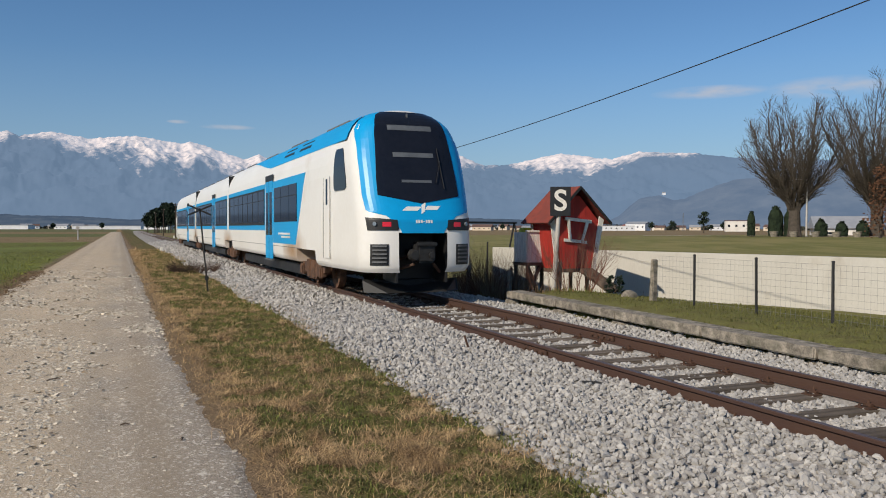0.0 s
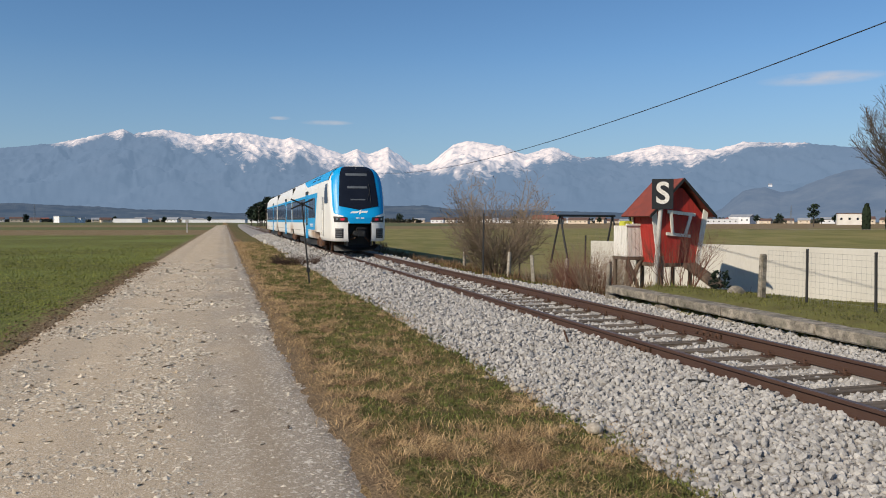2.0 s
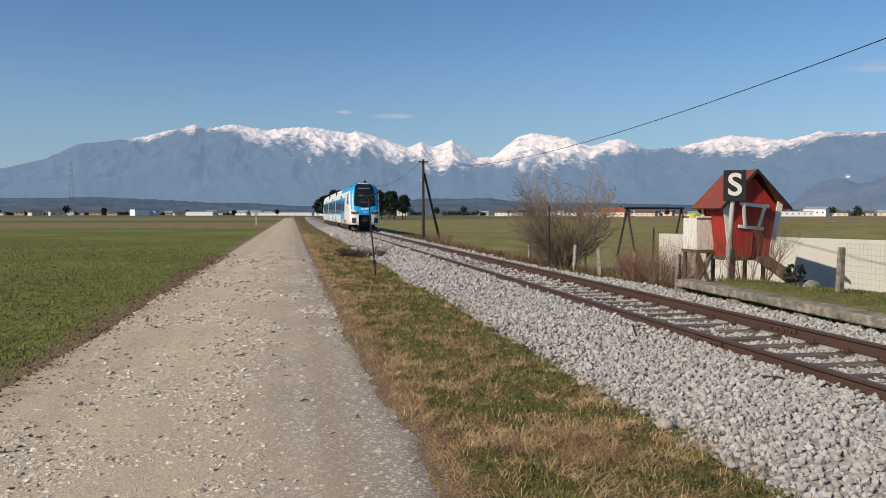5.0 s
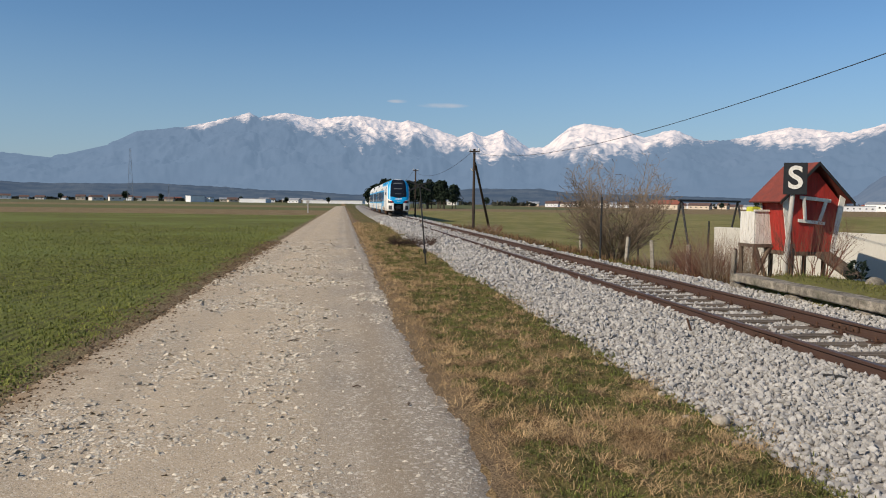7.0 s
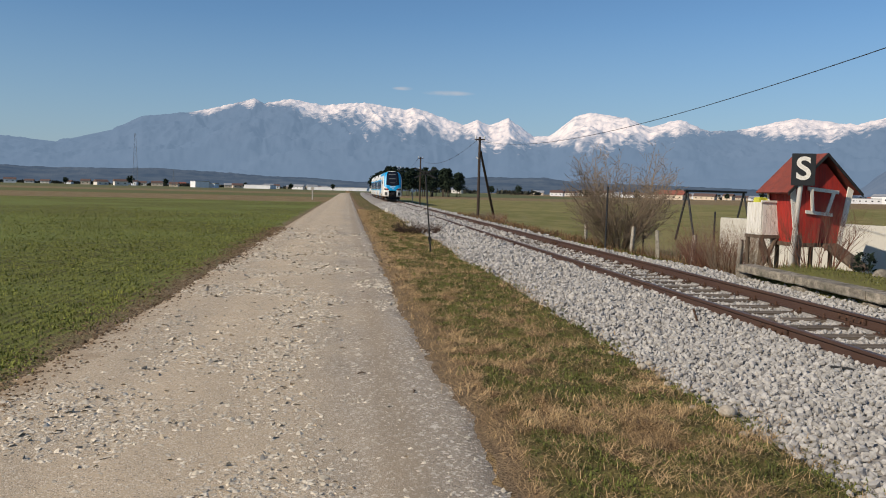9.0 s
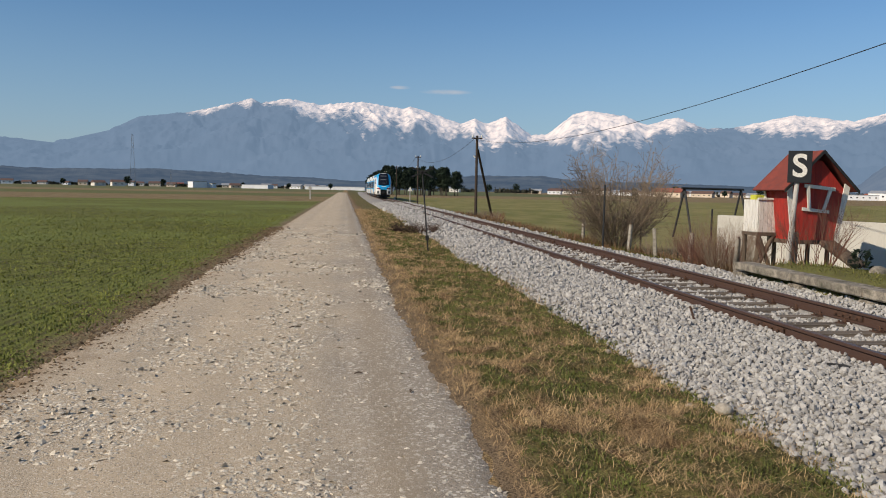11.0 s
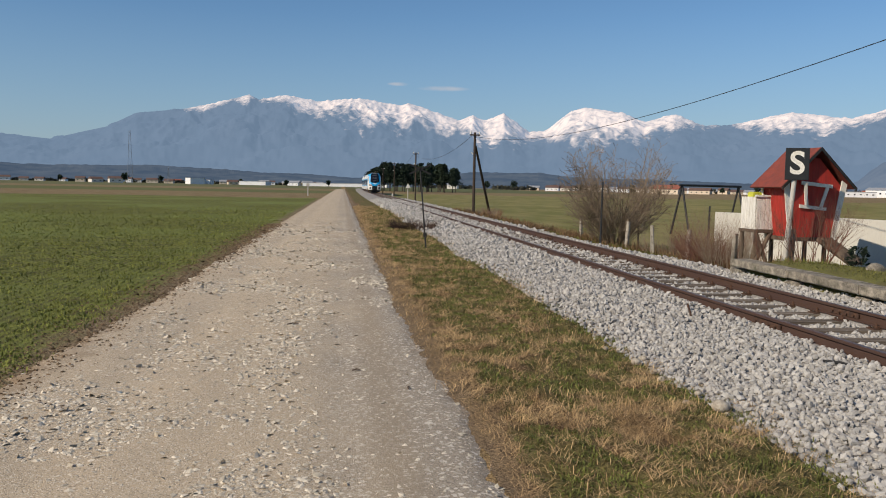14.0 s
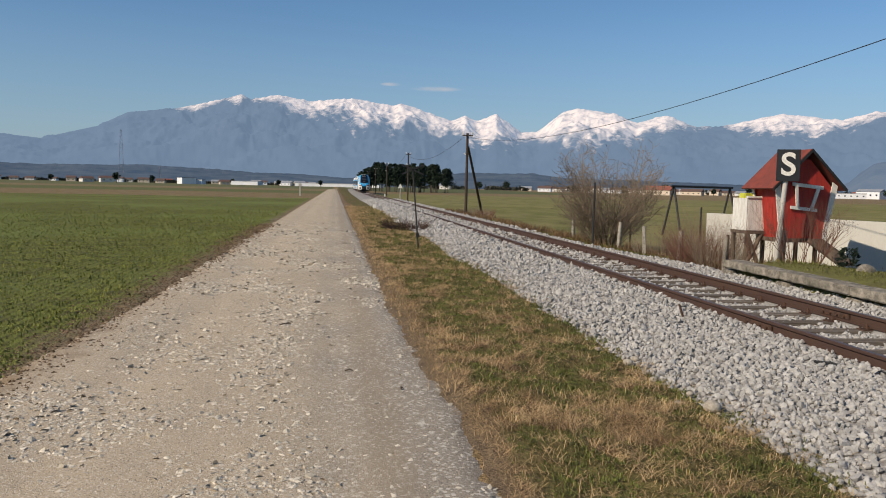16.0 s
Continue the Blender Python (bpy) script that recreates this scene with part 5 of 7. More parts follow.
for y in (9.9, 8.42, 6.95, 5.5, 4.0):
    copy_thing(steel_post, pose(FENCE_X, y, 0.3, random.uniform(-1, 1), random.uniform(-1, 1)))
bm = bmesh.new()
box(bm, (0, 0, 0.32), (0.13, 0.11, 1.05), 0.015, taper=0.85)
cpost = solo("concrete_post", bm, M_CONCRETE, "squat pale concrete fence post on the lawn edge", "fence post")
cpost.matrix_basis = pose(FENCE_X - 0.1, 12.45, 0.33, 0, 2, 5)
segs = []
for z in (0.06, 0.16, 0.26, 0.36, 0.46, 0.56, 0.66, 0.76, 0.86, 0.94):
    ys_ = np.arange(4.0, 12.5, 1.42)
    for y in ys_:
        segs.append(((FENCE_X, y, 0.3 + z), (FENCE_X, min(12.45, y + 1.42), 0.3 + z), 0.0017, 0.0017))
y = 4.0
while y < 12.4:
    segs.append(((FENCE_X, y, 0.32), (FENCE_X, y, 1.24), 0.0013, 0.0013))
    y += 0.10
solo("fence_wire", np_mesh("fence_wire", *tubes_np(segs, 4)), M_MESH, "thin wire mesh strung between the steel posts", kind="stuff")

# row of old concrete posts by the meadow
bm = bmesh.new()
box(bm, (0, 0, 0.35), (0.12, 0.12, 1.0), 0.015, taper=0.8)
M_POSTMESH = mesh_of(bm, "meadow_post", M_OLDPOST)
for k, (x, y) in enumerate(((8.9, 26.8), (8.9, 24.4), (8.9, 22.2), (8.95, 20.0), (9.0, 17.6), (8.9, 29.3))):
    p = tagged(new("meadow_post", M_POSTMESH), "old leaning concrete fence post in dry weeds", "fence post", "old posts by the meadow")
    p.matrix_basis = pose(x, y, lie(x, y), random.uniform(-4, 4), random.uniform(-4, 4), random.uniform(0, 90))
for x, y, h in ((7.92, 24.0, 2.15), (10.2, 28.4, 0.9), (9.9, 26.0, 0.95), (9.6, 18.6, 0.9), (11.5, 24.2, 1.6)):
    bm = bmesh.new()
    tube(bm, (0, 0, -0.1), (random.uniform(-0.03, 0.05), 0, h), 0.034, 0.03, n=8)
    p = solo("steel_stake", bm, M_DARKSTEEL, "rusty dark steel stake standing in the weeds", "stake", "steel stakes")
    p.matrix_basis = pose(x, y, lie(x, y))

# ---- signal board ----
sign = thing("signal_board", "black whistle board with a white letter on a pale post", "sign", pose(9.27, 15.8, 0.38))
part("post", tube(bmesh.new(), (-0.05, 0, -0.1), (0.10, 0, 2.2), 0.05, 0.048, n=12), M_GREYPOST, sign, "pale grey leaning tube")
bm = bmesh.new()
box(bm, (0.10, -0.07, 2.05), (0.46, 0.03, 0.66), 0.006, m=None)
board = part("board", bm, M_BLACK, sign, "black enamel plate")
txt = bpy.data.curves.new("letter", "FONT")
txt.body = "S"
txt.size = 0.66
txt.extrude = 0.003
txt.offset = 0.012
txt.align_x, txt.align_y = "CENTER", "CENTER"
tmp = bpy.data.objects.new("letter_source", txt)
letter_mesh = bpy.data.meshes.new_from_object(tmp)
bpy.data.objects.remove(tmp)
letter_mesh.materials.clear()
letter = part("letter", letter_mesh, M_WHITE, board, "white capital letter")
letter.matrix_basis = pose(0.10, -0.09, 2.05, 90, 0, 0)
sign.matrix_basis = pose(9.27, 15.8, 0.31, 0, 0, -24)
bm = bmesh.new()
box(bm, (0, 0, 0.3), (0.13, 0.13, 0.75), 0.012)
p = solo("concrete_stub", bm, M_CONCRETE, "short concrete stub behind the signal post", "post")
p.matrix_basis = pose(9.42, 15.95, 0.32, 0, 3, 20)


# ---- crooked play house ----
def play_house():
    house = thing("play_house", "crooked red wooden play house on stilts with white trim", "play house", pose(10.03, 16.2, 0.30, 0, 0, 1))
    zb, zt, apex = 0.50, 1.60, 2.34
    wb, wt, depth = 0.48, 0.66, 0.95

    def front(u, z):
        """x of the gable wall's side edges at height z"""
        k = (z - zb) / (zt - zb)
        return u * (wb + (wt - wb) * k) + 0.04 * k

    # gable walls as upright boards
    for face, y in (("front", 0.0), ("back", depth)):
        w = part("gable_wall", box(bmesh.new(), (0.02, y + 0.03, (zb + zt) / 2), (1.1, 0.02, 1.0)), M_RED, house)
        n = 9
        for i in range(n):
            a, b = -1 + 2 * i / n, -1 + 2 * (i + 1) / n
            gap = 0.002
            xa0, xb0, xa1, xb1 = front(a, zb) + gap, front(b, zb) - gap, front(a, zt) + gap, front(b, zt) - gap
            za = zt + (apex - zt) * (1 - abs(a))
            zc = zt + (apex - zt) * (1 - abs(b))
            pts = [(xa0, y, zb), (xb0, y, zb), (xb1, y, zt), (xb1, y, zc - 0.04), (xa1, y, za - 0.04), (xa1, y, zt)]
            if abs(a) > 0.999:
                pts = pts[:-1] if za - zt < 0.06 else pts
            part("board", plate(bmesh.new(), pts, (0, 0.022, 0)), M_RED, w)
    for s in (-1, 1):
        w = part("side_wall", plate(bmesh.new(), [(front(s, zb) * 0.97, 0.05, zb + 0.02), (front(s, zb) * 0.97, depth - 0.03, zb + 0.02), (front(s, zt) * 0.97, depth - 0.03, zt), (front(s, zt) * 0.97, 0.05, zt)], (-s * 0.02, 0, 0)), M_RED, house)
        n = 8
        for i in range(n):
            a, b = 0.03 + (depth - 0.03) * i / n + 0.004, 0.03 + (depth - 0.03) * (i + 1) / n - 0.004
            part("board", plate(bmesh.new(), [(front(s, zb), a, zb), (front(s, zb), b, zb), (front(s, zt), b, zt), (front(s, zt), a, zt)], (-s * 0.022, 0, 0)), M_RED, w)
        # white corner trim
        part("corner_trim", plate(bmesh.new(), [(front(s, zb) - s * 0.04, -0.03, zb - 0.05), (front(s, zb) + s * 0.05, -0.03, zb - 0.05), (front(s, zt) + s * 0.07, -0.03, zt + 0.06), (front(s, zt) - s * 0.05, -0.03, zt + 0.14)], (0, 0.028, 0)), M_WHITE, house, "white painted corner board")
        part("corner_trim", plate(bmesh.new(), [(front(s, zb) + s * 0.02, depth - 0.08, zb - 0.05), (front(s, zb) + s * 0.02, depth, zb - 0.05), (front(s, zt) + s * 0.03, depth, zt), (front(s, zt) + s * 0.03, depth - 0.08, zt)], (s * 0.02, 0, 0)), M_WHITE, house)
        # roof slope with its dark edge board
        ridge, eave = Vector((0.05, 0, apex + 0.07)), Vector((0.05 + s * 0.86, 0, zt - 0.04))
        run = (eave - ridge)
        nrm = Vector((-run.z * s, 0, run.x * s)).normalized()
        pts = [ridge + Vector((0, -0.15, 0)), eave + Vector((0, -0.15, 0)), eave + Vector((0, depth + 0.18, 0)), ridge + Vector((0, depth + 0.18, 0))]
        slope = part("roof_slope", plate(bmesh.new(), pts, nrm * 0.035), M_ROOF, house, "red felt roof slope")
        part("barge_board", plate(bmesh.new(), [ridge + Vector((0, -0.17, 0.035)), eave + Vector((0, -0.17, 0.035)), eave + Vector((0, -0.17, -0.04)), ridge + Vector((0, -0.17, -0.04))], (0, 0.022, 0)), M_DARKSTEEL, slope, "dark edge board")
        for y in (0.12, depth - 0.1):
            bm = bmesh.new()
            tube(bm, (front(s, zb) * 0.85, y, zb + 0.02), (front(s, zb) * 0.85 - 0.15 * s * 0, y + 0.0, -0.15), 0.05, n=8)
            part("stilt", bm, M_TIMBER, house, "dark round stilt")
    part("floor_frame", box(bmesh.new(), (0.0, depth / 2, zb - 0.03), (1.04, depth + 0.04, 0.09), 0.01), M_TIMBER, house)
    # skewed window frame
    frame_ob = part("window_frame", plate(bmesh.new(), [(-0.30, -0.05, 1.72), (0.42, -0.05, 1.65), (0.42, -0.05, 1.575), (-0.30, -0.05, 1.645)], (0, 0.03, 0)), M_WHITE, house, "skewed white window frame")
    for pts in ([(-0.32, 1.15), (0.30, 1.09), (0.30, 1.16), (-0.32, 1.22)], [(-0.19, 1.20), (-0.12, 1.19), (-0.17, 1.65), (-0.24, 1.66)], [(0.13, 1.14), (0.20, 1.13), (0.35, 1.60), (0.28, 1.61)]):
        part("frame_bar", plate(bmesh.new(), [(x, -0.046, z) for x, z in pts], (0, 0.03, 0)), M_WHITE, frame_ob)
    # balcony box beside the house
    bal = part("balcony", box(bmesh.new(), (-0.70, depth + 0.05, zb + 0.10), (0.46, 0.72, 0.08), 0.01), M_TIMBER, house, "white boarded balcony on crossed legs")
    for i in range(4):
        part("balcony_board", box(bmesh.new(), (-0.855 + i * 0.105, depth - 0.28, zb + 0.50), (0.097, 0.02, 0.72), 0.004), M_WHITE, bal)
    for i in range(5):
        part("balcony_board", box(bmesh.new(), (-0.92, depth - 0.22 + i * 0.125, zb + 0.50), (0.02, 0.115, 0.72), 0.004), M_WHITE, bal)
    part("hand_rail", box(bmesh.new(), (-0.70, depth - 0.29, zb + 0.88), (0.50, 0.06, 0.05), 0.008), M_WHITE, bal)
    for a, b in (((-0.90, -0.26), (-0.55, -0.26)), ((-0.52, -0.26), (-0.95, -0.26)), ((-0.88, 0.34), (-0.88, 0.34)), ((-0.54, 0.34), (-0.56, 0.34))):
        part("leg", tube(bmesh.new(), (a[0], depth + a[1], zb + 0.1), (b[0], depth + b[1], -0.25), 0.05, n=8), M_TIMBER, bal)
    # ramp of dark logs
    ramp = bmesh.new()
    for k in range(4):
        tube(ramp, (0.10 + 0.09 * k, -0.1, zb - 0.02), (0.46 + 0.10 * k, -0.72, 0.02), 0.06, n=8)
    part("ramp", ramp, M_TIMBER, house, "dark log ramp leaning on the floor")
    return house


play_house()
bm = bmesh.new()
box(bm, (0, 0, 0.0), (0.34, 0.26, 0.14), 0.02)
crate = solo("yellow_box", bm, mat("yellow_plastic", (0.62, 0.60, 0.06), 0.5, second=(0.45, 0.46, 0.06), scale=6, fine=30), "yellow plastic box on the balcony", "box")
crate.matrix_basis = pose(9.33, 17.25, 1.70, 0, 0, 3)
crate_stand = bmesh.new()
box(crate_stand, (0, 0, 0), (0.26, 0.26, 0.67), 0.01)
cs = solo("box_stand", crate_stand, M_TIMBER, "small wooden stand on the balcony", "stand")
cs.matrix_basis = pose(9.33, 17.25, 1.30, 0, 0, 3)

# boulder by the wall
bm = bmesh.new()
bmesh.ops.create_icosphere(bm, subdivisions=3, radius=0.17)
for v in bm.verts:
    v.co = Vector((v.co.x * 1.1, v.co.y * 0.8, v.co.z * 0.9)) * (1 + 0.18 * noise.noise(v.co * 4))
b = solo("boulder", bm, M_CONCRETE, "rounded pale boulder on the lawn", "rock", smooth_it=True)
b.matrix_basis = pose(9.55, 13.35, 0.38)
for x, y, s in ((3.0, 5.95, 0.065), (2.95, 7.2, 0.036), (2.9, 6.9, 0.035), (2.85, 5.4, 0.03), (3.02, 6.4, 0.03), (2.92, 7.6, 0.045), (3.05, 7.75, 0.04), (2.84, 8.3, 0.03), (2.78, 6.1, 0.03), (3.1, 9.4, 0.035)):
    bm = bmesh.new()
    bmesh.ops.create_icosphere(bm, subdivisions=2, radius=s)
    for v in bm.verts:
        v.co = Vector((v.co.x * 1.2, v.co.y, v.co.z * 0.8)) * (1 + 0.2 * noise.noise(v.co * 14 + Vector((x, y, 0))))
    r = solo("cobble", bm, M_COBBLE, "rounded brownish cobble at the foot of the ballast", "stone", "loose cobbles", smooth_it=True)
    r.matrix_basis = pose(x, y, 0.03 + s * 0.4, 0, 0, random.uniform(0, 180))


# ---- poles and wires ----
def pole(x, y, h, brace=None, arms=1):
    z = lie(x, y)
    t = thing("telegraph_pole", "weathered wooden telegraph pole with insulators" + (" and a slanting brace" if brace else ""), "pole", pose(x, y, z), "telegraph poles along the track")
    part("shaft", tube(bmesh.new(), (0, 0, -0.3), (0.0, 0, h), 0.11, 0.085, n=10), M_POLE, t)
    if brace:
        part("brace", tube(bmesh.new(), (brace[0], brace[1], -0.3), (0.06, 0, h * 0.83), 0.10, 0.08, n=10), M_POLE, t)
    arm = part("crossarm", box(bmesh.new(), (0, -0.1, h - 0.18), (0.7, 0.08, 0.09), 0.01), M_POLE, t)
    for s in (-0.3, 0.3):
        bm = bmesh.new()
        tube(bm, (s, -0.1, h - 0.14), (s, -0.1, h - 0.02), 0.035, 0.05, n=8)
        tube(bm, (s, -0.1, h - 0.02), (s, -0.1, h + 0.06), 0.05, 0.03, n=8)
        part("insulator", bm, M_WHITE, arm, "white porcelain insulator")
    bm = bmesh.new()
    tube(bm, (-0.1, -0.05, h - 1.5), (-0.22, -0.05, h - 1.35), 0.04, n=8)
    part("bracket", bm, M_WHITE, t)
    return t


POLES = [(9.0, 4.2, 5.5, None), (8.96, 54.8, 5.6, (2.2, 5.5)), (9.3, 103.5, 6.2, None), (9.5, 150, 6.2, None), (9.8, 198, 6.2, None), (10, 245, 6.2, None)]
for x, y, h, br in POLES:
    pole(x, y, h, br)


def wire(name, a, b, sag, r):
    bm = bmesh.new()
    n = 40
    pts = [Vector(a).lerp(Vector(b), k / n) - Vector((0, 0, sag * 4 * (k / n) * (1 - k / n))) for k in range(n + 1)]
    rings = [[bm.verts.new(p + Vector((math.cos(a) * r, 0, math.sin(a) * r))) for a in (0, 1.257, 2.513, 3.77, 5.027)] for p in pts]
    for r0, r1 in zip(rings, rings[1:]):
        for k in range(5):
            bm.faces.new((r0[k], r0[(k + 1) % 5], r1[(k + 1) % 5], r1[k]))
    return solo(name, bm, M_DARKSTEEL, "thin dark overhead line between the poles", "cable", "overhead lines")


wire("overhead_line", (8.75, 54.7, 5.28), (8.75, 4.2, 4.82), 1.15, 0.009)
wire("overhead_line", (8.75, 54.7, 5.28), (9.0, 103.4, 5.9), 1.1, 0.012)
wire("overhead_line", (9.0, 103.4, 5.9), (9.2, 150, 5.9), 1.1, 0.012)

# crossed-arm marker by the verge
stake = thing("marker_stake", "thin dark stake with crossed arms at its top", "marker", pose(2.27, 22.1, 0.0))
part("shaft", tube(bmesh.new(), (0.05, 0, -0.1), (-0.16, 0, 2.28), 0.022, 0.02, n=8), M_DARKSTEEL, stake)
for a in (24, -24):
    c, s = math.cos(radians(a)), math.sin(radians(a))
    part("arm", box(bmesh.new(), (0, 0, 0), (0.66, 0.02, 0.045), 0.005, m=pose(-0.155, -0.02, 2.22, 0, a, 0)), M_DARKSTEEL, stake)
part("plate", box(bmesh.new(), (0.005, -0.015, 0.42), (0.1, 0.02, 0.12), 0.005), M_DARKSTEEL, stake)
for x, y, h in ((2.95, 60.5, 0.42), (2.85, 36.8, 0.22), (8.6, 140, 0.5)):
    bm = bmesh.new()
    box(bm, (0, 0, h / 2), (0.28, 0.2, h), 0.05, taper=0.85)
    p = solo("kilometre_stone", bm, M_WHITE, "small whitewashed marker stone beside the ballast", "marker stone", "marker stones")
    p.matrix_basis = pose(x, y, lie(x, y) - 0.02)
xs_sign = thing("crossing_sign", "small white triangular sign on a pale post beyond the track", "sign", pose(9.1, 113, -0.25))
part("post", tube(bmesh.new(), (0, 0, 0), (0, 0, 2.0), 0.06, n=8), M_GREYPOST, xs_sign)
part("plate", plate(bmesh.new(), [(-0.35, -0.08, 1.75), (0.35, -0.08, 1.75), (0, -0.08, 2.4)], (0, 0.03, 0)), M_WHITE, xs_sign)
fs = thing("roadside_post", "pale post with a small box beside the farm track", "post", pose(-5.4, 128, -0.05))
part("post", box(bmesh.new(), (0, 0, 0.95), (0.2, 0.2, 1.9), 0.02), M_GREYPOST, fs)
part("box", box(bmesh.new(), (0.0, -0.05, 1.7), (0.45, 0.3, 0.5), 0.03), M_GREYPOST, fs)

# swing frame
swing = thing("swing_frame", "dark steel garden swing frame in the meadow", "swing", pose(16.0, 36.6, -0.28, 0, 0, 28))
for x in (0.0, 4.4):
    for y in (-0.55, 0.55):
        part("leg", tube(bmesh.new(), (x - 0.04 if x == 0 else x + 0.04, y, -0.05), (x, 0, 2.32), 0.05, n=8), M_DARKSTEEL, swing)
part("beam", tube(bmesh.new(), (-0.2, 0, 2.32), (4.6, 0, 2.32), 0.055, n=8), M_DARKSTEEL, swing)


# ---- bare shrubs and trees ----
def twig_tree(seed, height, spread, stems, levels, r0, upright=0.6, fork=(3, 5), trunk=0.0):
    rng = random.Random(seed)
    segs = []

    def grow(p, d, length, r, level):
        n = 3
        for k in range(n):
            d2 = (d + Vector((rng.gauss(0, 0.13), rng.gauss(0, 0.13), rng.gauss(0, 0.06) + 0.05 * upright))).normalized()
            q = p + d2 * length / n
            rr = r * (1 - 0.18 * (k + 1) / n * 1.6)
            segs.append((p, q, r, rr))
            if level > 0 and k >= (1 if level < levels else 0):
                for _ in range(rng.randint(*fork) if k == n - 1 else rng.randint(1, 2)):
                    out = Vector((rng.gauss(0, 1), rng.gauss(0, 1), rng.uniform(-0.2, 0.9)))
                    d3 = (d2 * (0.9 + upright * 0.5) + out.normalized() * rng.uniform(0.4, 0.85)).normalized()
                    grow(q, d3, length * rng.uniform(0.5, 0.78), rr * 0.58, level - 1)
            p, r, d = q, rr, d2

    for k in range(stems):
        a = rng.uniform(0, 2 * math.pi)
        lean = rng.uniform(0.1, 1) ** 0.7 * spread
        d = Vector((math.cos(a) * lean, math.sin(a) * lean, 1)).normalized()
        base = Vector((math.cos(a) * 0.12 * stems ** 0.3 * (0 if trunk else 1), math.sin(a) * 0.12 * stems ** 0.3 * (0 if trunk else 1), trunk))
        grow(base, d, height * rng.uniform(0.32, 0.46), r0 * rng.uniform(0.6, 1), levels)
    return segs


def shrub(name, label, place, segs, material, n=3):
    t = thing(name, label, "shrub" if "tree" not in name else "tree", place)
    tagged(part("twig_mass", np_mesh("twig_mass", *tubes_np(segs, n)), material, t), kind="stuff")
    return t


def crown_limb(seed, base, aim, centre, radii, r0, gap, side, twig, thin, bow=0.25, spread=0.8, lift=0.07):
    """One limb that climbs from base towards aim, with side branches and twigs kept inside a rounded crown."""
    rng = random.Random(seed)
    segs = []

    def inside(p):
        return sum(((p[i] - centre[i]) / radii[i]) ** 2 for i in range(3)) < 1

    def shoot(p, d, length, r, r_end, level, rise):
        n = max(2, int(length / gap[level]))
        for k in range(n):
            d = (d + Vector((rng.gauss(0, 0.06), rng.gauss(0, 0.06), rng.gauss(0, 0.04) + rise))).normalized()
            q = p + d * length / n
            ra, rb = r + (r_end - r) * k / n, r + (r_end - r) * (k + 1) / n
            segs.append((p, q, ra, rb))
            if level < 2 and (k > 0 or level > 0):
                for _ in range(2 if level == 0 else rng.choice((1, 2))):
                    out = Vector((rng.gauss(0, 1), rng.gauss(0, 1), rng.uniform(-0.35, 0.6)))
                    out = (out - d * out.dot(d)).normalized()
                    d2 = (d * rng.uniform(0.7, 1.1) + out * spread * rng.uniform(0.6, 1.2)).normalized()
                    long_ = (side if level == 0 else twig) * rng.uniform(0.45, 1.2) * (1 - 0.4 * k / n)
                    shoot(q, d2, long_, max(thin, rb * 0.45), thin, level + 1, lift)
            p = q
            if level > 0 and not inside(p) or level == 0 and k > n * 0.6 and not inside(p):
                return

    base, aim = Vector(base), Vector(aim)
    way = aim - base
    start = (way.normalized() + Vector((way.x, way.y, 0)).normalized() * bow).normalized() if Vector((way.x, way.y)).length > 0.01 else way.normalized()
    shoot(base, start, way.length * 1.06, r0, thin * 1.4, 0, bow * 0.09)
    return segs


big_shrub = thing("bare_shrub", "large bare many-stemmed shrub with grey-brown twigs", "shrub", pose(9.0, 25.8, lie(8.95, 25.8)))
rng2 = random.Random(31)
for k in range(70):
    a, u = 2.4 * k + rng2.uniform(-0.4, 0.4), ((k + 0.5) / 70) ** 0.6
    foot = (0.3 * u * math.cos(a), 0.3 * u * math.sin(a), -0.05)
    full = 1.0 if k % 3 else rng2.uniform(0.5, 0.85)
    aim = (1.8 * u * full * math.cos(a), 1.8 * u * full * math.sin(a), 0.2 + full * (1.2 + 1.95 * math.sqrt(max(0.04, 1 - u * u))))
    part("stem", np_mesh("stem", *tubes_np(crown_limb(300 + k, foot, aim, (0, 0, 1.75), (1.85, 1.85, 1.8), 0.019, (0.26, 0.17, 0.18), 0.66, 0.36, 0.0048, 0.42, 0.9, 0.02), 3)), M_TWIG, big_shrub)
shrub("bare_shrub", "reddish bare shrub in front of the play house", pose(9.55, 15.35, 0.34), twig_tree(8, 1.7, 0.5, 30, 2, 0.010, 0.5, (2, 3)), M_REDTWIG)
shrub("bare_shrub", "reddish bare shrub beside the signal post", pose(9.05, 16.1, 0.36), twig_tree(9, 0.95, 0.6, 8, 2, 0.009, 0.5, (2, 3)), M_REDTWIG)
shrub("bramble", "low dark tangle of bramble stems on the verge", pose(2.75, 31.5, 0.02), twig_tree(12, 0.85, 3.2, 110, 2, 0.015, -0.15, (2, 3)), M_BRAMBLE, 3)
for k, (x, y, h) in enumerate(((9.3, 22.6, 1.0), (9.0, 19.2, 1.2), (9.4, 18.6, 1.1), (9.8, 20.5, 0.9), (9.2, 27.2, 0.8), (8.75, 18.2, 1.7), (8.95, 17.6, 1.9), (9.15, 19.0, 1.6), (9.2, 50.5, 0.9), (9.9, 52.5, 0.8), (9.3, 55.8, 0.8), (10.8, 58, 0.7))):
    shrub("dry_weeds", "stand of dry brown weed stalks by the old posts", pose(x, y, lie(x, y)), twig_tree(30 + k, h * 1.2, 0.75, 80, 1, 0.006, 0.6, (2, 3)), M_REDTWIG if k % 2 else M_TWIG)
bm = bmesh.new()
rng2 = random.Random(4)
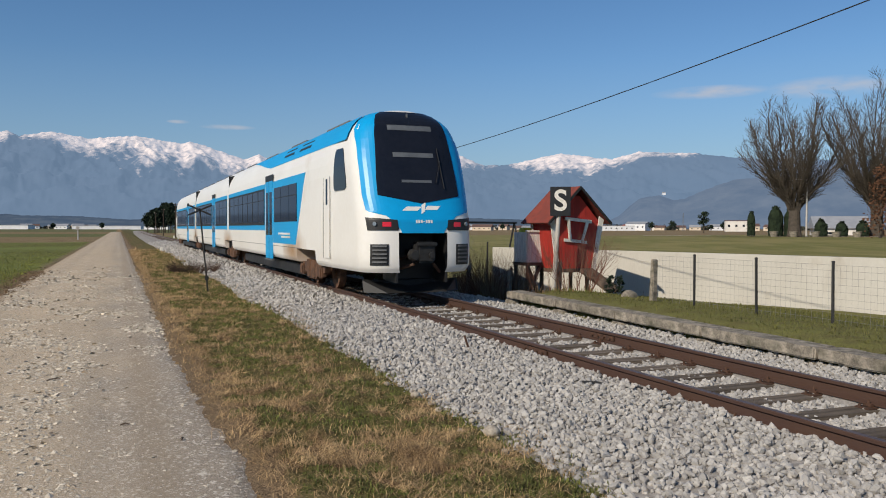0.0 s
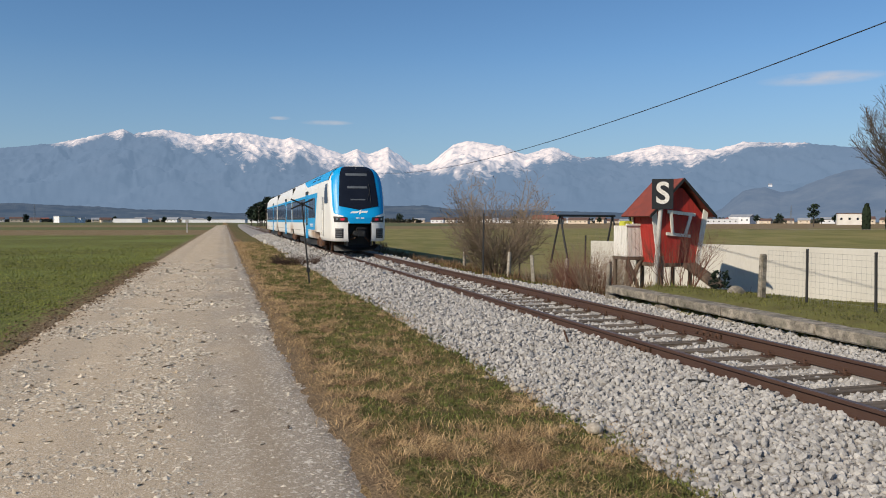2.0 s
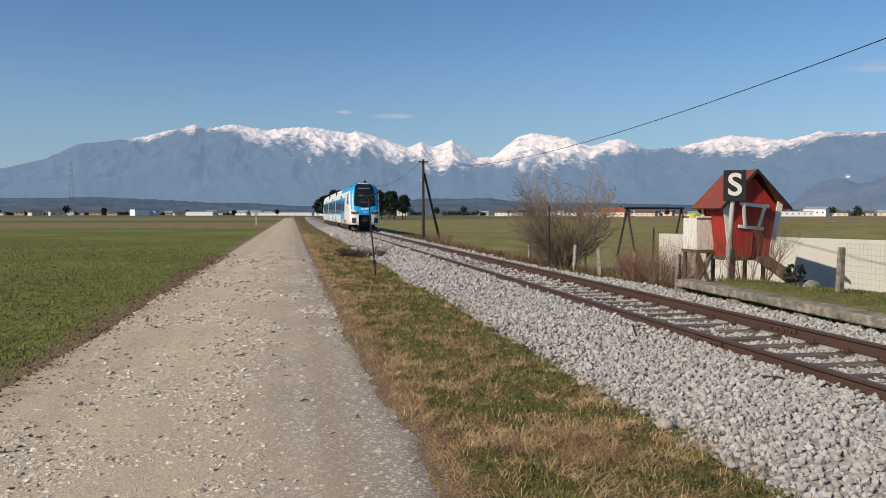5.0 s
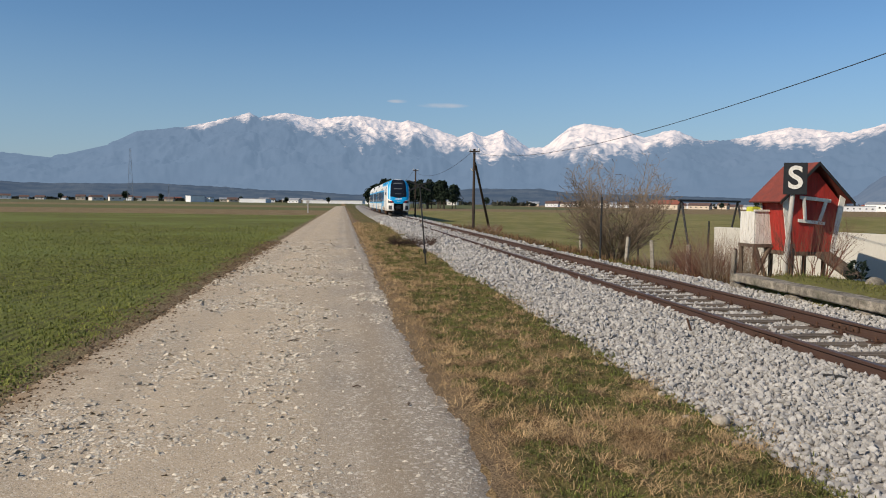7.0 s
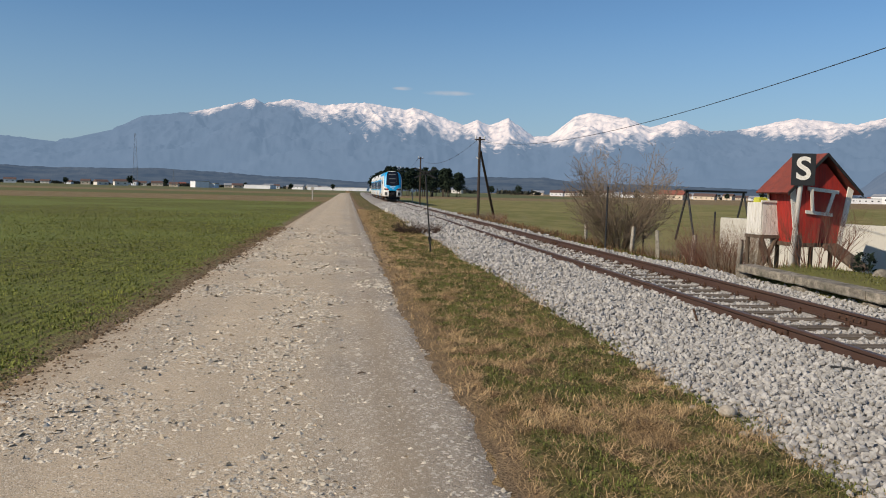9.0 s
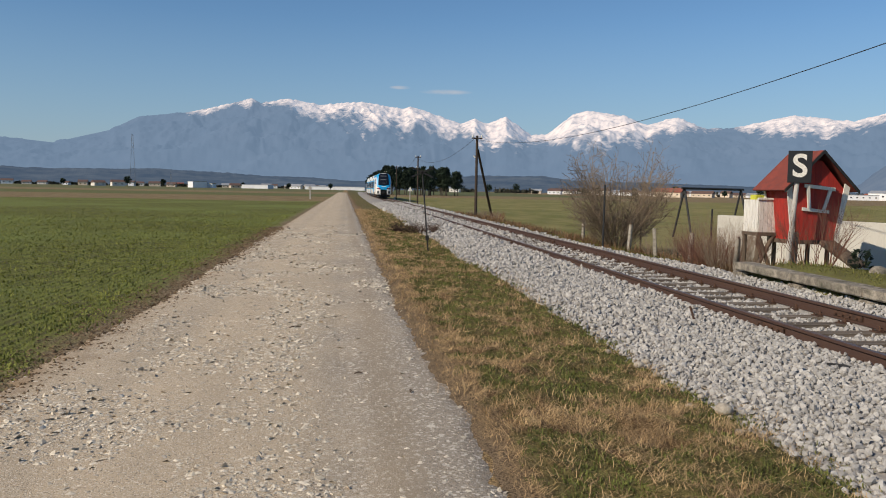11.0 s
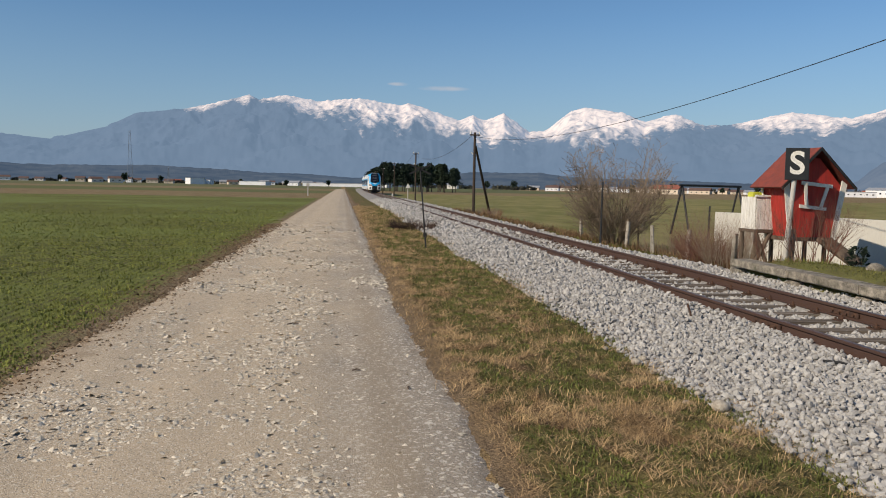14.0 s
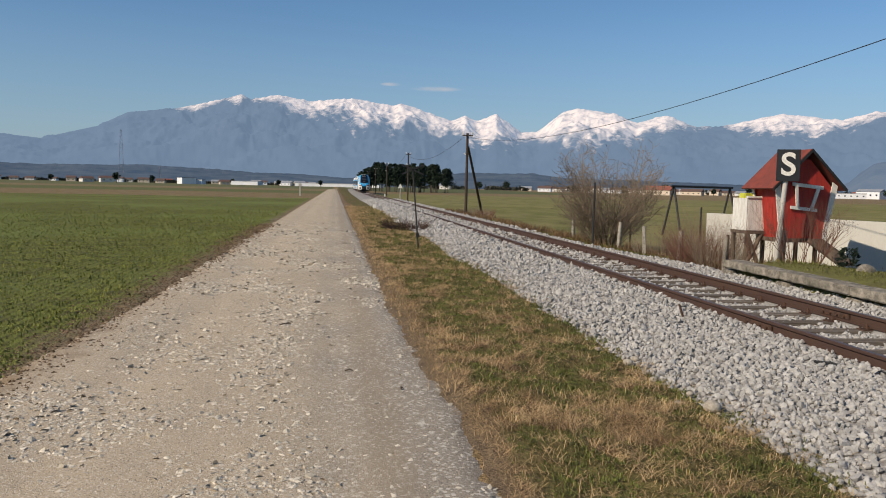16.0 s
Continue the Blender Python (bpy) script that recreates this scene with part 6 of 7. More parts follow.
for k in range(150):
    a, z = rng2.uniform(0, 6.28), rng2.uniform(0.05, 0.55)
    r = 0.26 * (1 - z * 0.8) * rng2.uniform(0.3, 1)
    c = Vector((math.cos(a) * r, math.sin(a) * r, z))
    d = Vector((math.cos(a), math.sin(a), rng2.uniform(-0.2, 0.8))).normalized()
    s = d.orthogonal().normalized() * 0.03
    bm.faces.new([bm.verts.new(c - s * 0.4), bm.verts.new(c + d * 0.06 - s), bm.verts.new(c + d * 0.13), bm.verts.new(c + d * 0.06 + s)])
lb = thing("evergreen_bush", "small dark evergreen bush before the wall", "shrub", pose(9.85, 14.3, 0.34) @ Matrix.Scale(0.72, 4))
part("leaves", bm, M_THUJA, lb)

# seed, place, height, half width, height of the crown's middle, number of limbs
TREES = [(21, 82.3, 80.5, 18.6, 7.0, 10.2, 30, "tall bare lime tree with upswept limbs and a rounded crown"), (22, 90.8, 75.2, 22.0, 6.6, 11.8, 26, "very tall bare tree with a dense twiggy crown"), (23, 98.5, 72, 20.0, 6.5, 11.0, 18, "tall bare tree beside the churchyard hedge")]
for seed, x, y, h, wide, mid, limbs, label in TREES:
    rng2 = random.Random(seed)
    t = thing("bare_tree", label, "tree", pose(x, y, lie(x, y)), "bare trees by the churchyard")
    tr = bmesh.new()
    tube(tr, (0, 0, -0.3), (0, 0, 1.2), 1.0, 0.78, n=14)
    tube(tr, (0, 0, 1.2), (0, 0, 3.4), 0.78, 0.7, n=14)
    part("trunk", tr, M_BARK, t)
    for k in range(limbs):
        a, u = 2.4 * k + rng2.uniform(-0.3, 0.3), math.sqrt(k / limbs)
        aim = (wide * u * math.cos(a), wide * u * math.sin(a), mid + (h - mid) * math.sqrt(max(0.0, 1 - u * u)) * rng2.uniform(0.9, 1.05) - 1.5 * u)
        part("limb", np_mesh("limb", *tubes_np(crown_limb(seed * 40 + k, (0.25 * math.cos(a), 0.25 * math.sin(a), 2.6 + 0.05 * k), aim, (0, 0, mid), (wide, wide, h - mid), 0.26 if k < 4 else 0.15, (0.6, 0.5, 0.5), 3.0, 1.35, 0.016, 0.3, 0.6), 3)), M_BARK, t)


def clumps(bm, rng, centre, radius, count, size, squash=1.0):
    for _ in range(count):
        d = Vector((rng.gauss(0, 1), rng.gauss(0, 1), rng.gauss(0, 1))).normalized() * radius * rng.uniform(0.35, 1.05)
        c = Vector(centre) + Vector((d.x, d.y, d.z * squash))
        for _ in range(2):
            a = Vector((rng.gauss(0, 1), rng.gauss(0, 1), rng.gauss(0, 1))).normalized() * size * rng.uniform(0.6, 1.3)
            b = a.orthogonal().normalized() * size * rng.uniform(0.4, 0.9)
            bm.faces.new([bm.verts.new(c - a), bm.verts.new(c + b), bm.verts.new(c + a), bm.verts.new(c - b)])


# churchyard hedge cones
for k, (bearing, w, h) in enumerate(((43.0, 1.3, 3.3), (44.5, 2.4, 3.9), (45.4, 2.2, 3.7), (47.2, 2.0, 2.1), (48.4, 1.9, 1.8), (49.6, 2.0, 1.9), (51.3, 1.6, 4.4), (52.6, 2.8, 4.4), (55, 2.5, 4.2))):
    rng2 = random.Random(60 + k)
    x, y = 116 * math.sin(radians(bearing)), 116 * math.cos(radians(bearing))
    t = thing("thuja", "dark clipped columnar thuja", "tree", pose(x, y, lie(x, y)), "clipped thujas by the churchyard")
    bm = bmesh.new()
    rings = []
    for j in range(9):
        z = h * j / 8
        r = w * 0.4 * (1.0 if j < 6 else (0.9, 0.68, 0.25)[j - 6])
        rings.append([bm.verts.new((r * math.cos(a) * rng2.uniform(0.85, 1.1), r * math.sin(a) * rng2.uniform(0.85, 1.1), z + rng2.uniform(-0.08, 0.08))) for a in (2 * math.pi * i / 14 for i in range(14))])
    for r0, r1 in zip(rings, rings[1:]):
        for i in range(14):
            bm.faces.new((r0[i], r0[(i + 1) % 14], r1[(i + 1) % 14], r1[i]))
    bm.faces.new(rings[-1])
    for j in range(9):
        clumps(bm, rng2, (0, 0, h * (j + 0.5) / 9), w * 0.4 * (1.0 if j < 6 else 0.75 - 0.12 * (j - 6)), 60, 0.16)
    part("foliage", bm, M_THUJA, t)
    part("trunk", tube(bmesh.new(), (0, 0, -0.1), (0, 0, h * 0.9), 0.12, 0.05, n=6), M_BARK, t)
lamp = thing("street_lamp", "tall grey street lamp with a flat arm", "street lamp", pose(82.4, 78.6, 0.7))
part("pole", tube(bmesh.new(), (0, 0, 0), (0, 0, 7.4), 0.13, 0.09, n=8), M_GREYPOST, lamp)
part("arm", box(bmesh.new(), (-0.55, 0.5, 7.4), (1.7, 0.3, 0.12), 0.03, m=pose(0, 0, 0, 0, 0, 0)), M_GREYPOST, lamp)
for k, bearing in enumerate((44.4, 45.6, 46.9, 48.1, 49.3)):
    bm = bmesh.new()
    tube(bm, (0, 0, 0), (0, 0, 0.7), 0.4, 0.55, n=12)
    p = solo("flower_tub", bm, M_CONCRETE, "round pale concrete tub by the hedge", "planter", "concrete tubs")
    p.matrix_basis = pose(111 * math.sin(radians(bearing)), 111 * math.cos(radians(bearing)), lie(111 * math.sin(radians(bearing)), 111 * math.cos(radians(bearing))))

# pine wood beside the line
rng2 = random.Random(77)
for k in range(38):
    y = rng2.uniform(275, 345)
    u = k / 37
    x = 11 + u * 29 + rng2.uniform(-1.5, 1.5)
    h = rng2.uniform(7.4, 10.6) * y / 300 * (0.85 if k in (0, 1, 25) else 1)
    t = thing("pine_tree", "dark pine with a dense rounded crown", "tree", pose(x, y, -0.3), "pine wood beside the line")
    part("trunk", tube(bmesh.new(), (0, 0, -0.2), (0.2, 0, h * 0.85), 0.2, 0.08, n=7), M_BARK, t)
    bm = bmesh.new()
    for j in range(7):
        z = h * (0.40 + 0.56 * j / 6)
        clumps(bm, rng2, (rng2.uniform(-0.6, 0.6), rng2.uniform(-0.6, 0.6), z), 2.2 * (1 - 0.45 * (j / 6) ** 2) * rng2.uniform(0.7, 1.15), 75, 0.38, 0.7)
    part("crown", bm, M_PINE, t)


# ---- far village ----
M_FARSCRUB = mat("far_scrub", (0.075, 0.07, 0.05), 0.95, second=(0.04, 0.045, 0.035), scale=0.05, fine=0.4, bump=0.0, island=0.4, spec=0.1)
M_PLASTER = [mat("pale_plaster", (0.72, 0.68, 0.62), 0.9, second=(0.62, 0.58, 0.52), scale=0.3, fine=3, bump=0.0), mat("cream_plaster", (0.66, 0.55, 0.42), 0.9, second=(0.55, 0.46, 0.36), scale=0.3, fine=3, bump=0.0), mat("white_cladding", (0.80, 0.80, 0.80), 0.7, second=(0.7, 0.7, 0.71), scale=0.3, fine=3, bump=0.0)]
M_TILE = [mat("red_tiles", (0.30, 0.09, 0.055), 0.9, second=(0.2, 0.07, 0.05), scale=0.5, fine=4, bump=0.0), mat("brown_tiles", (0.14, 0.085, 0.07), 0.9, second=(0.1, 0.06, 0.05), scale=0.5, fine=4, bump=0.0), mat("grey_sheet_roof", (0.32, 0.33, 0.35), 0.7, second=(0.25, 0.26, 0.28), scale=0.5, fine=4, bump=0.0)]


def far_house(bearing, dist, w, d, h, roof, wall_m, roof_m, label, category="house"):
    x, y = dist * math.sin(radians(bearing)), dist * math.cos(radians(bearing))
    t = thing("house" if category == "house" else "hall", label, category, pose(x, y, lie(x, y) - 0.1, 0, 0, -bearing + random.uniform(-25, 25)), "far village")
    wl_ = part("wall", box(bmesh.new(), (0, 0, h / 2), (w, d, h)), wall_m, t)
    bm = bmesh.new()
    if roof > 0:
        plate(bm, [(-w / 2 - 0.5, -d / 2 - 0.5, h), (-w / 2 - 0.5, d / 2 + 0.5, h), (-w / 2 - 0.5, 0, h + roof)], (w + 1, 0, 0))
    else:
        box(bm, (0, 0, h + 0.2), (w + 0.4, d + 0.4, 0.4))
    part("roof", bm, roof_m, t)
    n = max(2, int(w / 4)) if category == "house" else 0
    for k in range(n):
        part("window", box(bmesh.new(), (-w / 2 + (k + 0.5) * w / n, -d / 2 - 0.03, h * 0.55), (w / n * 0.28, 0.08, h * 0.2)), M_TGLASS, t)
    return t


rng2 = random.Random(5)
for bearing in (-21.5, -20.5, -19.4, -17.2, -16.3, -15.2, -13.6, -12.9, -11.6, -8.2, -7.6, -5.6, -4.9, -3.2, -2.6, -1.4):
    far_house(bearing + rng2.uniform(-0.2, 0.2), rng2.uniform(820, 1100), rng2.uniform(8, 13), 8, rng2.uniform(2.6, 4), 2.2, rng2.choice(M_PLASTER), rng2.choice(M_TILE[1:]), "small far pale house with a pitched roof")
for bearing in (-23.0, -18.0, -14.4, -12.3, -11.0, -9.0, -7.0, -4.2, -3.7, -2.0):
    far_house(bearing + rng2.uniform(-0.25, 0.25), rng2.uniform(950, 1250), rng2.uniform(6, 16), 7, rng2.uniform(2.2, 4.4), 2.0, rng2.choice(M_PLASTER), rng2.choice(M_TILE), "small far house at the foot of the hills")
for bearing in (15.0, 16.0, 19.2, 21.0, 22.4, 23.4, 24.6, 26.3, 28.0, 31.2, 32.2, 33.7, 35.0, 36.2, 37.2, 40.6, 43.0, 44.2):
    far_house(bearing + rng2.uniform(-0.25, 0.25), rng2.uniform(620, 950), rng2.uniform(7, 18), 8, rng2.uniform(2.2, 4.2), 2.2, rng2.choice(M_PLASTER), rng2.choice(M_TILE), "small far house among village gardens")
far_house(-10.0, 760, 13, 12, 5.5, 0, M_PLASTER[2], M_TILE[2], "blocky white factory hall across the fields", "hall")
far_house(-9.2, 765, 9, 9, 4, 0, M_PLASTER[2], M_TILE[2], "low white annexe of the factory", "hall")
far_house(-6.0, 800, 26, 16, 3.6, 0, M_PLASTER[2], M_TILE[2], "long low white hall across the fields", "hall")
far_house(-0.6, 820, 60, 18, 3.2, 0, M_PLASTER[2], M_TILE[2], "very long low white hall beyond the track", "hall")
far_house(2.0, 850, 40, 18, 3.2, 0, M_PLASTER[2], M_TILE[2], "low white hall behind the level crossing", "hall")
for bearing in (8.0, 13.8, 14.6, 15.3, 16.5, 17.3, 18.4, 20.0, 21.8, 24.0, 25.6, 27.0, 29.0, 30.2, 33.2, 34.4, 38.2, 39.6, 41.8):
    far_house(bearing + rng2.uniform(-0.3, 0.3), rng2.uniform(760, 1000), rng2.uniform(8, 14), 9, rng2.uniform(2.6, 4.2), 2.4, rng2.choice(M_PLASTER), rng2.choice(M_TILE), "small far house with a tiled roof at the village edge")
far_house(22.6, 560, 20, 10, 3.4, 3.0, M_PLASTER[1], M_TILE[0], "low farm building with a red roof in the meadow")
far_house(34.2, 700, 26, 14, 4.0, 0, M_PLASTER[2], M_TILE[2], "long white flat-roofed house at the village edge")
far_house(35.6, 720, 18, 12, 6.0, 2, M_PLASTER[2], M_TILE[2], "white two-storey house at the village edge")
far_house(48.2, 190, 10, 10, 2.2, 2.6, M_PLASTER[0], M_TILE[2], "low house with a broad grey roof behind the bare trees")
far_house(42.2, 560, 18, 12, 7, 0, M_PLASTER[0], M_TILE[1], "pale block at the village edge")
M_BEECH = mat("withered_beech_leaves", (0.15, 0.075, 0.04), 0.95, second=(0.08, 0.042, 0.026), scale=2, fine=12, bump=0.0, island=0.4, spec=0.1)
rng3 = random.Random(91)
x, y = 101 * math.sin(radians(50.6)), 101 * math.cos(radians(50.6))
t = thing("beech_tree", "young beech still holding its withered brown leaves", "tree", pose(x, y, lie(x, y)))
part("trunk", tube(bmesh.new(), (0, 0, -0.1), (0.1, 0, 6.5), 0.18, 0.06, n=7), M_BARK, t)
bm = bmesh.new()
for j in range(8):
    clumps(bm, rng3, (rng3.uniform(-0.4, 0.4), rng3.uniform(-0.4, 0.4), 1.4 + 0.85 * j), 1.7 * (1 - 0.075 * j), 90, 0.17)
part("crown", bm, M_BEECH, t)
x, y = 350 * math.sin(radians(39.95)), 350 * math.cos(radians(39.95))
t = thing("village_pine", "lone dark pine standing among the village houses", "tree", pose(x, y, lie(x, y)))
part("trunk", tube(bmesh.new(), (0, 0, -0.1), (0, 0, 8.0), 0.25, 0.1, n=7), M_BARK, t)
bm = bmesh.new()
for c, r in (((-0.8, 0, 4.6), 1.9), ((1.0, 0.4, 5.4), 1.8), ((-0.4, 0, 7.0), 2.0), ((0.6, 0, 8.2), 1.5)):
    clumps(bm, rng3, c, r, 110, 0.4, 0.6)
part("crown", bm, M_PINE, t)
lane_v = []
for bearing in np.arange(36.0, 60.0, 0.5):
    for d in (112.0, 115.0):
        x, y = d * math.sin(radians(bearing)) / math.cos(radians(bearing - 40)), d * math.cos(radians(bearing)) / math.cos(radians(bearing - 40))
        lane_v.append((x, y, lie(x, y) + 0.06))
k = np.arange(len(lane_v) // 2 - 1)[:, None] * 2
solo("lane", np_mesh("lane", lane_v, k + np.array([[0, 2, 3, 1]])), M_ROAD, "pale gravel lane across the far meadow", kind="structure")
# church on its hill
far_house(37.3, 2440, 9, 8, 6, 3, M_PLASTER[2], M_TILE[2], "white church far off on its wooded hill", "church").location.z = 99
for k, bearing in enumerate((16.9, 17.8, 20.3, 23.0, 26.2, 28.4, 31.6, 36.5, 37.9, 40.4, 41.2, 10.2, 12.1, 7.0, -18.3, -14.4, -12.2, -7.0, -3.9, -1.0)):
    rng3 = random.Random(200 + k)
    dist = rng3.uniform(600, 800) if bearing > 5 else rng3.uniform(700, 850)
    h = rng3.uniform(5, 9)
    x, y = dist * math.sin(radians(bearing)), dist * math.cos(radians(bearing))
    t = thing("garden_tree", "dark far tree among the village houses", "tree", pose(x, y, lie(x, y)), "trees of the far village")
    part("trunk", tube(bmesh.new(), (0, 0, 0), (0, 0, h * 0.6), 0.3, 0.15, n=6), M_BARK, t)
    bm = bmesh.new()
    clumps(bm, rng3, (0, 0, h * 0.62), h * 0.36, 160, 0.7)
    part("crown", bm, M_PINE, t)
# hedges and scrub in front of the village and along the foot of the hills
rng3 = random.Random(77)
bm = bmesh.new()
for k in range(900):
    bearing = rng3.uniform(-24, 47)
    if 0.5 < bearing < 6 or noise.noise((bearing * 0.45, 3, 1)) < -0.2:
        continue
    dist = rng3.uniform(1050, 1250) if bearing < 5 else rng3.uniform(900, 1100)
    r = rng3.uniform(1.4, 4.2) * (0.6 if bearing < 5 else 1.0)
    x, y = dist * math.sin(radians(bearing)), dist * math.cos(radians(bearing))
    clumps(bm, rng3, (x, y, lie(x, y) + r * 0.7), r * rng3.uniform(1, 1.7), 14, 1.7, 0.62)
solo("village_scrub", bm, M_FARSCRUB, "brown-green scrub and hedges round the far village", kind="stuff")


def mast(bearing, dist, h, w):
    x, y = dist * math.sin(radians(bearing)), dist * math.cos(radians(bearing))
    t = thing("lattice_mast", "slender far steel lattice mast above the fields", "mast", pose(x, y, -0.2, 0, 0, -bearing), "far masts")
    segs = []
    n = 14
    for k in range(n):
        a, b = k / n, (k + 1) / n
        wa, wb = w * (1 - 0.8 * a), w * (1 - 0.8 * b)
        for sx, sy in ((-1, -1), (1, -1), (1, 1), (-1, 1)):
            segs.append(((sx * wa, sy * wa, a * h), (sx * wb, sy * wb, b * h), 0.10, 0.09))
            segs.append(((sx * wa, sy * wa, a * h), (-sy * wb, sx * wb, b * h), 0.05, 0.05))
    part("lattice", np_mesh("lattice", *tubes_np(segs, 4)), M_GREYMAST, t)
    return t


M_GREYMAST = mat("grey_galvanised_mast", (0.22, 0.24, 0.27), 0.7, 0.3, second=(0.16, 0.18, 0.2), scale=1, fine=5, bump=0.0)
mast(-14.1, 620, 38, 2.0)
mast(-11.7, 700, 14, 0.9)
mast(38.6, 600, 13, 0.8)


# ---- grass ----
def blades(name, spots, label, material, seed, lean=0.5, width=0.004):
    """Blades of grass, each a bent strip of two faces. spots: x, y, z, length, heading."""
    rng = np.random.default_rng(seed)
    P = np.asarray(spots, float)
    n = len(P)
    L = P[:, 3:4]
    a = P[:, 4]
    d = np.stack([np.cos(a), np.sin(a), np.zeros(n)], 1)
    s = np.stack([-np.sin(a), np.cos(a), np.zeros(n)], 1) * (width * rng.uniform(0.6, 1.5, n) * (1 + 0.05 * P[:, 1]))[:, None]
    tilt = np.clip(rng.normal(lean, 0.25, n), 0.02, 0.98)[:, None]
    up = np.array([0, 0, 1.0])
    base = P[:, :3]
    mid = base + L * 0.55 * (d * tilt * 0.8 + up * (1 - tilt * 0.7))
    tip = base + L * (d * tilt + up * (1 - tilt) * 0.85)
    V = np.stack([base - s, base + s, mid + s * 0.8, mid - s * 0.8, tip], 1).reshape(-1, 3)
    k = np.arange(n)[:, None] * 5
    F = np.concatenate([k + np.array([[0, 1, 2]]), k + np.array([[0, 2, 3]]), k + np.array([[3, 2, 4]])])
    return solo(name, np_mesh(name, V, F), material, label, kind="stuff")


rng = np.random.default_rng(11)
straw_spots, green_spots, moss_spots = [], [], []
for k in range(370000):
    y = rng.uniform(-5, 2.4) if k % 9 == 0 else 2.3 + 62 * rng.random() ** 2.5
    x = rng.uniform(0.6, 3.5)
    edge = 0.88 + 0.12 * noise.noise((0.3, y * 0.7, 2)) + 0.06 * noise.noise((0.3, y * 2.6, 9)) + 0.2 * smooth(9, 4, y)
    if x < edge + 0.06 * rng.normal() or x < edge + 0.25 and rng.random() < 0.4:
        continue
    if x > TRACK_X + toe(y) + 0.10 + 0.07 * rng.normal():
        continue
    ground = max(turf_z(x, y), bed_z(x, y) if x > 2.8 else -1)
    dry = dryness(x, y) + 0.16 * rng.normal()
    near = 1 + 0.03 * max(0, y)
    tuft = noise.noise((x * 4.5, y * 4.0, 31))
    if dry > 0.08:
        # flattened stalks that lie together in swathes
        heading = 9.0 * noise.noise((x * 2.2, y * 2.0, 31)) + rng.normal(0, 1.25)
        if rng.random() < 0.75:
            straw_spots.append((x, y, ground + rng.uniform(0.0, 0.03), rng.uniform(0.05, 0.19) * near, heading))
        continue
    if tuft > -0.12 and rng.random() < 0.85:
        green_spots.append((x, y, ground - 0.005, rng.uniform(0.02, 0.05 + 0.05 * max(0, tuft)) * near, rng.uniform(0, 6.28)))
    elif rng.random() < 0.45:
        moss_spots.append((x, y, ground - 0.004, rng.uniform(0.02, 0.05) * near, rng.uniform(0, 6.28)))
    elif rng.random() < 0.3:
        straw_spots.append((x, y, ground + rng.uniform(0, 0.03), rng.uniform(0.05, 0.15) * near, rng.uniform(0, 6.28)))
blades("dry_grass", straw_spots, "matted dry straw-coloured winter grass on the verge", M_STRAW, 1, 0.95, 0.0012)
blades("green_grass", green_spots, "short green grass in tufts between the dry stalks", M_GREEN, 2, 0.55, 0.003)
blades("mossy_growth", moss_spots, "dark brown-green moss and dead leaves on the verge", M_MOSS, 5, 0.75, 0.004)
spots = []
for k in range(165000):
    y = rng.uniform(-5, 6) if k % 14 == 0 else 6.0 + 64 * rng.random() ** 1.9
    x = -2.75 - (3.5 + 0.62 * max(0, y)) * rng.random() ** 1.25
    ragged = x + 0.55 * noise.noise((0.5, y * 0.8, 0)) + 0.3 * noise.noise((x * 2, y * 3, 7))
    if rng.random() < smooth(-3.7, -2.85, ragged) or rng.random() > smooth(72, 22, y):
        continue
    if noise.noise((x * 3.2, y * 2.4, 13)) < -0.22 and rng.random() < 0.7:
        continue
    x = round(x / 0.15) * 0.15 + rng.normal(0, 0.035)
    spots.append((x, y, lie(x, y) - 0.005, rng.uniform(0.03, 0.075) * (1 + 0.015 * y), rng.uniform(0, 6.28)))
blades("young_wheat", spots, "young green wheat in drilled rows", M_CROP, 3, 0.6, 0.005)
pts, sizes = [], []
for k in range(5000):
    y = 5.5 + 30 * rng.random() ** 1.6
    x = -2.95 + rng.normal(0, 0.28)
    s = rng.uniform(0.008, 0.03) * (0.6 + y / 22)
    pts.append((x, y, max(lie(x, y), road_z(x, y)) - s * 0.05))
    sizes.append(s)
scatter_stones("soil_crumbs", pts, sizes, M_SOIL, "dark crumbs of earth along the field's edge", 8, flat=0.7, simple=True)
spots = []
for k in range(26000):
    y = rng.uniform(3.5, 19)
    x = rng.uniform(7.82, 13.8)
    if x > wall_x(y) - 0.12:
        continue
    spots.append((x, y, lie(x, y) - 0.005, rng.uniform(0.03, 0.08), rng.uniform(0, 6.28)))
blades("lawn_grass", spots, "short mossy lawn grass behind the platform edge", M_LAWN, 4, 0.5, 0.004)
spots, low_spots = [], []
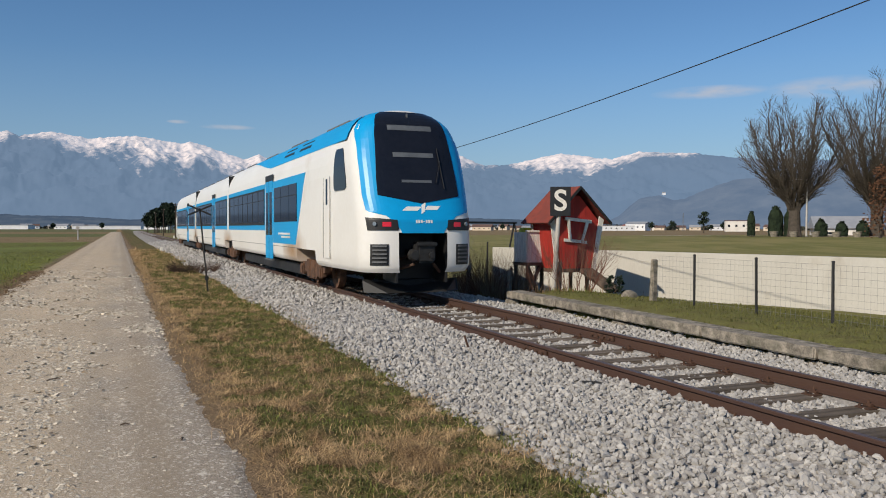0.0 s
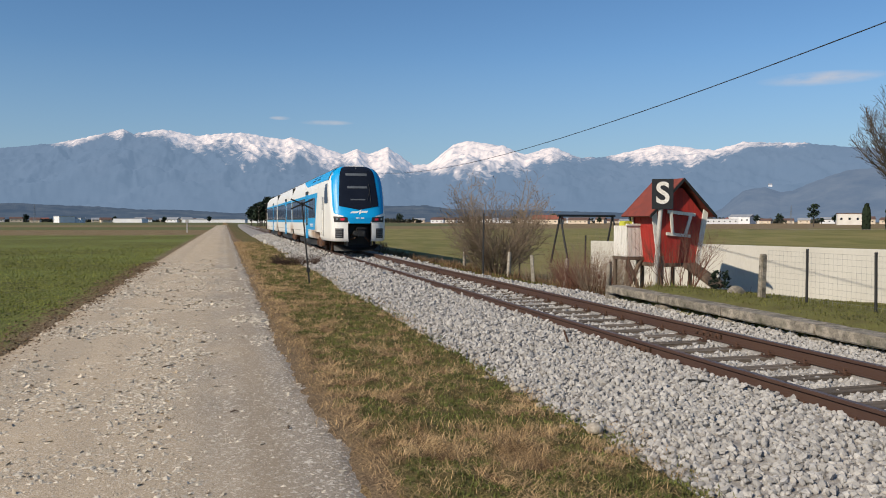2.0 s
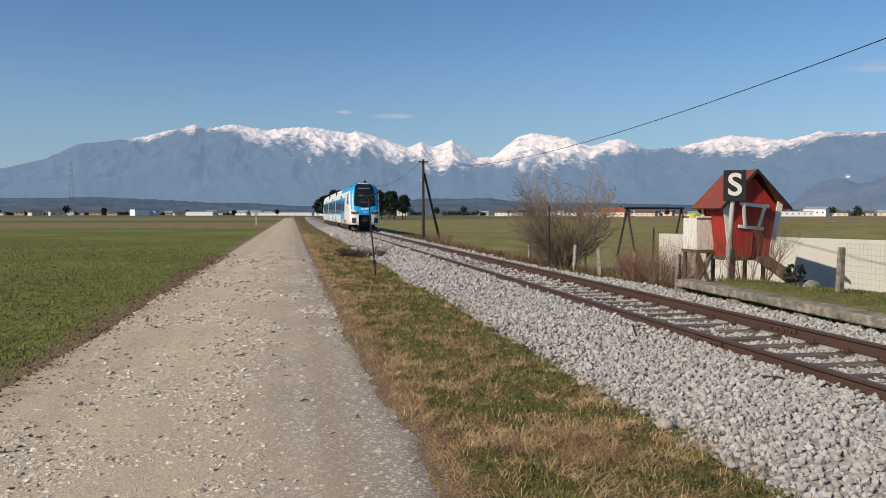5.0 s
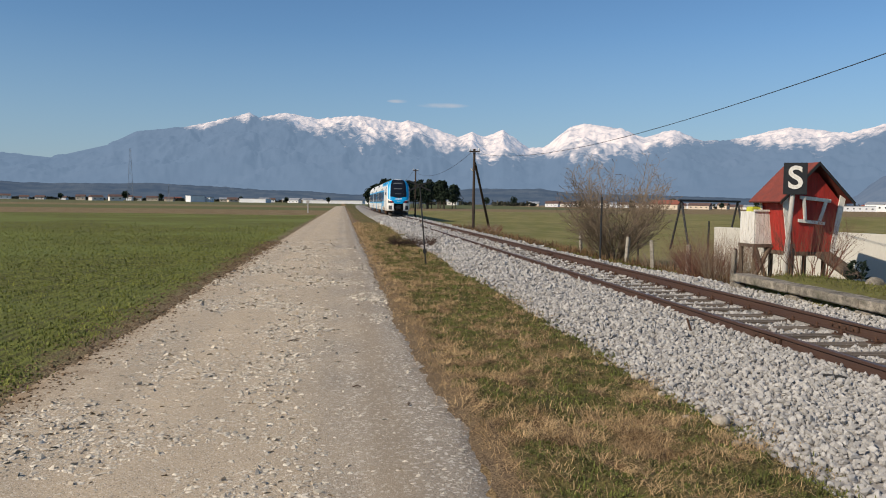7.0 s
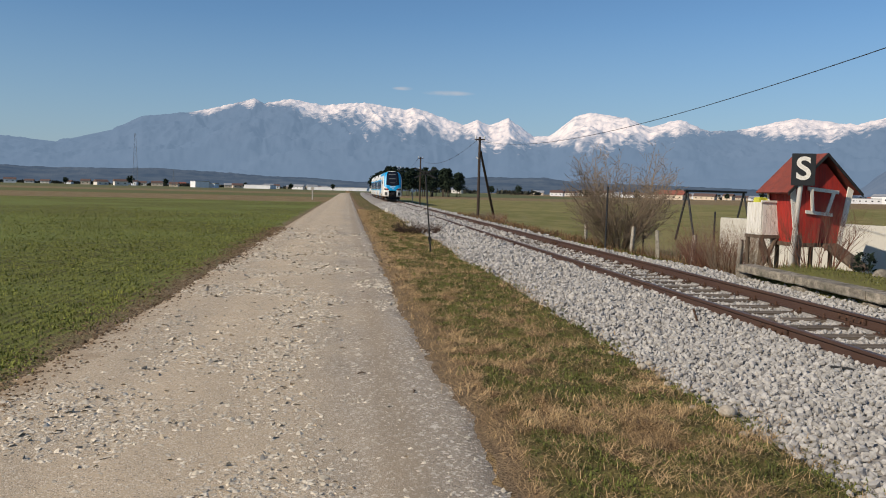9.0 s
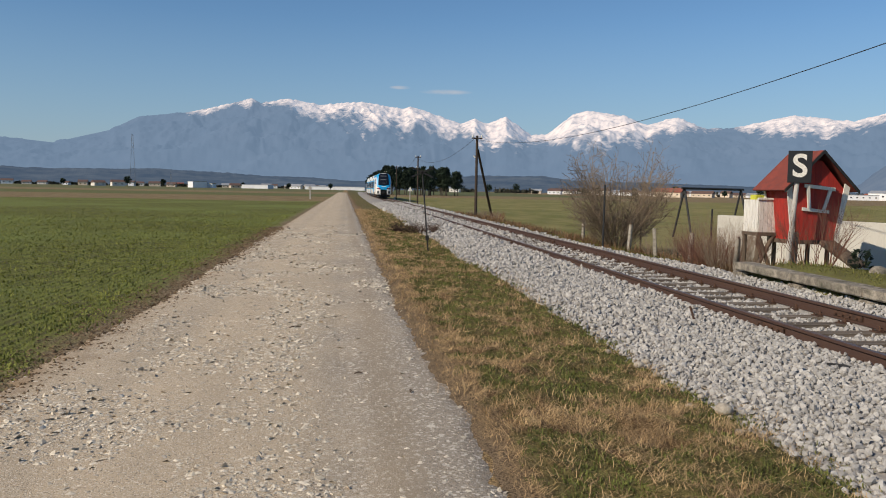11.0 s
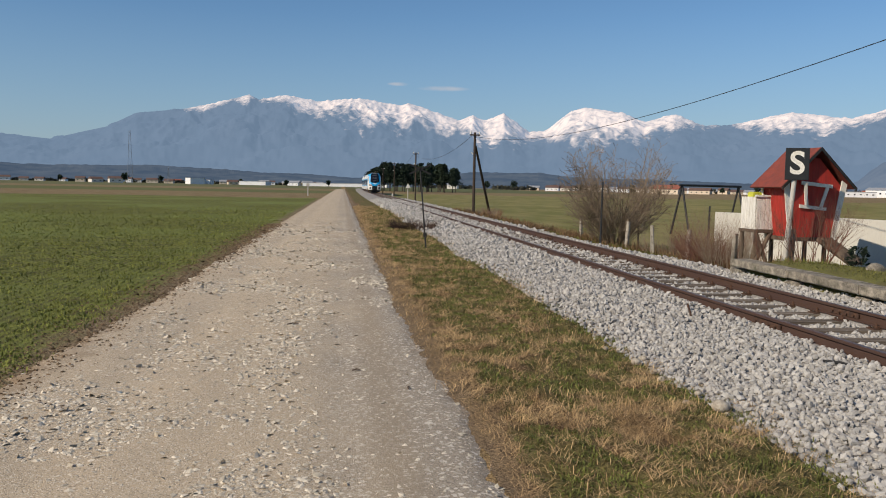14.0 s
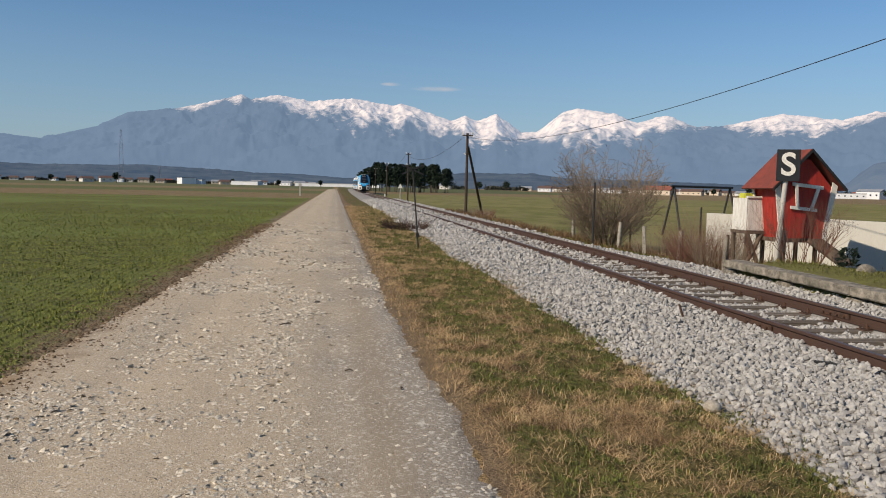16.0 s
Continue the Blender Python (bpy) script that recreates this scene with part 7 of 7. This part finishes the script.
for k in range(30000):
    y = rng.uniform(14.4, 60)
    x = rng.normal(8.95, 0.5)
    if y > 24:
        x -= 0.35
    if x < 8.05 + 0.3 * noise.noise((1, y * 0.8, 3)) - 0.45 * smooth(18, 26, y):
        continue
    if rng.random() < 0.3 + 0.9 * noise.noise((x, y * 0.7, 4)):
        spots.append((x, y, lie(x, y) - 0.01, rng.uniform(0.12, 0.5), rng.uniform(0, 6.28)))
    else:
        low_spots.append((x, y, lie(x, y) - 0.01, rng.uniform(0.05, 0.2), rng.uniform(0, 6.28)))
blades("dry_weeds_strip", spots, "strip of tall dead brown weeds beside the track", M_WEED, 6, 0.35, 0.0026)
blades("meadow_grass", low_spots, "low brownish meadow grass beside the track", M_GREEN, 7, 0.5, 0.003)


# ---- bits and pieces on the ground ----
bm = bmesh.new()
tube(bm, (0, 0, -0.05), (-0.06, 0.05, 0.17), 0.016, 0.014, n=7)
b = solo("iron_pin", bm, M_STEEL, "rusty iron pin leaning out of the ballast", "iron pin")
b.matrix_basis = pose(4.46, 9.7, 0.15)
for x, y, r, l in ((0.15, 7.48, 8, 0.08), (-0.58, 9.85, 20, 0.14), (0.58, 6.72, 80, 0.05)):
    bm = bmesh.new()
    tube(bm, (-l / 2, 0, 0.01), (0, 0.008, 0.02), 0.007, 0.008, n=6)
    tube(bm, (0, 0.008, 0.02), (l / 2, -0.006, 0.012), 0.008, 0.004, n=6)
    b = solo("stick", bm, M_TIMBER, "short dark stick on the farm track", "stick", "sticks on the track")
    b.matrix_basis = pose(x, y, road_z(x, y), 0, 0, r)
bm = bmesh.new()
pts = [Vector((4.5 + 0.1 * k, 6.95 - 0.15 * k + 0.03 * math.sin(k * 1.7), 0.19 + 0.012 * math.sin(k * 2.3))) for k in range(7)]
for p, q in zip(pts, pts[1:]):
    tube(bm, p, q, 0.012, n=6)
solo("cable_end", bm, M_DARKSTEEL, "dark piece of old cable on the ballast", "cable")

# ---- what moves ----
TRAIN_ROWS = [(0.0, 14.9), (0.5, 19.8), (1.0, 24.8), (2.0, 34.8), (3.0, 44.8), (4.0, 54.9), (5.0, 65.0), (7.5, 91.5), (9.0, 108.0), (11.5, 134.5), (13.5, 156.5), (16.0, 184.0)]


def motions():
    walk(train, [(t, pose(TRACK_X + bend(y + 10), y, RAIL_Z)) for t, y in TRAIN_ROWS])


motions()
